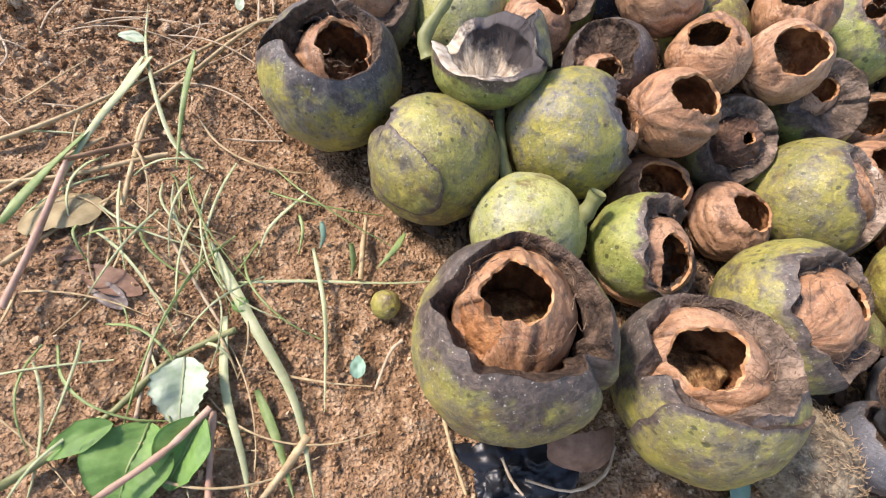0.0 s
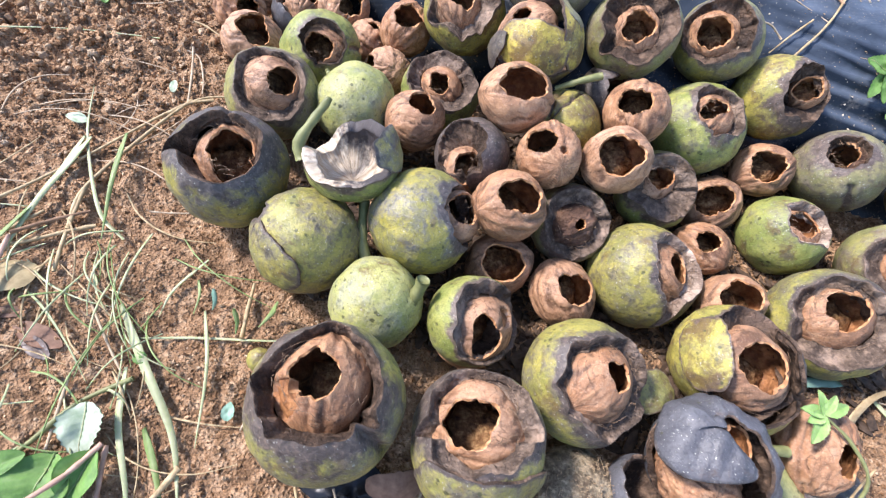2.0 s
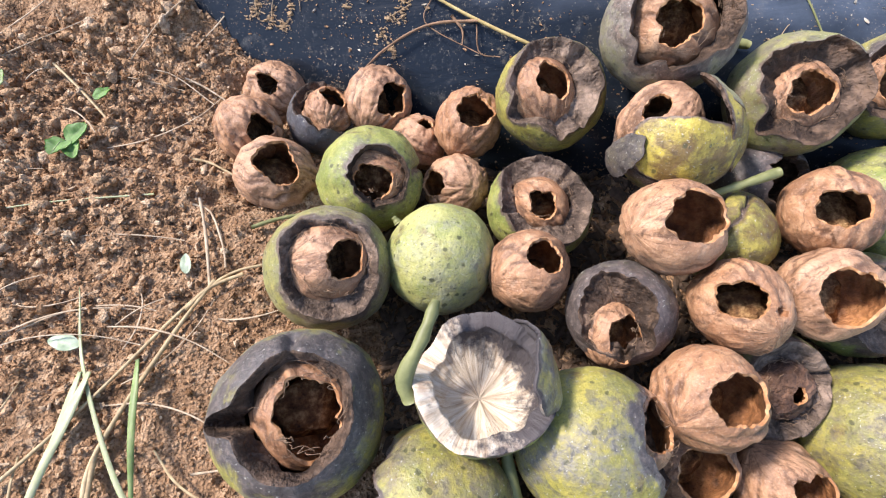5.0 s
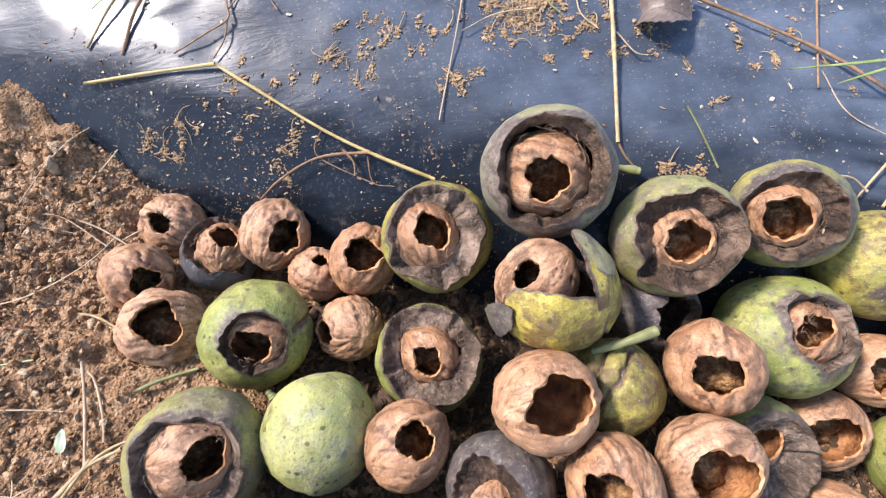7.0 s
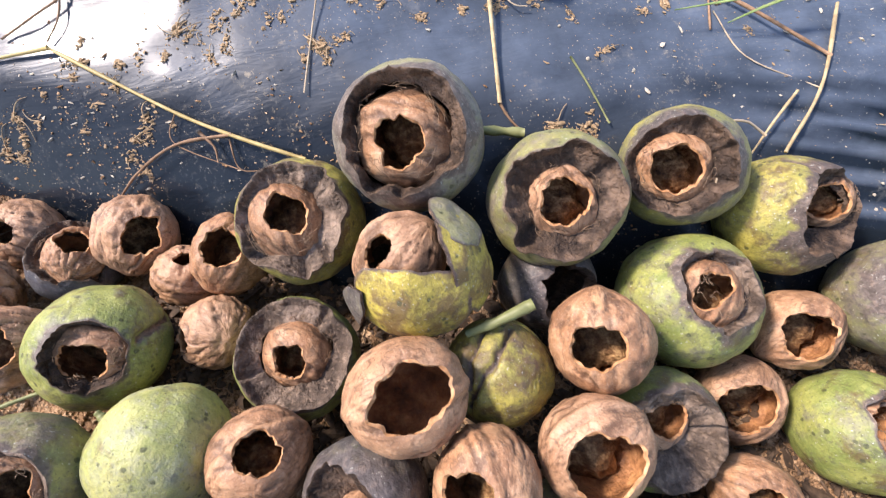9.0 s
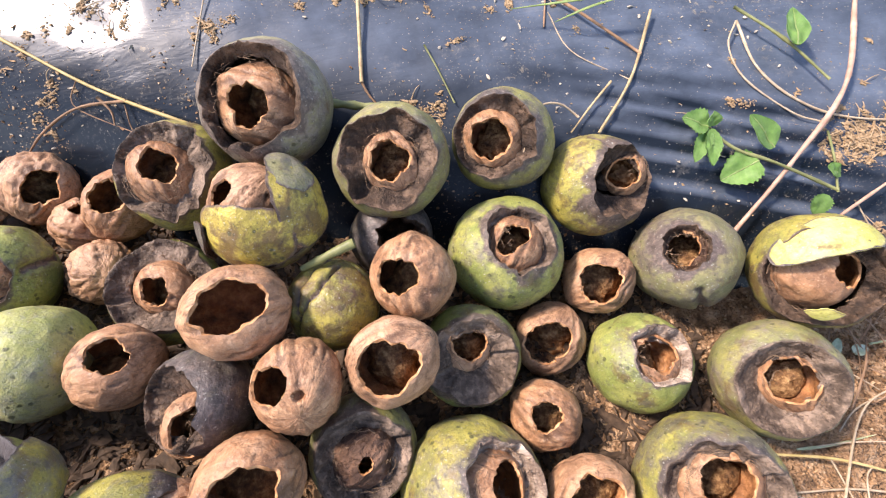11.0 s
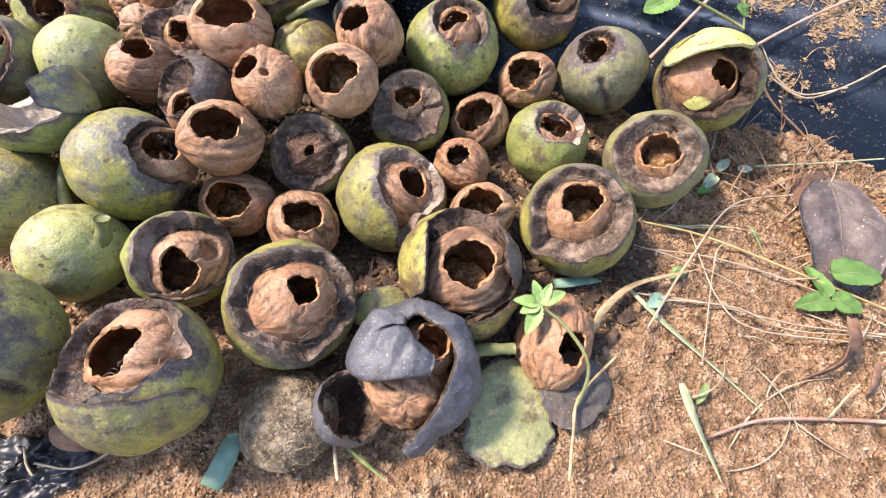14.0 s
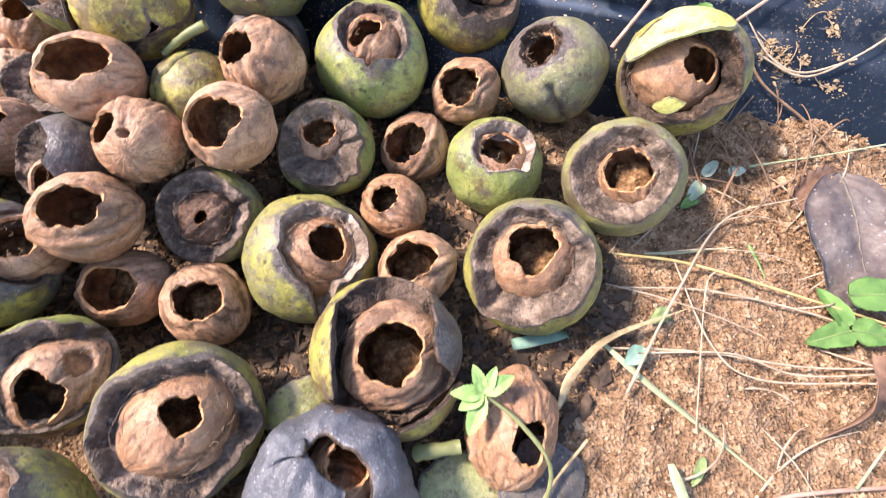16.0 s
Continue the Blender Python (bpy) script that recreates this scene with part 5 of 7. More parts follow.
bare_nut((0.1169, 0.1442, 0.0297), 0.0190, (0.06, -0.28, 0.96), 38, 36, "tan walnut shell with a big dark hole on top", axis_deg=200, tilt=20, remains=0.1, oval=(10, 1.2))
hulled_nut((0.2130, 0.1778, 0.0128), 0.0238, (-0.10, -0.49, 0.86), 54, (0.2122, 0.1826, 0.0153), 0.0125, (-0.08, -0.43, 0.90), 40, GREEN, 37, "blackened hull with a green rim and a broken nut", GREY_FLESH, torn=0.6, uneven=1.5, gap=-0.2, thick=0.0045)
bare_nut((0.2573, 0.1800, 0.0010), 0.0182, (-0.46, -0.39, 0.80), 37, 38, remains=0.4)
hulled_nut((0.0983, 0.1812, 0.0211), 0.0214, (-0.48, -0.26, 0.84), 47, (0.0944, 0.1731, 0.0174), 0.0132, (-0.06, -0.36, 0.93), 39, DUSKY, 40, "blackened shrivelled hull with a pale broken nut", FLESH, torn=1.4, uneven=1.6, thick=0.0034)
bare_nut((0.2419, 0.1451, 0.0032), 0.0159, (-0.31, -0.19, 0.93), 25, 41, "small pinkish walnut shell with a shallow hole", remains=1.0)
hulled_nut((0.2004, 0.1243, 0.0020), 0.0303, (0.39, -0.21, 0.89), 40, (0.2027, 0.1231, 0.0070), 0.0200, (0.56, -0.03, 0.83), 24, MOTTLED, 42, "yellow-green hull with a torn pinkish opening", TORN, notches=((270, 30, 9),), torn=0.25, gap=-0.5, thick=0.0060)
bare_nut((0.2483, 0.1092, 0.0078), 0.0172, (-0.19, -0.12, 0.97), 34, 43, axis_deg=10, remains=0.5)
hulled_nut((0.2991, 0.1006, 0.0121), 0.0303, (-0.35, -0.31, 0.88), 52, (0.2997, 0.1030, 0.0162), 0.0192, (-0.25, -0.18, 0.95), 33, MOTTLED, 44, "large mottled hull open at the top round a holed nut", GREY_FLESH, notches=((215, 14, 9),), gap=-0.3, torn=0.15, thick=0.0055)
hulled_nut((0.3486, 0.1336, 0.0203), 0.0271, (-0.44, -0.36, 0.82), 51, (0.3506, 0.1323, 0.0240), 0.0144, (-0.54, -0.29, 0.79), 46, GREY, 45, "grey hull with a wide dry lip and a broken nut", GREY_FLESH, gap=-0.2, torn=0.12, uneven=0.5, thick=0.0060)
hulled_nut((0.2942, 0.1569, 0.0087), 0.0243, (0.05, -0.14, 0.99), 37, (0.2944, 0.1564, 0.0126), 0.0160, (0.05, -0.05, 1.00), 34, GREEN, 46, "green hull with a pale pecked-out opening", TORN, torn=0.15, gap=-0.8, uneven=1.5, remains=1.0, notches=((20, 16, 22),), thick=0.0065)
hulled_nut((0.3327, 0.1989, 0.0251), 0.0261, (-0.52, -0.07, 0.85), 25, (0.3305, 0.1986, 0.0286), 0.0173, (-0.57, -0.03, 0.82), 30, UMBER, 47, "grey-green hull with a small pecked hole", FLESH, gap=-0.8, wrinkle=2.0, skin=DARK_NUT, grooves=((265, 50, 110, 4, 0.0035, 0),), torn=0.6, thick=0.0060)
hull_48 = hulled_nut((0.3850, 0.1747, 0.0387), 0.0284, (-0.60, -0.46, 0.65), 57, (0.3826, 0.1764, 0.0371), 0.0198, (0.10, -0.52, 0.85), 26, YELLOW, 48, "opened hull with yellow flaps beside the soil, nut inside", FLESH, gap=0.25, notches=((330, 16, 14),), torn=0.2, thick=0.0034)
bare_nut((0.1177, 0.1235, 0.0006), 0.0179, (-0.03, -0.34, 0.94), 34, 49, axis_deg=20, remains=0.4)
bare_nut((0.1534, 0.1092, 0.0011), 0.0182, (0.10, -0.23, 0.97), 32, 50, axis_deg=120, remains=0.9)
hull_51 = hulled_nut((0.2313, 0.0725, 0.0188), 0.0281, (0.00, -0.25, 0.97), 74, (0.2341, 0.0690, 0.0202), 0.0208, (-0.10, -0.09, 0.99), 35, YELLOW, 153, "torn hull with flaps round a wide-holed nut", FLESH, notches=((80, 10, 20),), torn=0.3, uneven=1.2, thick=0.0034)
bare_nut((0.2754, 0.0365, 0.0050), 0.0200, (0.24, -0.37, 0.90), 22, 52, "squashed pinkish walnut shell under a green seedling", axis_deg=70, wrinkle=2.0, stretch=1.25)
fruit_56 = whole_fruit((0.1553, 0.2110, 0.0225), 0.0212, (0.30, 0.60, 0.40), YELLOW, 56, "yellow-green hull with brown cracks", grooves=((200, 12, 100, 3, 0.0034, 16), (255, 25, 125, 3, 0.0034, -18), (320, 8, 80, 3, 0.003, 22), (90, 10, 90, 3, 0.003, -25)))

# stems and flaps of those walnuts
part_stalk(fruit_6, "stem", [(0.0690, 0.0880, 0.0220), (0.0725, 0.0930, 0.0290), (0.0740, 0.0960, 0.0345)], 0.0034, 0.0028, STEM, "short cut green stem", 0.2, 3)
part_stalk(fruit_56, "stem", [(0.1450, 0.2245, 0.0380), (0.1573, 0.2245, 0.0460), (0.1690, 0.2262, 0.0500)], 0.0015, 0.0022, STEM, "thick green stem", 0.2, 4)
part_stalk(hull_25, "stem", [(0.1690, 0.3130, 0.0470), (0.1830, 0.3110, 0.0450), (0.1947, 0.3073, 0.0450)], 0.0020, 0.0022, STEM, "grey-green stem", 0.2, 5)
add_shard(hull_48, (0.3850, 0.1747, 0.0387), 0.0290, (-0.38, 0.28, 0.88), 52, 21, -14, FRESH, FRESH, 481, 0.0030, ragged=0.7)
add_shard(hull_48, (0.3850, 0.1747, 0.0387), 0.0286, (-0.62, -0.76, 0.20), 14, 8, 25, FRESH, FRESH, 482, 0.0016, power=1.5, ragged=1.8)
add_shard(hull_2, (0.1010, 0.0285, 0.0268), 0.0290, (0.02, -0.93, 0.22), 66, 44, -4, MOTTLED, FLESH, 21, 0.0045, power=3.0, ragged=0.7)
add_shard(hull_51, (0.2310, 0.0720, 0.0190), 0.0290, (-0.86, 0.05, 0.50), 40, 24, 80, YELLOW, FLESH, 511, 0.004)
add_shard(hull_51, (0.2310, 0.0720, 0.0190), 0.0296, (0.93, 0.02, 0.38), 32, 24, 80, DUSKY, FLESH, 512, 0.004)
add_shard(hull_51, (0.2330, 0.0680, 0.0150), 0.0300, (0.30, -0.86, 0.10), 46, 20, 10, YELLOW, FLESH, 513, 0.003)

part_stalk(fruit_12, "blossom_tip", [(0.0105, 0.2300, 0.0210), (0.0085, 0.2325, 0.0225)], 0.0020, 0.0009, STEM, "small dark tip of the fruit", 0.1, 2)

# torn, cracked and half hulls
torn_hull = thing("torn_hull", (0.0148, 0.1206, -0.0133), "cracked grey-green walnut hull torn at one side", "walnut hull", FRUITS)
add_husk(torn_hull, (0.0158, 0.1206, 0.0139), 0.0270, (-0.93, 0.32, 0.10), 40, MOTTLED, FLESH, 7, thick=0.004, notches=((95, 16, 16),), grooves=((55, 40, 95, 4, 0.0032, 10),), uneven=1.6, torn=0.14)
add_shard(torn_hull, (0.0158, 0.1196, 0.0139), 0.0282, (-0.62, -0.62, 0.47), 46, 27, -28, MOTTLED, FLESH, 71, 0.0035)

cup = thing("half_hull", (0.0342, 0.1553, 0.0176), "upturned half walnut hull with cream inner flesh", "walnut hull", FRUITS)
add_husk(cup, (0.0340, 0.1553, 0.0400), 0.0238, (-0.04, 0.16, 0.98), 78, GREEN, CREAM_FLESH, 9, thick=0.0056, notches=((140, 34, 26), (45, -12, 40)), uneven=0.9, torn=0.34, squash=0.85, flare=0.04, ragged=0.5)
part_stalk(cup, "stem", [(0.0205, 0.1815, 0.0520), (0.0150, 0.1700, 0.0500), (0.0080, 0.1590, 0.0430), (0.0100, 0.1530, 0.0380)], 0.0018, 0.0033, STEM, "green stem with a swollen base", 0.1, 6)
add_shard(cup, (0.0352, 0.1553, 0.0400), 0.0246, (0.90, 0.20, 0.28), 52, 27, 80, BRUISED, CREAM_FLESH, 91, 0.003, ragged=1.6)

stalk([(0.0417, 0.1420, 0.0240), (0.0426, 0.1218, 0.0200), (0.0486, 0.1043, 0.0120)], 0.0024, 0.0027, STEM, "thick green fruit stem between two hulls", "fruit_stem", "stem", "fruit stems", 0.1, 7)
stalk([(0.2364, 0.0335, 0.0110), (0.2435, 0.0332, 0.0130), (0.2540, 0.0328, 0.0130)], 0.0030, 0.0028, STEM, "short thick green fruit stem on the soil", "fruit_stem", "stem", "fruit stems", 0.1, 8)

hulled_nut((-0.0267, 0.3204, -0.0110), 0.0204, (0.30, -0.02, 0.95), 58, (-0.0240, 0.3200, -0.0060), 0.0145, (0.40, 0.10, 0.90), 30, BLACK, 18, "blackened broken hull round a shrivelled nut", FLESH, uneven=1.6, notches=((30, 20, 20),), torn=0.3, wrinkle=2.0)
hulled_nut((0.1578, 0.1494, 0.0096), 0.0230, (0.02, -0.50, 0.86), 58, (0.1578, 0.1470, 0.0120), 0.0132, (0.06, -0.45, 0.89), 14, GREY, 39, "grey-green hull with a sunken brown fibrous nut", GREY_FLESH, thick=0.0065, torn=0.4, wrinkle=1.8, fibres=30, remains=1.0, gap=-0.9, skin=DARK_NUT)

split = thing("hulled_walnut", (0.1332, 0.2507, 0.0188), "yellow and brown hull split into flaps round a nut", "walnut", FRUITS)
add_husk(split, (0.1332, 0.2507, 0.0452), 0.0250, (-0.10, 0.10, 0.98), 100, YELLOW, FLESH, 26, uneven=0.8, torn=0.3)
add_shell(split, (0.1270, 0.2560, 0.0480), 0.0172, (-0.55, -0.15, 0.82), 22, 76, axis_deg=30, wrinkle=0.9, oval=(60, 1.2))
add_shard(split, (0.1332, 0.2500, 0.0448), 0.0268, (-0.33, -0.76, 0.55), 52, 30, -6, CRACKED, FLESH, 261, 0.0030, power=3.6, ragged=0.8)
add_shard(split, (0.1335, 0.2507, 0.0452), 0.0268, (0.74, -0.20, 0.62), 46, 34, 100, CRACKED, FLESH, 262, 0.0030, power=2.3, ragged=0.7)
add_shard(split, (0.1338, 0.2512, 0.0458), 0.0268, (0.58, 0.28, 0.76), 30, 24, 90, ASHEN, FLESH, 264, 0.0030, power=2.2, ragged=0.8)
add_shard(split, (0.1322, 0.2500, 0.0440), 0.0285, (-0.93, -0.30, 0.05), 28, 14, 70, DUSKY, FLESH, 263, 0.0025, ragged=1.4)

curled = thing("hulled_walnut", (0.2050, 0.0240, -0.0080), "blackened hull curled in a strip round a brown nut", "walnut", FRUITS)
add_shell(curled, (0.2040, 0.0200, 0.0130), 0.0178, (-0.10, -0.55, 0.82), 0, 44, axis_deg=150, wrinkle=2.4)
add_shell(curled, (0.2120, 0.0330, 0.0220), 0.0130, (0.25, 0.10, 0.96), 36, 45, axis_deg=60, wrinkle=0.8)
add_husk(curled, (0.2080, 0.0240, 0.0180), 0.0260, (-0.30, -0.30, 0.90), 92, BLACK, FLESH, 4, uneven=1.0, torn=0.2, thick=0.004)
add_band(curled, (0.2080, 0.0235, 0.0140), [(0.2140, 0.0220, 0.0400), (0.2010, 0.0265, 0.0430), (0.1890, 0.0355, 0.0380), (0.1950, 0.0480, 0.0336), (0.2119, 0.0510, 0.0320), (0.2290, 0.0381, 0.0333), (0.2320, 0.0181, 0.0310), (0.2222, 0.0013, 0.0250), (0.2053, -0.0088, 0.0130)], [0.008, 0.022, 0.027, 0.023, 0.017, 0.020, 0.024, 0.024, 0.013], 0.0028, BLACK, FLESH, 401)
side_piece = thing("hull_shard", (0.1780, 0.0120, -0.0080), "small blackened hollow piece of hull", "walnut hull", FRUITS)
add_husk(side_piece, (0.1790, 0.0130, 0.0090), 0.0160, (0.25, 0.10, 0.95), 66, BLACK, FLESH, 403, uneven=1.8, thick=0.0025, torn=0.2)

dark_hull = thing("whole_walnut", (0.1880, 0.2440, -0.0010), "dark brown hull deep in the heap", "walnut", FRUITS)
add_husk(dark_hull, (0.1880, 0.2440, 0.0200), 0.0210, (0.15, -0.6, 0.75), 38, DUSKY, FLESH, 57, torn=0.8, uneven=1.8)

mouldy = thing("hull_shard", (0.1520, 0.0110, -0.0150), "mouldy brown hull with white mould and chaff", "walnut hull", FRUITS)
add_husk(mouldy, (0.1520, 0.0110, 0.0000), 0.0210, (0.1, 0.1, 1.0), 0, MOULD, MOULD, 54, squash=0.75)
add_fibres(mouldy, (0.1520, 0.0110, -0.0035), 0.0200, 0.0215, (0.1, 0.1, 1.0), 66, 240, 541, SHREDS, 0.12)

flat_piece = thing("hull_shard", (0.2520, 0.0050, -0.0040), "flat pale green piece of hull lying on the soil", "walnut hull", FRUITS)
add_shard(flat_piece, (0.2500, 0.0060, -0.0470), 0.0520, (0.02, 0.0, 1.0), 26, 22, 75, WEATHERED, FLESH, 531, 0.003, "hull_piece", flatten=0.8, ragged=2.0)
dark_piece = thing("hull_shard", (0.2840, 0.0120, -0.0040), "flat grey piece of hull under a nut", "walnut hull", FRUITS)
add_shard(dark_piece, (0.2800, 0.0140, -0.0470), 0.0520, (0.05, 0.0, 1.0), 20, 17, 40, DUSKY, FLESH, 532, 0.003, "hull_piece", flatten=0.7)
dry_piece = thing("hull_shard", (0.0690, 0.0170, -0.0040), "dry reddish-brown scrap of hull under the walnuts", "walnut hull", FRUITS)
add_shard(dry_piece, (0.0680, 0.0190, -0.0080), 0.0170, (0.2, -0.55, 0.85), 52, 26, 5, RUST_LEAF, RUST_LEAF, 533, 0.002, "hull_piece")


def crumpled_scrap(base, long_, wide, turn, seed, label):
    """A scrap of thin plastic, folded in sharp creases, lying on the soil."""
    n = 46
    u, v = np.meshgrid(np.linspace(-1, 1, n), np.linspace(-1, 1, n))
    q = np.stack([u * 2.2, v * 2.2, 0 * u], -1)
    fold = np.abs(vnoise(q, seed)) + 0.5 * np.abs(vnoise(q * 2.1, seed + 1)) + 0.2 * np.abs(vnoise(q * 4.5, seed + 2))
    reach = 1 + 0.25 * vnoise(q * 0.9, seed + 3) + 0.12 * vnoise(q * 3, seed + 4)
    x, y = u * long_ * reach, v * wide * reach
    c, k = math.cos(radians(turn)), math.sin(radians(turn))
    gx, gy = base[0] + c * x - k * y, base[1] + k * x + c * y
    gz = ground_height(gx, gy, False) + 0.0005 + 0.006 * fold * np.clip(1.25 - np.maximum(np.abs(u), np.abs(v)), 0.12, 1)
    top = np.stack([gx, gy, gz], -1).reshape(-1, 3)
    low = top - (0, 0, 0.0004)
    faces = []
    for i in range(n - 1):
        for j in range(n - 1):
            o = i * n + j
            faces += [(o, o + 1, o + n + 1, o + n), (o + n * n, o + n + n * n, o + n + 1 + n * n, o + 1 + n * n)]
    ring = list(range(n)) + [i * n + n - 1 for i in range(1, n)] + [(n - 1) * n + j for j in range(n - 2, -1, -1)] + [i * n for i in range(n - 2, 0, -1)]
    faces += [(q0, q0 + n * n, q1 + n * n, q1) for q0, q1 in zip(ring, ring[1:] + ring[:1])]
    return tagged(new("film_scrap", smooth_mesh("film_scrap", np.concatenate([top, low]), faces, (SCRAP,))), label, "plastic scrap")


crumpled_scrap((0.0490, 0.0010), 0.019, 0.014, 10, 534, "crumpled glossy black plastic scrap on the soil")
grey_piece = thing("hull_shard", (0.1930, 0.0570, -0.0040), "greyish piece of hull on the soil", "walnut hull", FRUITS)
add_shard(grey_piece, (0.1930, 0.0580, -0.0140), 0.0240, (0.0, 0.0, 1.0), 34, 24, 20, GREY, FLESH, 535, 0.003, "hull_piece")
bark = thing("bark_piece", (-0.1265, 0.0890, -0.0080), "pale weathered piece of dry hull in the grass", "walnut hull")
add_shard(bark, (-0.1275, 0.0910, -0.0290), 0.0270, (-0.1, 0.15, 1.0), 34, 20, 16, DRY_SKIN, DRY_SKIN, 536, 0.001, "hull_piece", ragged=1.0, flatten=0.75)
bud = thing("green_bud", (-0.0010, 0.0635, -0.0110), "small round yellow-green fruit on the soil", "fruitlet")
add_husk(bud, (-0.0010, 0.0635, -0.0058), 0.0058, (0.2, -0.4, 0.9), 0, YELLOW, FLESH, 65)

# seedling growing over the squashed nut
sprout = thing("seedling", (0.2640, 0.0460, 0.0100), "small light green weed seedling growing over a nut", "seedling")
part_stalk(sprout, "stem", [(0.2790, 0.0030, 0.0020), (0.2840, 0.0200, 0.0200), (0.2760, 0.0360, 0.0265), (0.2650, 0.0480, 0.0280)], 0.0008, 0.0007, STEM, "", 0.2, 9)
for k, (dx, dy, dz, size) in enumerate(((-0.012, 0.002, 0.002, 0.010), (-0.008, -0.013, -0.002, 0.012), (0.012, 0.004, 0.003, 0.011), (-0.002, 0.010, 0.004, 0.009), (0.006, 0.008, 0.004, 0.008), (-0.010, -0.004, 0.001, 0.010))):
    tip = Vector((dx, dy, dz))
    x = tip.normalized()
    y = Vector((0, 0, 1)).cross(x).normalized()
    at = Matrix.Translation((0.2645, 0.0485, 0.0285)) @ Matrix((x, y, x.cross(y))).transposed().to_4x4()
    place_mesh("leaf", leaf_mesh(tip.length * 1.0, size * 0.6, SPROUT, 70 + k, lobes=0.12), sprout, at)


def grass_litter(name, count, seed, material, width, label, box, heading, lift):
    """Thin blades lying across one another in a loose mat."""
    rng = random.Random(seed)
    verts, faces, start = [], [], 0
    for _ in range(count):
        x, y = rng.uniform(*box[:2]), rng.uniform(*box[2:])
        turn, length, bend = radians(rng.gauss(heading, 34)), rng.uniform(0.016, 0.075), rng.uniform(-1.3, 1.3)
        pts, z0 = [], rng.uniform(0.001, lift)
        for k in range(5):
            s = k / 4
            zz = float(ground_height(x, y, False)) + 0.001 + z0 * math.sin(math.pi * s) + 0.3 * z0
            pts.append((x, y, zz))
            x += math.cos(turn) * length / 4
            y += math.sin(turn) * length / 4
            turn += bend / 4
        v, f = ribbon_data(pts, width * rng.uniform(0.5, 1.4), 0.3, rng.randrange(99))
        verts.append(v)
        faces += [tuple(i + start for i in q) for q in f]
        start += len(v)
    ob = new(name, smooth_mesh(name, np.concatenate(verts), faces, (material,)))
    return tagged(ob, label, "grass", kind="stuff")


grass_litter("grass_litter", 24, 1, PALE_BLADE, 0.0007, "pale green grass blades in a loose mat on the soil", (-0.125, -0.045, 0.02, 0.13), -70, 0.008)
grass_litter("grass_litter", 16, 2, BLADE, 0.0006, "thin green grass blades in a loose mat on the soil", (-0.13, -0.05, 0.04, 0.13), -60, 0.010)
grass_litter("straw_litter", 26, 3, STRAW, 0.0006, "thin dry straw bits strewn on the soil", (-0.17, -0.04, -0.02, 0.16), -40, 0.005)
grass_litter("straw_litter", 34, 4, ROOT, 0.0004, "thin brown root bits strewn on the soil", (-0.24, -0.05, 0.16, 0.38), 20, 0.005)
grass_litter("straw_litter", 40, 5, ROOT, 0.0005, "thin pale root bits strewn on the soil", (0.32, 0.50, -0.03, 0.15), 10, 0.006)
grass_litter("straw_litter", 24, 6, TWIG, 0.0006, "thin brown root bits by the heap", (0.37, 0.45, 0.11, 0.18), 60, 0.012)

# ---- straws, grass and leaves on the soil ----
stalk([(-0.0484, 0.2290, -0.0061), (-0.0766, 0.2189, -0.0059), (-0.1216, 0.1690, -0.0060), (-0.1501, 0.1406, -0.0060), (-0.1764, 0.1205, -0.0060)], 0.00068, 0.00094, STRAW, "long pale dry straw lying on the soil", "straw", "straw", "loose straws", 0, 2)
stalk([(-0.0754, 0.2214, -0.0059), (-0.0903, 0.1966, -0.0059), (-0.1124, 0.1508, -0.0059), (-0.1115, 0.1243, -0.0059)], 0.00085, 0.00110, STRAW, "pale jointed weed stem on the soil", "weed_stem", "stem", "weed stems", 0.5, 3)
stalk([(-0.1124, 0.1508, -0.0059), (-0.1114, 0.1220, -0.0059), (-0.1089, 0.1002, -0.0059)], 0.00102, 0.00094, STRAW, "pale jointed weed stem on the soil", "weed_stem", "stem", "weed stems", 0.3, 4)
stalk([(-0.1792, 0.1242, -0.0080), (-0.1588, 0.1353, -0.0080), (-0.1376, 0.1367, -0.0080)], 0.00051, 0.00042, PALE_BLADE, "thin greenish straw lying on the soil", "straw", "straw", "loose straws", 0, 5)
stalk([(-0.0985, 0.1281, -0.0059), (-0.1137, 0.1220, -0.0059), (-0.1355, 0.1127, -0.0060), (-0.1707, 0.1049, -0.0060)], 0.00110, 0.00076, STRAW, "pale dry twig lying in the grass", "twig", "twig", "twigs", 0.3, 6)
stalk([(-0.1647, 0.0882, -0.0060), (-0.1511, 0.1079, -0.0060), (-0.1330, 0.1276, -0.0060), (-0.1267, 0.1341, -0.0060)], 0.00094, 0.00076, STRAW, "yellowish dry straw lying in the grass", "straw", "straw", "loose straws", 0, 7)
stalk([(-0.1305, 0.1147, 0.0020), (-0.1288, 0.0801, 0.0020), (-0.1306, 0.0536, 0.0000)], 0.00110, 0.00136, PINK, "thick pinkish weed stem lying on the grass", "weed_stem", "stem", "weed stems", 0.2, 8)
stalk([(-0.1324, 0.1169, 0.0000), (-0.1199, 0.1274, -0.0040), (-0.1051, 0.1369, -0.0069)], 0.00110, 0.00076, TWIG, "thin brown weed twig", "twig", "twig", "twigs", 0.2, 9)
stalk([(-0.1423, 0.0717, -0.0060), (-0.1306, 0.0869, -0.0060), (-0.1145, 0.1034, -0.0059)], 0.00102, 0.00085, STRAW, "grey-brown dry stalk on the soil", "straw", "straw", "loose straws", 0.2, 10)
blade([(-0.1198, 0.1833, -0.0040), (-0.1246, 0.1641, -0.0040), (-0.1314, 0.1361, -0.0040), (-0.1366, 0.0834, -0.0040)], 0.0036, PALE_BLADE, "long pale green grass blade lying over straw")
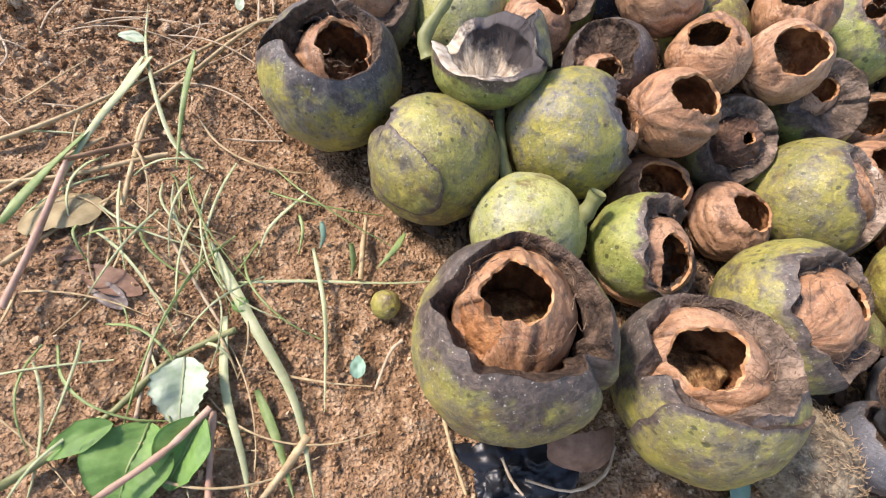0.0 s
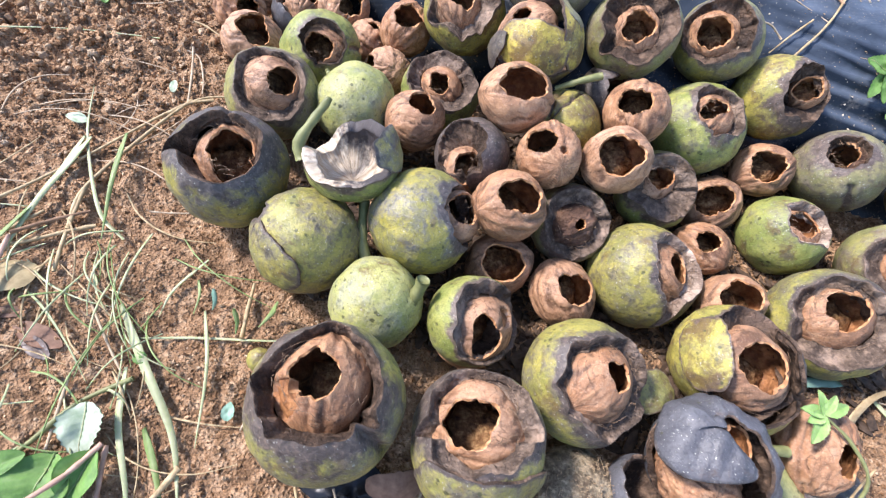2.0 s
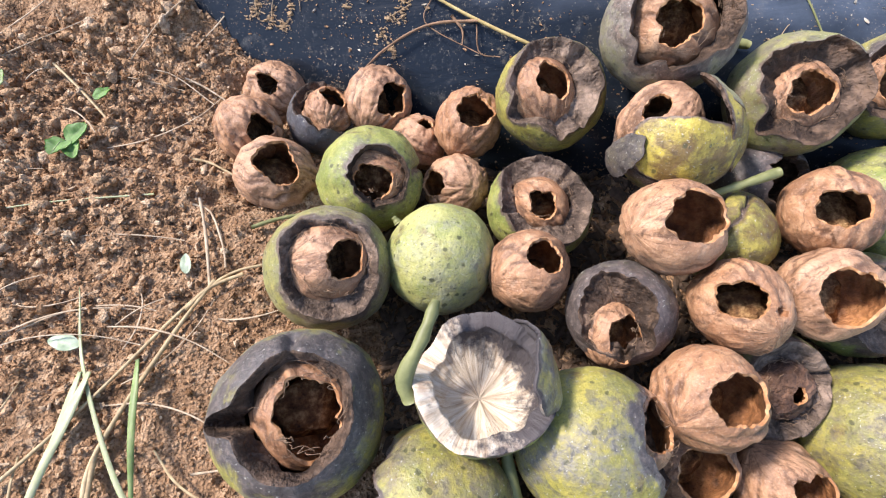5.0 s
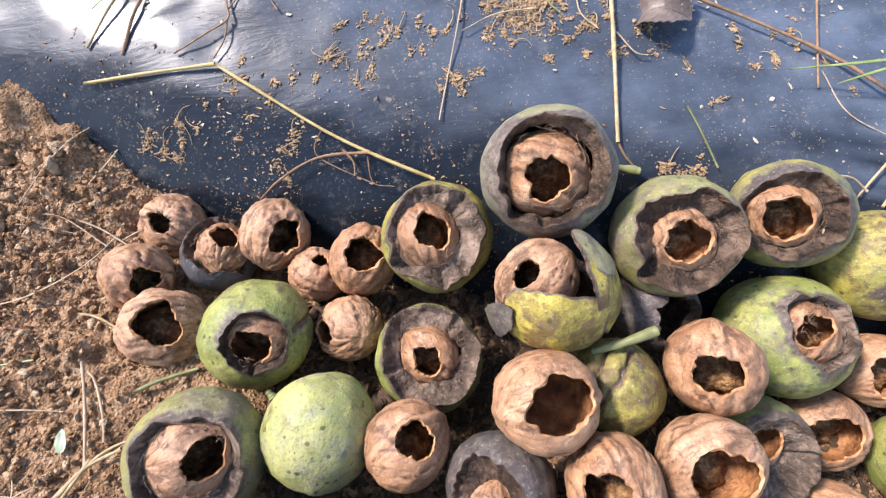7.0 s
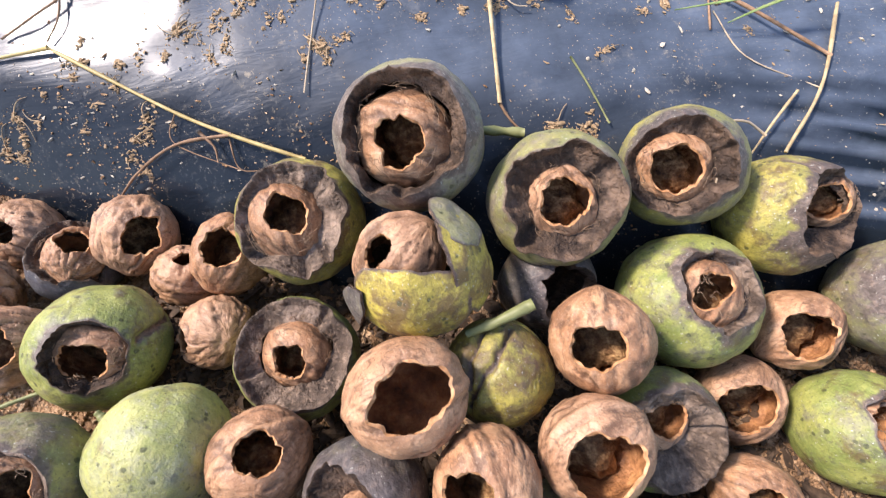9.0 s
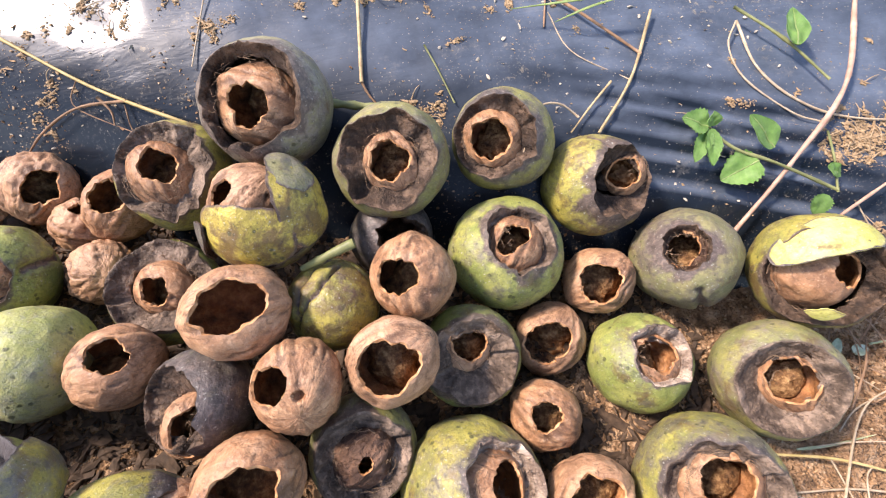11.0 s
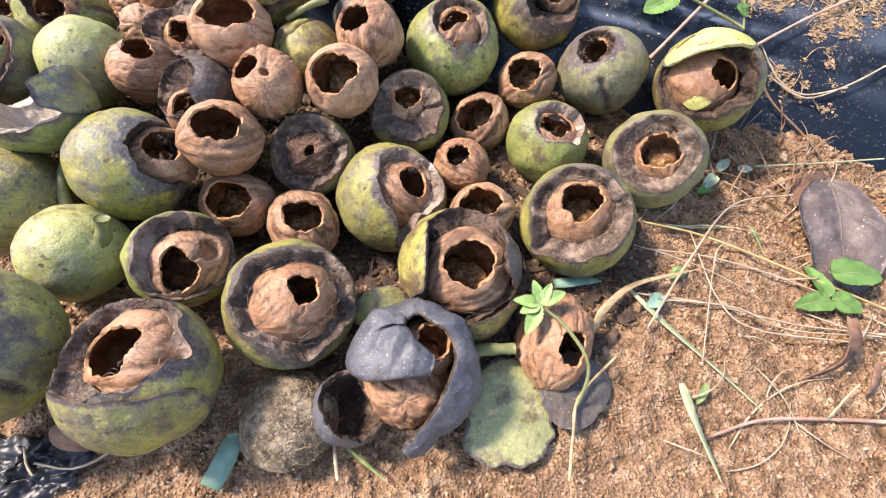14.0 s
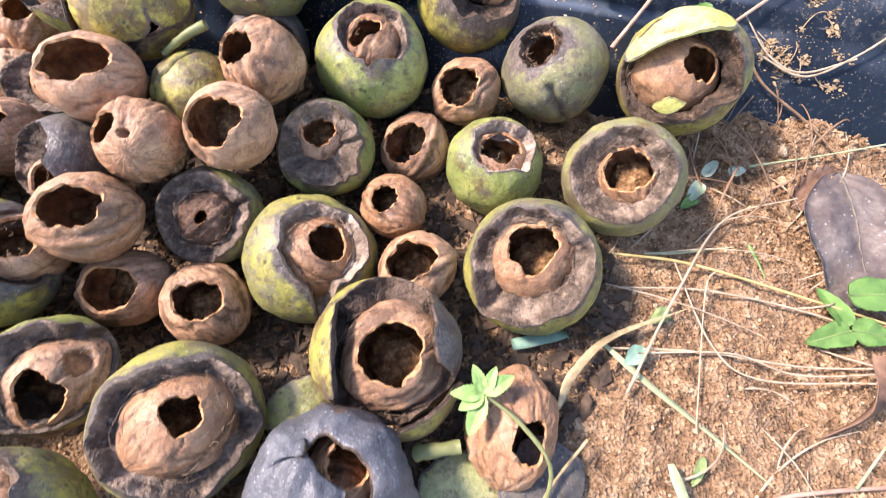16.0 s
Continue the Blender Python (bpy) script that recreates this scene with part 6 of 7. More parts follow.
blade([(-0.1241, 0.1840, -0.0050), (-0.1274, 0.1595, -0.0050), (-0.1325, 0.1341, -0.0050)], 0.0030, PALE_BLADE, "pale green grass blade")
blade([(-0.1424, 0.0850, 0.0020), (-0.1381, 0.1085, 0.0000), (-0.1296, 0.1479, -0.0060)], 0.0034, BLADE, "broad green grass blade lying on straw")
stalk([(-0.0545, 0.0509, -0.0049), (-0.0743, 0.0385, -0.0049), (-0.0899, 0.0187, -0.0049), (-0.1122, -0.0005, -0.0049)], 0.00110, 0.00144, STEM, "bright green creeping weed stem", "weed_stem", "stem", "weed stems", 0.35, 11)
stalk([(-0.0877, 0.0880, -0.0059), (-0.0714, 0.0662, -0.0059), (-0.0576, 0.0492, -0.0059)], 0.00068, 0.00051, ROOT, "pale dry straw on the soil", "straw", "straw", "loose straws", 0, 12)
blade([(-0.0718, 0.0861, -0.0059), (-0.0514, 0.0564, -0.0059), (-0.0305, 0.0264, -0.0058), (-0.0197, -0.0034, -0.0058)], 0.0040, PALE_BLADE, "pale green grass blade lying flat")
blade([(-0.0591, 0.0557, -0.0049), (-0.0543, 0.0313, -0.0049), (-0.0434, 0.0066, -0.0048), (-0.0398, -0.0034, -0.0048)], 0.0028, PALE_BLADE, "pale green grass blade lying flat")
blade([(-0.0435, 0.0299, -0.0058), (-0.0341, 0.0136, -0.0058), (-0.0261, -0.0034, -0.0058)], 0.0030, BLADE, "narrow green grass blade")
blade([(-0.0312, 0.0853, -0.0038), (-0.0233, 0.0570, -0.0038), (-0.0194, 0.0226, -0.0038)], 0.0016, PALE_BLADE, "thin bent grass blade")
blade([(-0.0821, 0.1206, -0.0049), (-0.1002, 0.1373, -0.0049), (-0.1228, 0.1841, -0.0050), (-0.1331, 0.2226, -0.0050)], 0.0018, PALE_BLADE, "thin pale grass blade")
blade([(-0.0995, 0.1856, 0.0001), (-0.0965, 0.1530, 0.0001), (-0.0934, 0.1202, -0.0059)], 0.0026, BLADE, "green grass blade on the soil")
stalk([(-0.0557, 0.0227, 0.0001), (-0.0657, 0.0093, 0.0021), (-0.0816, -0.0039, 0.0021)], 0.00119, 0.00110, PINK, "pale dry stem over the leaves", "weed_stem", "stem", "weed stems", 0.2, 13)
stalk([(-0.0557, 0.0222, -0.0039), (-0.0540, 0.0097, -0.0039), (-0.0515, -0.0040, -0.0039)], 0.00102, 0.00102, PINK, "reddish weed stem on the soil", "weed_stem", "stem", "weed stems", 0.2, 14)
stalk([(-0.0240, 0.0150, -0.0048), (-0.0299, 0.0050, -0.0048), (-0.0359, -0.0040, -0.0048)], 0.00136, 0.00119, STRAW, "thick pale straw stub", "straw", "straw", "loose straws", 0, 15)
stalk([(-0.0827, 0.0506, -0.0059), (-0.0818, 0.0385, -0.0059), (-0.0803, 0.0195, -0.0059)], 0.00094, 0.00068, ROOT, "pale broad dry straw", "straw", "straw", "loose straws", 0, 16)
stalk([(-0.0116, 0.1027, -0.0058), (-0.0118, 0.0876, -0.0057), (-0.0115, 0.0734, -0.0057)], 0.00094, 0.00110, STRAW, "short dry straw stuck beside the walnuts", "straw", "straw", "loose straws", 0, 17)
stalk([(0.0063, 0.0498, -0.0067), (0.0018, 0.0447, -0.0067), (-0.0027, 0.0311, -0.0067)], 0.00068, 0.00051, ROOT, "thin pale rootlet beside a walnut", "rootlet", "root", "rootlets", 0, 18)
stalk([(0.0221, 0.0228, -0.0066), (0.0253, 0.0108, -0.0065), (0.0298, -0.0022, -0.0065)], 0.00076, 0.00068, STRAW, "thin dry straw by the hulls", "straw", "straw", "loose straws", 0, 19)
stalk([(0.0426, 0.0091, -0.0054), (0.0456, 0.0021, -0.0054), (0.0501, -0.0034, -0.0053)], 0.00059, 0.00051, ROOT, "curled pale rootlet on the soil", "rootlet", "root", "rootlets", 0, 20)
stalk([(0.0836, 0.0130, -0.0029), (0.0783, 0.0039, -0.0030), (0.0654, -0.0013, -0.0032), (0.0499, 0.0021, -0.0033)], 0.00059, 0.00051, ROOT, "curled pale rootlet under the hulls", "rootlet", "root", "rootlets", 0, 21)
blade([(0.0053, 0.0889, 0.0063), (0.0017, 0.0865, -0.0017), (-0.0052, 0.0799, -0.0077)], 0.0028, BLADE, "small fresh grass blade sprouting")
blade([(-0.0159, 0.0857, 0.0022), (-0.0150, 0.0812, -0.0038), (-0.0154, 0.0755, -0.0078)], 0.0022, BLADE, "small fresh grass blade sprouting")
blade([(-0.0287, 0.0958, 0.0002), (-0.0280, 0.0907, -0.0038), (-0.0294, 0.0875, -0.0078)], 0.0022, TEAL, "small bluish grass blade")
blade([(-0.0375, 0.1136, -0.0058), (-0.0499, 0.0956, -0.0059), (-0.0529, 0.0810, -0.0059)], 0.0012, PALE_BLADE, "thin green grass blade")
blade([(-0.0394, 0.1019, -0.0058), (-0.0369, 0.0938, -0.0058), (-0.0372, 0.0833, -0.0058)], 0.0012, BLADE, "thin green grass blade")
blade([(-0.0585, 0.0701, -0.0069), (-0.0331, 0.0721, -0.0068), (0.0003, 0.0730, -0.0067), (0.0163, 0.0748, -0.0066)], 0.0010, PALE_BLADE, "thin green runner lying on the soil")
stalk([(-0.2267, 0.2586, -0.0060), (-0.1923, 0.2653, -0.0060), (-0.1584, 0.2699, -0.0060), (-0.1098, 0.2713, -0.0060)], 0.00051, 0.00042, PALE_BLADE, "thin green straw across the clods", "straw", "straw", "loose straws", 0, 22)
stalk([(-0.1585, 0.2684, -0.0070), (-0.1506, 0.2574, -0.0070), (-0.1415, 0.2452, -0.0070)], 0.00051, 0.00034, ROOT, "short pale rootlet on the soil", "rootlet", "root", "rootlets", 0, 23)
stalk([(-0.0906, 0.2645, -0.0070), (-0.0814, 0.2590, -0.0070), (-0.0738, 0.2396, -0.0069), (-0.0714, 0.2278, -0.0069)], 0.00059, 0.00051, ROOT, "bent pale rootlet on the soil", "rootlet", "root", "rootlets", 0, 24)
stalk([(-0.1317, 0.3562, -0.0029), (-0.1124, 0.3527, -0.0041), (-0.0887, 0.3337, -0.0098)], 0.00042, 0.00034, ROOT, "thin pale rootlet on the clods", "rootlet", "root", "rootlets", 0, 25)
stalk([(-0.1777, 0.3641, -0.0043), (-0.1590, 0.3431, -0.0050), (-0.1394, 0.3193, -0.0057)], 0.00076, 0.00059, STRAW, "short dry straw on the clods", "straw", "straw", "loose straws", 0, 26)
stalk([(-0.1939, 0.1941, -0.0060), (-0.1820, 0.1766, -0.0060), (-0.1840, 0.1602, -0.0060), (-0.1741, 0.1448, -0.0060), (-0.1645, 0.1361, -0.0060)], 0.00051, 0.00034, ROOT, "pale twisted root on the soil", "rootlet", "root", "rootlets", 0, 27)
stalk([(-0.1757, 0.1525, -0.0080), (-0.1592, 0.1517, -0.0080), (-0.1439, 0.1517, -0.0080)], 0.00051, 0.00042, ROOT, "thin pale rootlet on the soil", "rootlet", "root", "rootlets", 0, 28)
stalk([(-0.0767, 0.1404, -0.0079), (-0.0657, 0.1407, -0.0079), (-0.0534, 0.1419, -0.0079)], 0.00051, 0.00034, ROOT, "thin pale rootlet on the soil", "rootlet", "root", "rootlets", 0, 29)
stalk([(-0.1047, 0.3507, -0.0055), (-0.0923, 0.3444, -0.0087), (-0.0759, 0.3318, -0.0126)], 0.00059, 0.00042, ROOT, "thin pale root on the soil", "rootlet", "root", "rootlets", 0, 30)
stalk([(-0.0950, 0.2937, -0.0075), (-0.0848, 0.2901, -0.0077), (-0.0683, 0.2784, -0.0078)], 0.00068, 0.00059, STRAW, "short straw on the soil", "straw", "straw", "loose straws", 0, 31)
stalk([(-0.0609, 0.2484, -0.0061), (-0.0496, 0.2523, -0.0064), (-0.0327, 0.2557, -0.0073)], 0.00110, 0.00085, STEM, "short green stem by the walnuts", "straw", "straw", "loose straws", 0, 32)
stalk([(-0.0873, 0.2672, -0.0061), (-0.0819, 0.2451, -0.0059), (-0.0771, 0.2179, -0.0059)], 0.00076, 0.00068, ROOT, "pale upright straw on the soil", "straw", "straw", "loose straws", 0, 33)
stalk([(-0.0628, 0.2236, -0.0059), (-0.0771, 0.2179, -0.0059), (-0.0865, 0.2079, -0.0059)], 0.00102, 0.00094, STRAW, "pale straw on the soil", "straw", "straw", "loose straws", 0, 34)
stalk([(0.3401, 0.0873, 0.0012), (0.3801, 0.0789, 0.0016), (0.4245, 0.0597, 0.0018), (0.4605, 0.0356, 0.0019)], 0.00042, 0.00051, ROOT, "long thin pale root on the soil", "rootlet", "root", "rootlets", 0, 40)
stalk([(0.3267, 0.0610, 0.0018), (0.3665, 0.0522, 0.0025), (0.4076, 0.0389, 0.0027), (0.4564, 0.0303, 0.0029)], 0.00051, 0.00051, ROOT, "long thin pale root on the soil", "rootlet", "root", "rootlets", 0, 41)
stalk([(0.3371, 0.0568, 0.0031), (0.3772, 0.0496, 0.0036), (0.4024, 0.0361, 0.0037), (0.4521, 0.0292, 0.0039)], 0.00042, 0.00042, ROOT, "long thin pale root on the soil", "rootlet", "root", "rootlets", 0, 42)
stalk([(0.3684, 0.0958, 0.0035), (0.3699, 0.0546, 0.0035), (0.3846, 0.0373, 0.0036), (0.4324, 0.0277, 0.0038)], 0.00042, 0.00042, ROOT, "long thin pale root on the soil", "rootlet", "root", "rootlets", 0, 43)
stalk([(0.3256, 0.0410, 0.0048), (0.3613, 0.0781, 0.0054), (0.3998, 0.1113, 0.0057), (0.4399, 0.1165, 0.0069)], 0.00059, 0.00042, ROOT, "arched thin pale root", "rootlet", "root", "rootlets", 0, 44)
stalk([(0.3413, 0.1037, 0.0032), (0.3770, 0.0918, 0.0036), (0.4255, 0.0654, 0.0038), (0.4632, 0.0440, 0.0039)], 0.00068, 0.00068, YELLOW_STRAW, "long yellow dry straw", "straw", "straw", "loose straws", 0, 45)
stalk([(0.3497, 0.0232, 0.0033), (0.3769, 0.0781, 0.0036), (0.3871, 0.0878, 0.0036)], 0.00034, 0.00034, ROOT, "thin root thread on the soil", "rootlet", "root", "rootlets", 0, 46)
blade([(0.3243, 0.0637, 0.0007), (0.3372, 0.0441, 0.0011), (0.3557, 0.0205, 0.0014), (0.3726, -0.0019, 0.0015)], 0.0026, PALE_BLADE, "long pale green grass blade on the soil")
blade([(0.2962, 0.0408, 0.0029), (0.3060, 0.0527, 0.0036), (0.3264, 0.0645, 0.0048), (0.3638, 0.0715, 0.0055)], 0.0038, STRAW, "dry curled grass blade", fold=0.6)
stalk([(0.3036, 0.0270, 0.0078), (0.2821, 0.0105, 0.0073), (0.2753, -0.0055, 0.0078), (0.2697, -0.0232, 0.0080)], 0.00059, 0.00076, STRAW, "pale forked dry twig", "twig", "twig", "twigs", 0.3, 47)
blade([(0.3340, 0.0132, 0.0051), (0.3344, -0.0034, 0.0051), (0.3382, -0.0295, 0.0052)], 0.0040, PALE_BLADE, "broad yellow-green grass blade", fold=0.5)
stalk([(0.3417, -0.0108, 0.0012), (0.3682, -0.0059, 0.0015), (0.3932, -0.0068, 0.0017), (0.4336, -0.0113, 0.0018)], 0.00068, 0.00085, PINK, "thin pinkish weed runner", "weed_stem", "stem", "weed stems", 0.3, 48)
stalk([(0.4024, -0.0077, 0.0037), (0.4190, 0.0022, 0.0038), (0.4274, 0.0067, 0.0038)], 0.00059, 0.00034, PALE_BLADE, "thin green weed shoot", "weed_stem", "stem", "weed stems", 0, 49)
blade([(0.4337, 0.0380, 0.0098), (0.4230, 0.0241, 0.0118), (0.4157, 0.0165, 0.0058), (0.4002, 0.0114, 0.0007)], 0.0070, RUST_LEAF, "dry curled purplish leaf strip", fold=0.7, twist=1.2)
blade([(0.4455, 0.0165, 0.0018), (0.4367, 0.0063, 0.0018), (0.4296, 0.0016, 0.0018)], 0.0035, RUST_LEAF, "small dry curled leaf strip")
blade([(0.3100, 0.0699, -0.0001), (0.2968, 0.0703, -0.0014), (0.2851, 0.0701, -0.0031)], 0.0050, TEAL, "bluish grass blade under the hull", blunt=True)
blade([(0.1279, 0.0075, -0.0041), (0.1266, -0.0011, -0.0021), (0.1212, -0.0130, -0.0022)], 0.0085, TEAL, "broad bluish-green leaf blade stub", blunt=True, fold=0.1)
stalk([(0.1733, -0.0148, -0.0008), (0.1721, -0.0072, -0.0009), (0.1714, -0.0007, -0.0009)], 0.00085, 0.00076, ROOT, "short pale straw on the soil", "straw", "straw", "loose straws", 0, 50)
blade([(0.1780, -0.0030, -0.0027), (0.1864, -0.0106, -0.0024), (0.1934, -0.0167, -0.0022)], 0.0014, BLADE, "thin green grass blade")
blade([(0.4094, 0.0989, 0.0008), (0.4101, 0.0898, 0.0007), (0.4099, 0.0810, 0.0007)], 0.0016, BLADE, "tiny green grass blade")
blade([(0.3572, 0.1023, 0.0004), (0.3749, 0.0999, 0.0005), (0.4017, 0.0985, 0.0007)], 0.0012, PALE_BLADE, "thin green straw on the soil")
stalk([(0.4249, 0.1386, 0.0060), (0.4605, 0.1363, 0.0109), (0.5037, 0.1356, 0.0154)], 0.00059, 0.00042, PALE_BLADE, "thin green stalk on the soil", "straw", "straw", "loose straws", 0, 51)
stalk([(0.4282, 0.1954, 0.0389), (0.4349, 0.1764, 0.0264), (0.4585, 0.1551, 0.0151), (0.4695, 0.1325, 0.0111)], 0.00068, 0.00059, TWIG, "thin brown root on the soil", "twig", "twig", "twigs", 0, 52)

# ---- straws and stems on the film ----
stalk([(-0.0901, 0.4157, 0.0318), (-0.0515, 0.4105, 0.0399), (-0.0142, 0.4058, 0.0465)], 0.00085, 0.00102, YELLOW_STRAW, "bent yellow straw lying on the film", "straw", "straw", "loose straws", 0, 60)
stalk([(-0.0142, 0.4058, 0.0465), (0.0084, 0.3874, 0.0417), (0.0413, 0.3617, 0.0345), (0.0670, 0.3450, 0.0303), (0.0950, 0.3287, 0.0271)], 0.00094, 0.00085, YELLOW_STRAW, "long yellow straw lying on the film", "straw", "straw", "loose straws", 0.1, 61)
stalk([(0.2011, 0.4082, 0.0789), (0.1946, 0.3737, 0.0699), (0.1876, 0.3236, 0.0489)], 0.00119, 0.00110, STRAW, "pale flattened straw on the film", "straw", "straw", "loose straws", 0.2, 62)
stalk([(0.1876, 0.3236, 0.0489), (0.1903, 0.3167, 0.0459), (0.1955, 0.3088, 0.0427)], 0.00076, 0.00042, TWIG, "frayed end of a straw", "straw", "straw", "loose straws", 0, 63)
stalk([(0.1263, 0.4281, 0.0751), (0.1159, 0.3953, 0.0649), (0.1008, 0.3540, 0.0438)], 0.00051, 0.00042, ROOT, "thin greyish rootlet on the film", "rootlet", "root", "rootlets", 0, 64)
stalk([(0.2408, 0.3901, 0.0798), (0.2734, 0.3655, 0.0775), (0.3036, 0.3392, 0.0745), (0.3356, 0.3024, 0.0680)], 0.00085, 0.00076, TWIG, "brown thin stem lying on the film", "weed_stem", "stem", "weed stems", 0.2, 65)
stalk([(0.3073, 0.3818, 0.0823), (0.2985, 0.3581, 0.0763), (0.2891, 0.3297, 0.0681)], 0.00059, 0.00051, TWIG, "thin brown rootlet on the film", "rootlet", "root", "rootlets", 0, 66)
stalk([(0.2237, 0.3345, 0.0600), (0.2284, 0.3206, 0.0550), (0.2339, 0.3025, 0.0475)], 0.00051, 0.00042, STEM, "thin weed stalk on the film", "weed_stem", "stem", "weed stems", 0, 67)
stalk([(-0.0398, 0.4702, 0.0679), (-0.0645, 0.4529, 0.0577), (-0.0855, 0.4313, 0.0422)], 0.00076, 0.00068, STRAW, "thick pale straw at the bed edge", "straw", "straw", "loose straws", 0.2, 68)
stalk([(-0.0341, 0.4664, 0.0665), (-0.0539, 0.4465, 0.0559), (-0.0661, 0.4242, 0.0421)], 0.00068, 0.00094, TWIG, "frayed brown stem at the bed edge", "weed_stem", "stem", "weed stems", 0.2, 69)
stalk([(-0.0025, 0.4608, 0.0700), (-0.0043, 0.4360, 0.0616), (-0.0045, 0.4269, 0.0578), (-0.0165, 0.4225, 0.0535), (-0.0362, 0.4169, 0.0463)], 0.00068, 0.00042, TWIG, "forked brown root on the film", "rootlet", "root", "rootlets", 0, 70)
stalk([(-0.0049, 0.4278, 0.0571), (-0.0078, 0.4180, 0.0522), (-0.0151, 0.4100, 0.0466)], 0.00051, 0.00034, TWIG, "thin dark rootlet on the film", "rootlet", "root", "rootlets", 0, 71)
stalk([(-0.0041, 0.4325, 0.0592), (0.0053, 0.4404, 0.0637), (0.0168, 0.4366, 0.0642), (0.0228, 0.4265, 0.0615)], 0.00042, 0.00034, TWIG, "thin dark rootlet on the film", "rootlet", "root", "rootlets", 0, 72)
stalk([(-0.0028, 0.3472, 0.0002), (0.0124, 0.3507, 0.0128), (0.0352, 0.3526, 0.0251), (0.0632, 0.3477, 0.0312)], 0.00059, 0.00085, TWIG, "tangled brown root at the foot of the film", "rootlet", "root", "rootlets", 0, 73)
stalk([(0.0480, 0.3533, 0.0303), (0.0535, 0.3460, 0.0264), (0.0532, 0.3407, 0.0214)], 0.00085, 0.00034, TWIG, "frayed brown root end", "rootlet", "root", "rootlets", 0, 74)
stalk([(0.0384, 0.3635, 0.0338), (0.0332, 0.3570, 0.0271), (0.0388, 0.3502, 0.0234), (0.0624, 0.3358, 0.0194)], 0.00034, 0.00025, TWIG, "thin root thread on the film", "rootlet", "root", "rootlets", 0, 75)
stalk([(0.0613, 0.3471, 0.0290), (0.0625, 0.3361, 0.0199), (0.0736, 0.3317, 0.0203)], 0.00042, 0.00025, TWIG, "thin root thread on the film", "rootlet", "root", "rootlets", 0, 76)
stalk([(0.1579, 0.4001, 0.0717), (0.1374, 0.4005, 0.0694), (0.1186, 0.3946, 0.0651)], 0.00042, 0.00034, ROOT, "thin root thread on the film", "rootlet", "root", "rootlets", 0, 77)
stalk([(0.1840, 0.4144, 0.0777), (0.1814, 0.3941, 0.0728), (0.1886, 0.3825, 0.0706)], 0.00042, 0.00034, ROOT, "thin root thread on the film", "rootlet", "root", "rootlets", 0, 78)
stalk([(0.1977, 0.3785, 0.0706), (0.2043, 0.3660, 0.0678), (0.2106, 0.3629, 0.0677)], 0.00042, 0.00025, ROOT, "thin root thread on the film", "rootlet", "root", "rootlets", 0, 79)
stalk([(0.1594, 0.4187, 0.0762), (0.1670, 0.4011, 0.0730), (0.1714, 0.3950, 0.0719)], 0.00051, 0.00042, STEM, "thin weed stalk on the film", "weed_stem", "stem", "weed stems", 0, 80)
blade([(0.3305, 0.3242, 0.0897), (0.3066, 0.3284, 0.0839), (0.2702, 0.3366, 0.0756)], 0.0016, BLADE, "green grass blade over the film")
blade([(0.3296, 0.3224, 0.0891), (0.3095, 0.3251, 0.0814), (0.2926, 0.3262, 0.0735)], 0.0014, BLADE, "green grass blade over the film")
blade([(-0.0352, 0.4519, 0.0795), (-0.0566, 0.4460, 0.0681), (-0.0751, 0.4404, 0.0587)], 0.0020, BLADE, "green grass blade at the bed edge")
stalk([(0.3490, 0.3261, 0.0762), (0.3271, 0.2912, 0.0628), (0.3046, 0.2689, 0.0482)], 0.00085, 0.00076, STRAW, "pale straw on the film", "straw", "straw", "loose straws", 0.1, 81)
stalk([(0.3161, 0.2917, 0.0611), (0.3027, 0.2822, 0.0544), (0.2904, 0.2726, 0.0468)], 0.00076, 0.00042, STRAW, "frayed straw end on the film", "straw", "straw", "loose straws", 0, 82)
stalk([(0.2936, 0.3381, 0.0711), (0.3004, 0.3133, 0.0646), (0.3274, 0.2914, 0.0610)], 0.00034, 0.00034, ROOT, "thin root thread on the film", "rootlet", "root", "rootlets", 0, 83)
stalk([(0.2919, 0.2744, 0.0561), (0.2822, 0.2802, 0.0609), (0.2702, 0.2790, 0.0614), (0.2576, 0.2599, 0.0602), (0.2494, 0.2475, 0.0548)], 0.00059, 0.00042, ROOT, "pale root hanging over a hull", "rootlet", "root", "rootlets", 0, 84)
stalk([(0.4631, 0.3071, 0.0870), (0.4348, 0.2597, 0.0722), (0.3983, 0.2304, 0.0535), (0.3652, 0.2069, 0.0283)], 0.00136, 0.00110, PINK, "brown-pink woody weed stem", "weed_stem", "stem", "weed stems", 0.2, 85)
stalk([(0.4849, 0.2204, 0.0642), (0.4504, 0.2106, 0.0531), (0.4170, 0.1996, 0.0384)], 0.00085, 0.00076, PINK, "thin pinkish weed stem", "weed_stem", "stem", "weed stems", 0.2, 86)
stalk([(0.3952, 0.3111, 0.0763), (0.3850, 0.2973, 0.0719), (0.3875, 0.2771, 0.0662), (0.4068, 0.2546, 0.0612), (0.4200, 0.2469, 0.0604)], 0.00051, 0.00042, ROOT, "pale looping rootlet on the film", "rootlet", "root", "rootlets", 0, 87)
stalk([(0.3952, 0.3111, 0.0763), (0.3961, 0.2824, 0.0690), (0.4117, 0.2601, 0.0640), (0.4379, 0.2445, 0.0626), (0.4914, 0.2309, 0.0660)], 0.00068, 0.00051, ROOT, "pale dry tendril on the film", "rootlet", "root", "rootlets", 0, 88)
stalk([(0.3920, 0.3154, 0.0820), (0.4117, 0.2910, 0.0783), (0.4273, 0.2640, 0.0725)], 0.00085, 0.00068, STEM, "green weed stem over the film", "weed_stem", "stem", "weed stems", 0.3, 89)
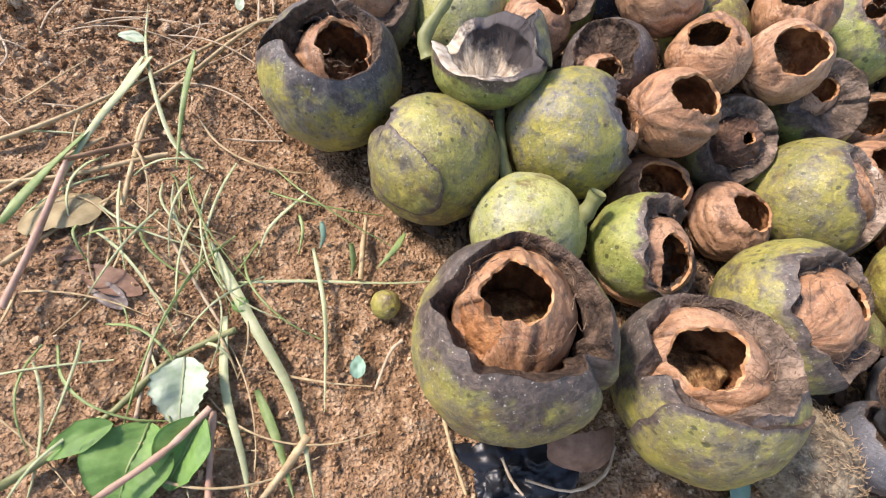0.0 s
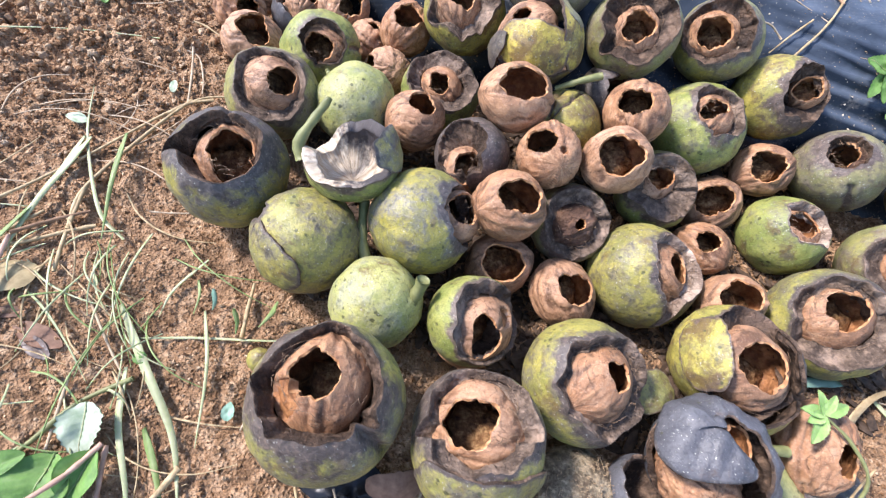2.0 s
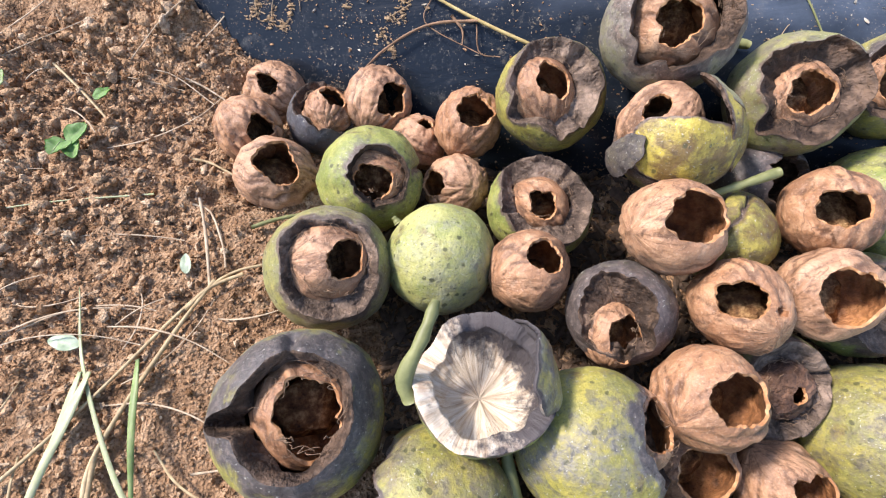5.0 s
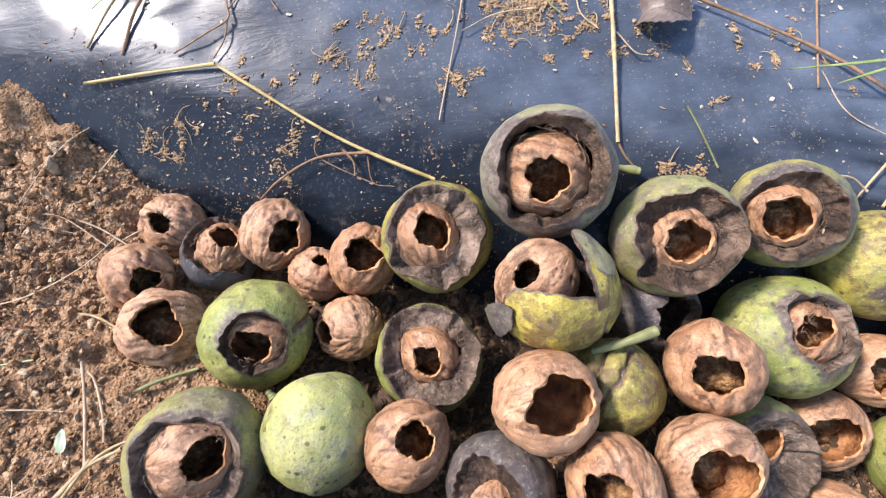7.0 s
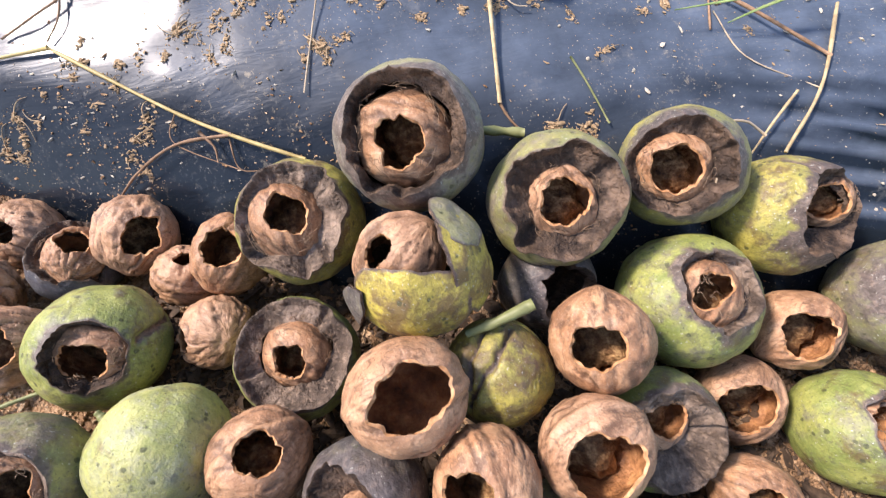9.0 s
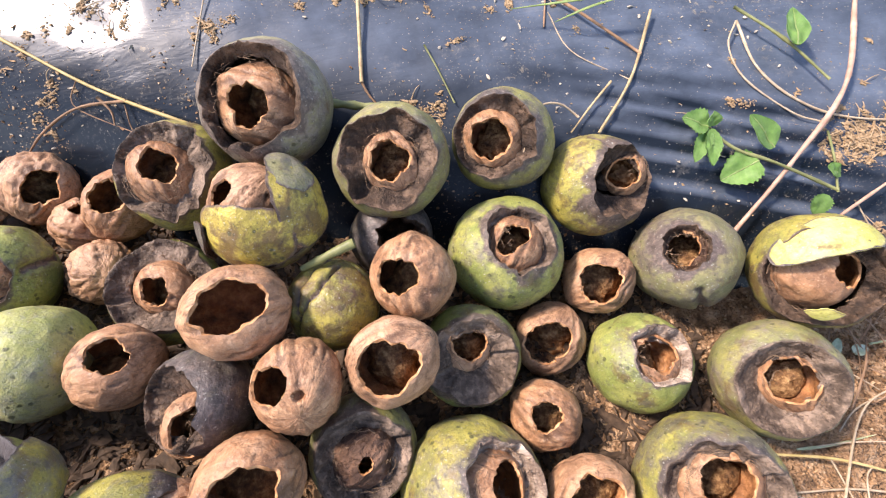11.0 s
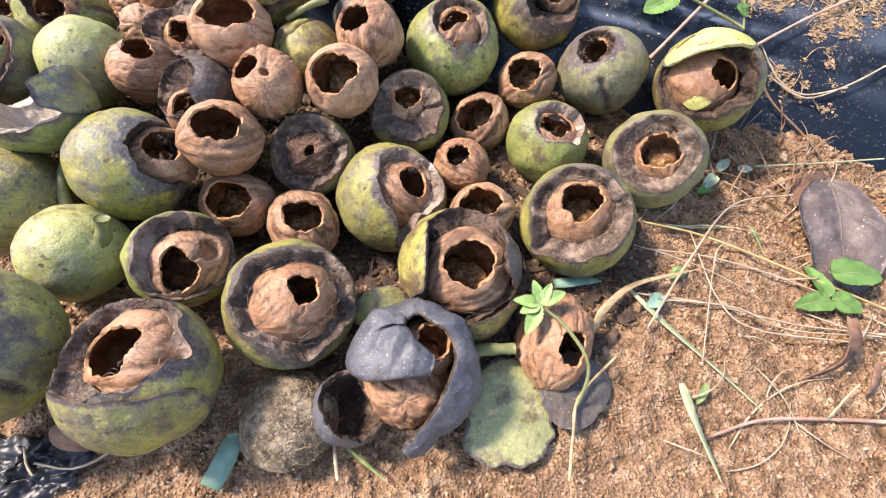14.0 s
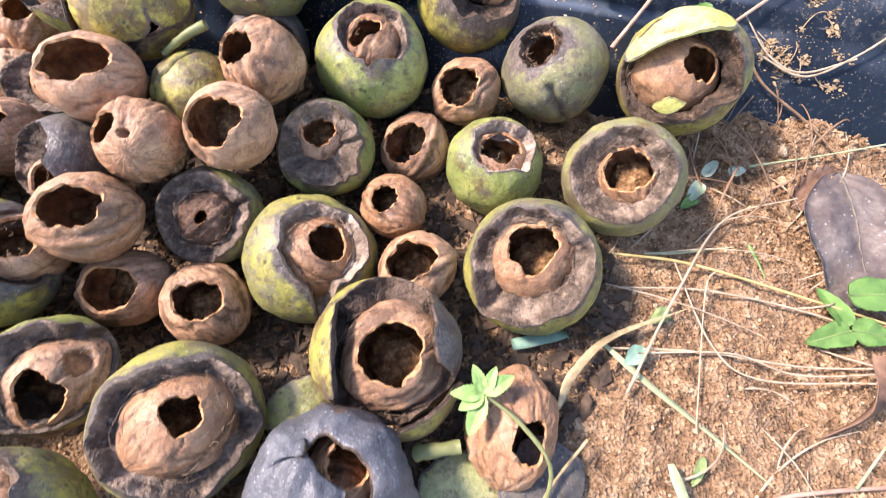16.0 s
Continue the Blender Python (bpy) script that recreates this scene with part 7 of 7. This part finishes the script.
stalk([(0.3567, 0.2576, 0.0580), (0.3673, 0.2422, 0.0546), (0.3875, 0.2300, 0.0528), (0.4174, 0.2111, 0.0476)], 0.00076, 0.00094, STEM, "green weed stem with toothed leaves", "weed_stem", "stem", "weed stems", 0.3, 90)
stalk([(0.4789, 0.1737, 0.0363), (0.4556, 0.1748, 0.0296), (0.4405, 0.1852, 0.0325), (0.4297, 0.2058, 0.0426)], 0.00051, 0.00042, ROOT, "thin pale root on the film", "rootlet", "root", "rootlets", 0, 91)
stalk([(0.4994, 0.1814, 0.0461), (0.4790, 0.1748, 0.0371), (0.4562, 0.1731, 0.0285), (0.4352, 0.1874, 0.0325)], 0.00051, 0.00051, ROOT, "thin pale root on the film", "rootlet", "root", "rootlets", 0, 92)
stalk([(0.4173, 0.2103, 0.0471), (0.4181, 0.2257, 0.0556), (0.4178, 0.2392, 0.0618)], 0.00068, 0.00059, STEM, "green weed shoot on the soil", "weed_stem", "stem", "weed stems", 0, 93)

# ---- leaves ----
loose_leaf((-0.1554, 0.3039, -0.0019), (-0.1453, 0.3117, 0.0022), 0.0110, LEAF, "round green seedling leaf on the soil", round_=True)
loose_leaf((-0.1563, 0.3052, -0.0019), (-0.1610, 0.2952, 0.0000), 0.0120, LEAF, "round green seedling leaf on the soil", round_=True)
loose_leaf((-0.1538, 0.3040, -0.0019), (-0.1499, 0.2934, -0.0019), 0.0090, LEAF, "round green seedling leaf on the soil", round_=True)
loose_leaf((-0.1274, 0.1956, -0.0060), (-0.1420, 0.1997, -0.0060), 0.0070, PALE_LEAF, "small pale green leaf lying on the soil")
loose_leaf((-0.0883, 0.2258, -0.0059), (-0.0903, 0.2367, -0.0059), 0.0050, PALE_LEAF, "tiny green leaf on the soil")
loose_leaf((-0.1508, 0.3360, -0.0052), (-0.1438, 0.3446, -0.0043), 0.0070, LEAF, "small green seedling leaf")
loose_leaf((-0.1988, 0.3417, 0.0001), (-0.1975, 0.3533, 0.0023), 0.0080, BLADE, "green grass leaf at the back")
loose_leaf((-0.2367, 0.3529, -0.0060), (-0.2506, 0.3601, -0.0060), 0.0100, LEAF, "small green leaf among the clods")
loose_leaf((-0.0673, 0.0391, 0.0010), (-0.0651, 0.0160, -0.0020), 0.0180, PALE_LEAF, "whitish mildewed leaf lying on the soil", curl=0.4, fold=0.35, lobes=0.12)
loose_leaf((-0.0570, 0.0200, 0.0010), (-0.0655, -0.0019, -0.0050), 0.0170, LEAF, "fresh green leaf edge on the soil", fold=0.5)
loose_leaf((-0.0750, 0.0185, -0.0029), (-0.0793, -0.0080, -0.0055), 0.0290, LEAF, "broad green leaf lying on the soil", fold=0.2)
loose_leaf((-0.0842, 0.0174, 0.0001), (-0.1037, 0.0073, -0.0039), 0.0095, LEAF, "bright green leaf on the creeping stem", fold=0.4)
loose_leaf((-0.0094, 0.0347, -0.0057), (-0.0098, 0.0434, -0.0057), 0.0060, TEAL, "small bluish-green leaf on the soil")
loose_leaf((-0.0520, 0.0597, -0.0059), (-0.0590, 0.0616, -0.0059), 0.0060, LEAF, "tiny dark green leaf on a grass node")
loose_leaf((-0.0916, 0.0637, -0.0069), (-0.1185, 0.0736, -0.0070), 0.0100, RUST_LEAF, "brown dry leaf scrap on the soil")
loose_leaf((-0.0949, 0.0579, -0.0069), (-0.1131, 0.0693, -0.0069), 0.0080, DEAD_LEAF, "greyish dry leaf scrap")
loose_leaf((-0.1123, 0.0788, -0.0069), (-0.1317, 0.0775, -0.0070), 0.0060, RUST_LEAF, "thin brown leaf scrap in the grass")
loose_leaf((0.4668, 0.1264, 0.0132), (0.4477, 0.0481, 0.0019), 0.0545, DEAD_LEAF, "large grey-brown dead leaf with veins", curl=0.35, fold=0.16, veins=0.014)
loose_leaf((0.4408, 0.1151, 0.0028), (0.4782, 0.1265, 0.0104), 0.0200, RUST_LEAF, "crumpled brown dead leaf", curl=0.5, lobes=0.2)
loose_leaf((0.4346, 0.0505, 0.0038), (0.4129, 0.0488, 0.0037), 0.0120, LEAF, "lobed green leaf on the soil", round_=True, lobes=0.06)
loose_leaf((0.4346, 0.0505, 0.0038), (0.4511, 0.0447, 0.0039), 0.0130, LEAF, "lobed green leaf on the soil", round_=True, lobes=0.06)
loose_leaf((0.4338, 0.0521, 0.0038), (0.4302, 0.0717, 0.0038), 0.0100, LEAF, "lobed green leaf on the soil", round_=True)
loose_leaf((0.4358, 0.0648, 0.0098), (0.4664, 0.0605, 0.0099), 0.0160, LEAF, "bright green leaf lying on a dead leaf", round_=True, lobes=0.06)
loose_leaf((0.3983, 0.1341, 0.0040), (0.3889, 0.1259, 0.0017), 0.0070, PALE_LEAF, "small bluish-green seedling leaf", round_=True)
loose_leaf((0.4010, 0.1379, 0.0042), (0.4114, 0.1451, 0.0053), 0.0060, PALE_LEAF, "small bluish-green seedling leaf", round_=True)
loose_leaf((0.4140, 0.1370, 0.0049), (0.4231, 0.1373, 0.0056), 0.0060, PALE_LEAF, "small bluish-green seedling leaf", round_=True)
loose_leaf((0.3944, 0.1276, 0.0018), (0.3848, 0.1236, 0.0006), 0.0060, LEAF, "small green seedling leaf", round_=True)
loose_leaf((0.3582, 0.0731, 0.0024), (0.3474, 0.0690, 0.0023), 0.0070, BLADE, "small green weed leaf")
loose_leaf((0.3411, 0.0584, 0.0022), (0.3305, 0.0531, 0.0020), 0.0080, TEAL, "small bluish weed leaf")
loose_leaf((0.3501, 0.0130, 0.0013), (0.3413, 0.0036, 0.0012), 0.0040, BLADE, "tiny green weed leaf")
loose_leaf((0.3568, 0.2548, 0.0586), (0.3437, 0.2615, 0.0611), 0.0150, LEAF, "toothed green weed leaf over the film", lobes=0.14)
loose_leaf((0.3567, 0.2540, 0.0582), (0.3475, 0.2408, 0.0490), 0.0090, LEAF, "toothed green weed leaf over the film", lobes=0.14)
loose_leaf((0.3582, 0.2536, 0.0584), (0.3553, 0.2361, 0.0503), 0.0090, LEAF, "green weed leaf over the film", lobes=0.14)
loose_leaf((0.3584, 0.2544, 0.0588), (0.3576, 0.2577, 0.0662), 0.0080, LEAF, "green weed leaf over the film", lobes=0.14)
loose_leaf((0.3858, 0.2366, 0.0579), (0.3734, 0.2512, 0.0684), 0.0150, LEAF, "bright green pointed weed leaf")
loose_leaf((0.3785, 0.2333, 0.0525), (0.3603, 0.2305, 0.0443), 0.0180, LEAF, "toothed round green weed leaf", round_=True, lobes=0.14)
loose_leaf((0.4097, 0.2102, 0.0471), (0.4043, 0.2034, 0.0392), 0.0100, LEAF, "small green weed leaf", lobes=0.2)
loose_leaf((0.4131, 0.2831, 0.0804), (0.4211, 0.3058, 0.0866), 0.0130, LEAF, "narrow green leaf over the film")
loose_leaf((0.4131, 0.2228, 0.0550), (0.4198, 0.2167, 0.0513), 0.0080, LEAF, "small green weed leaf")
loose_leaf((0.4221, 0.1933, 0.0396), (0.4285, 0.1887, 0.0362), 0.0060, PALE_LEAF, "small pale weed leaf")
loose_leaf((0.2329, 0.3754, 0.0838), (0.2072, 0.3916, 0.0759), 0.0340, DEAD_LEAF, "curled grey-brown dry leaf on the film", curl=1.3, fold=0.5, lobes=0.1)
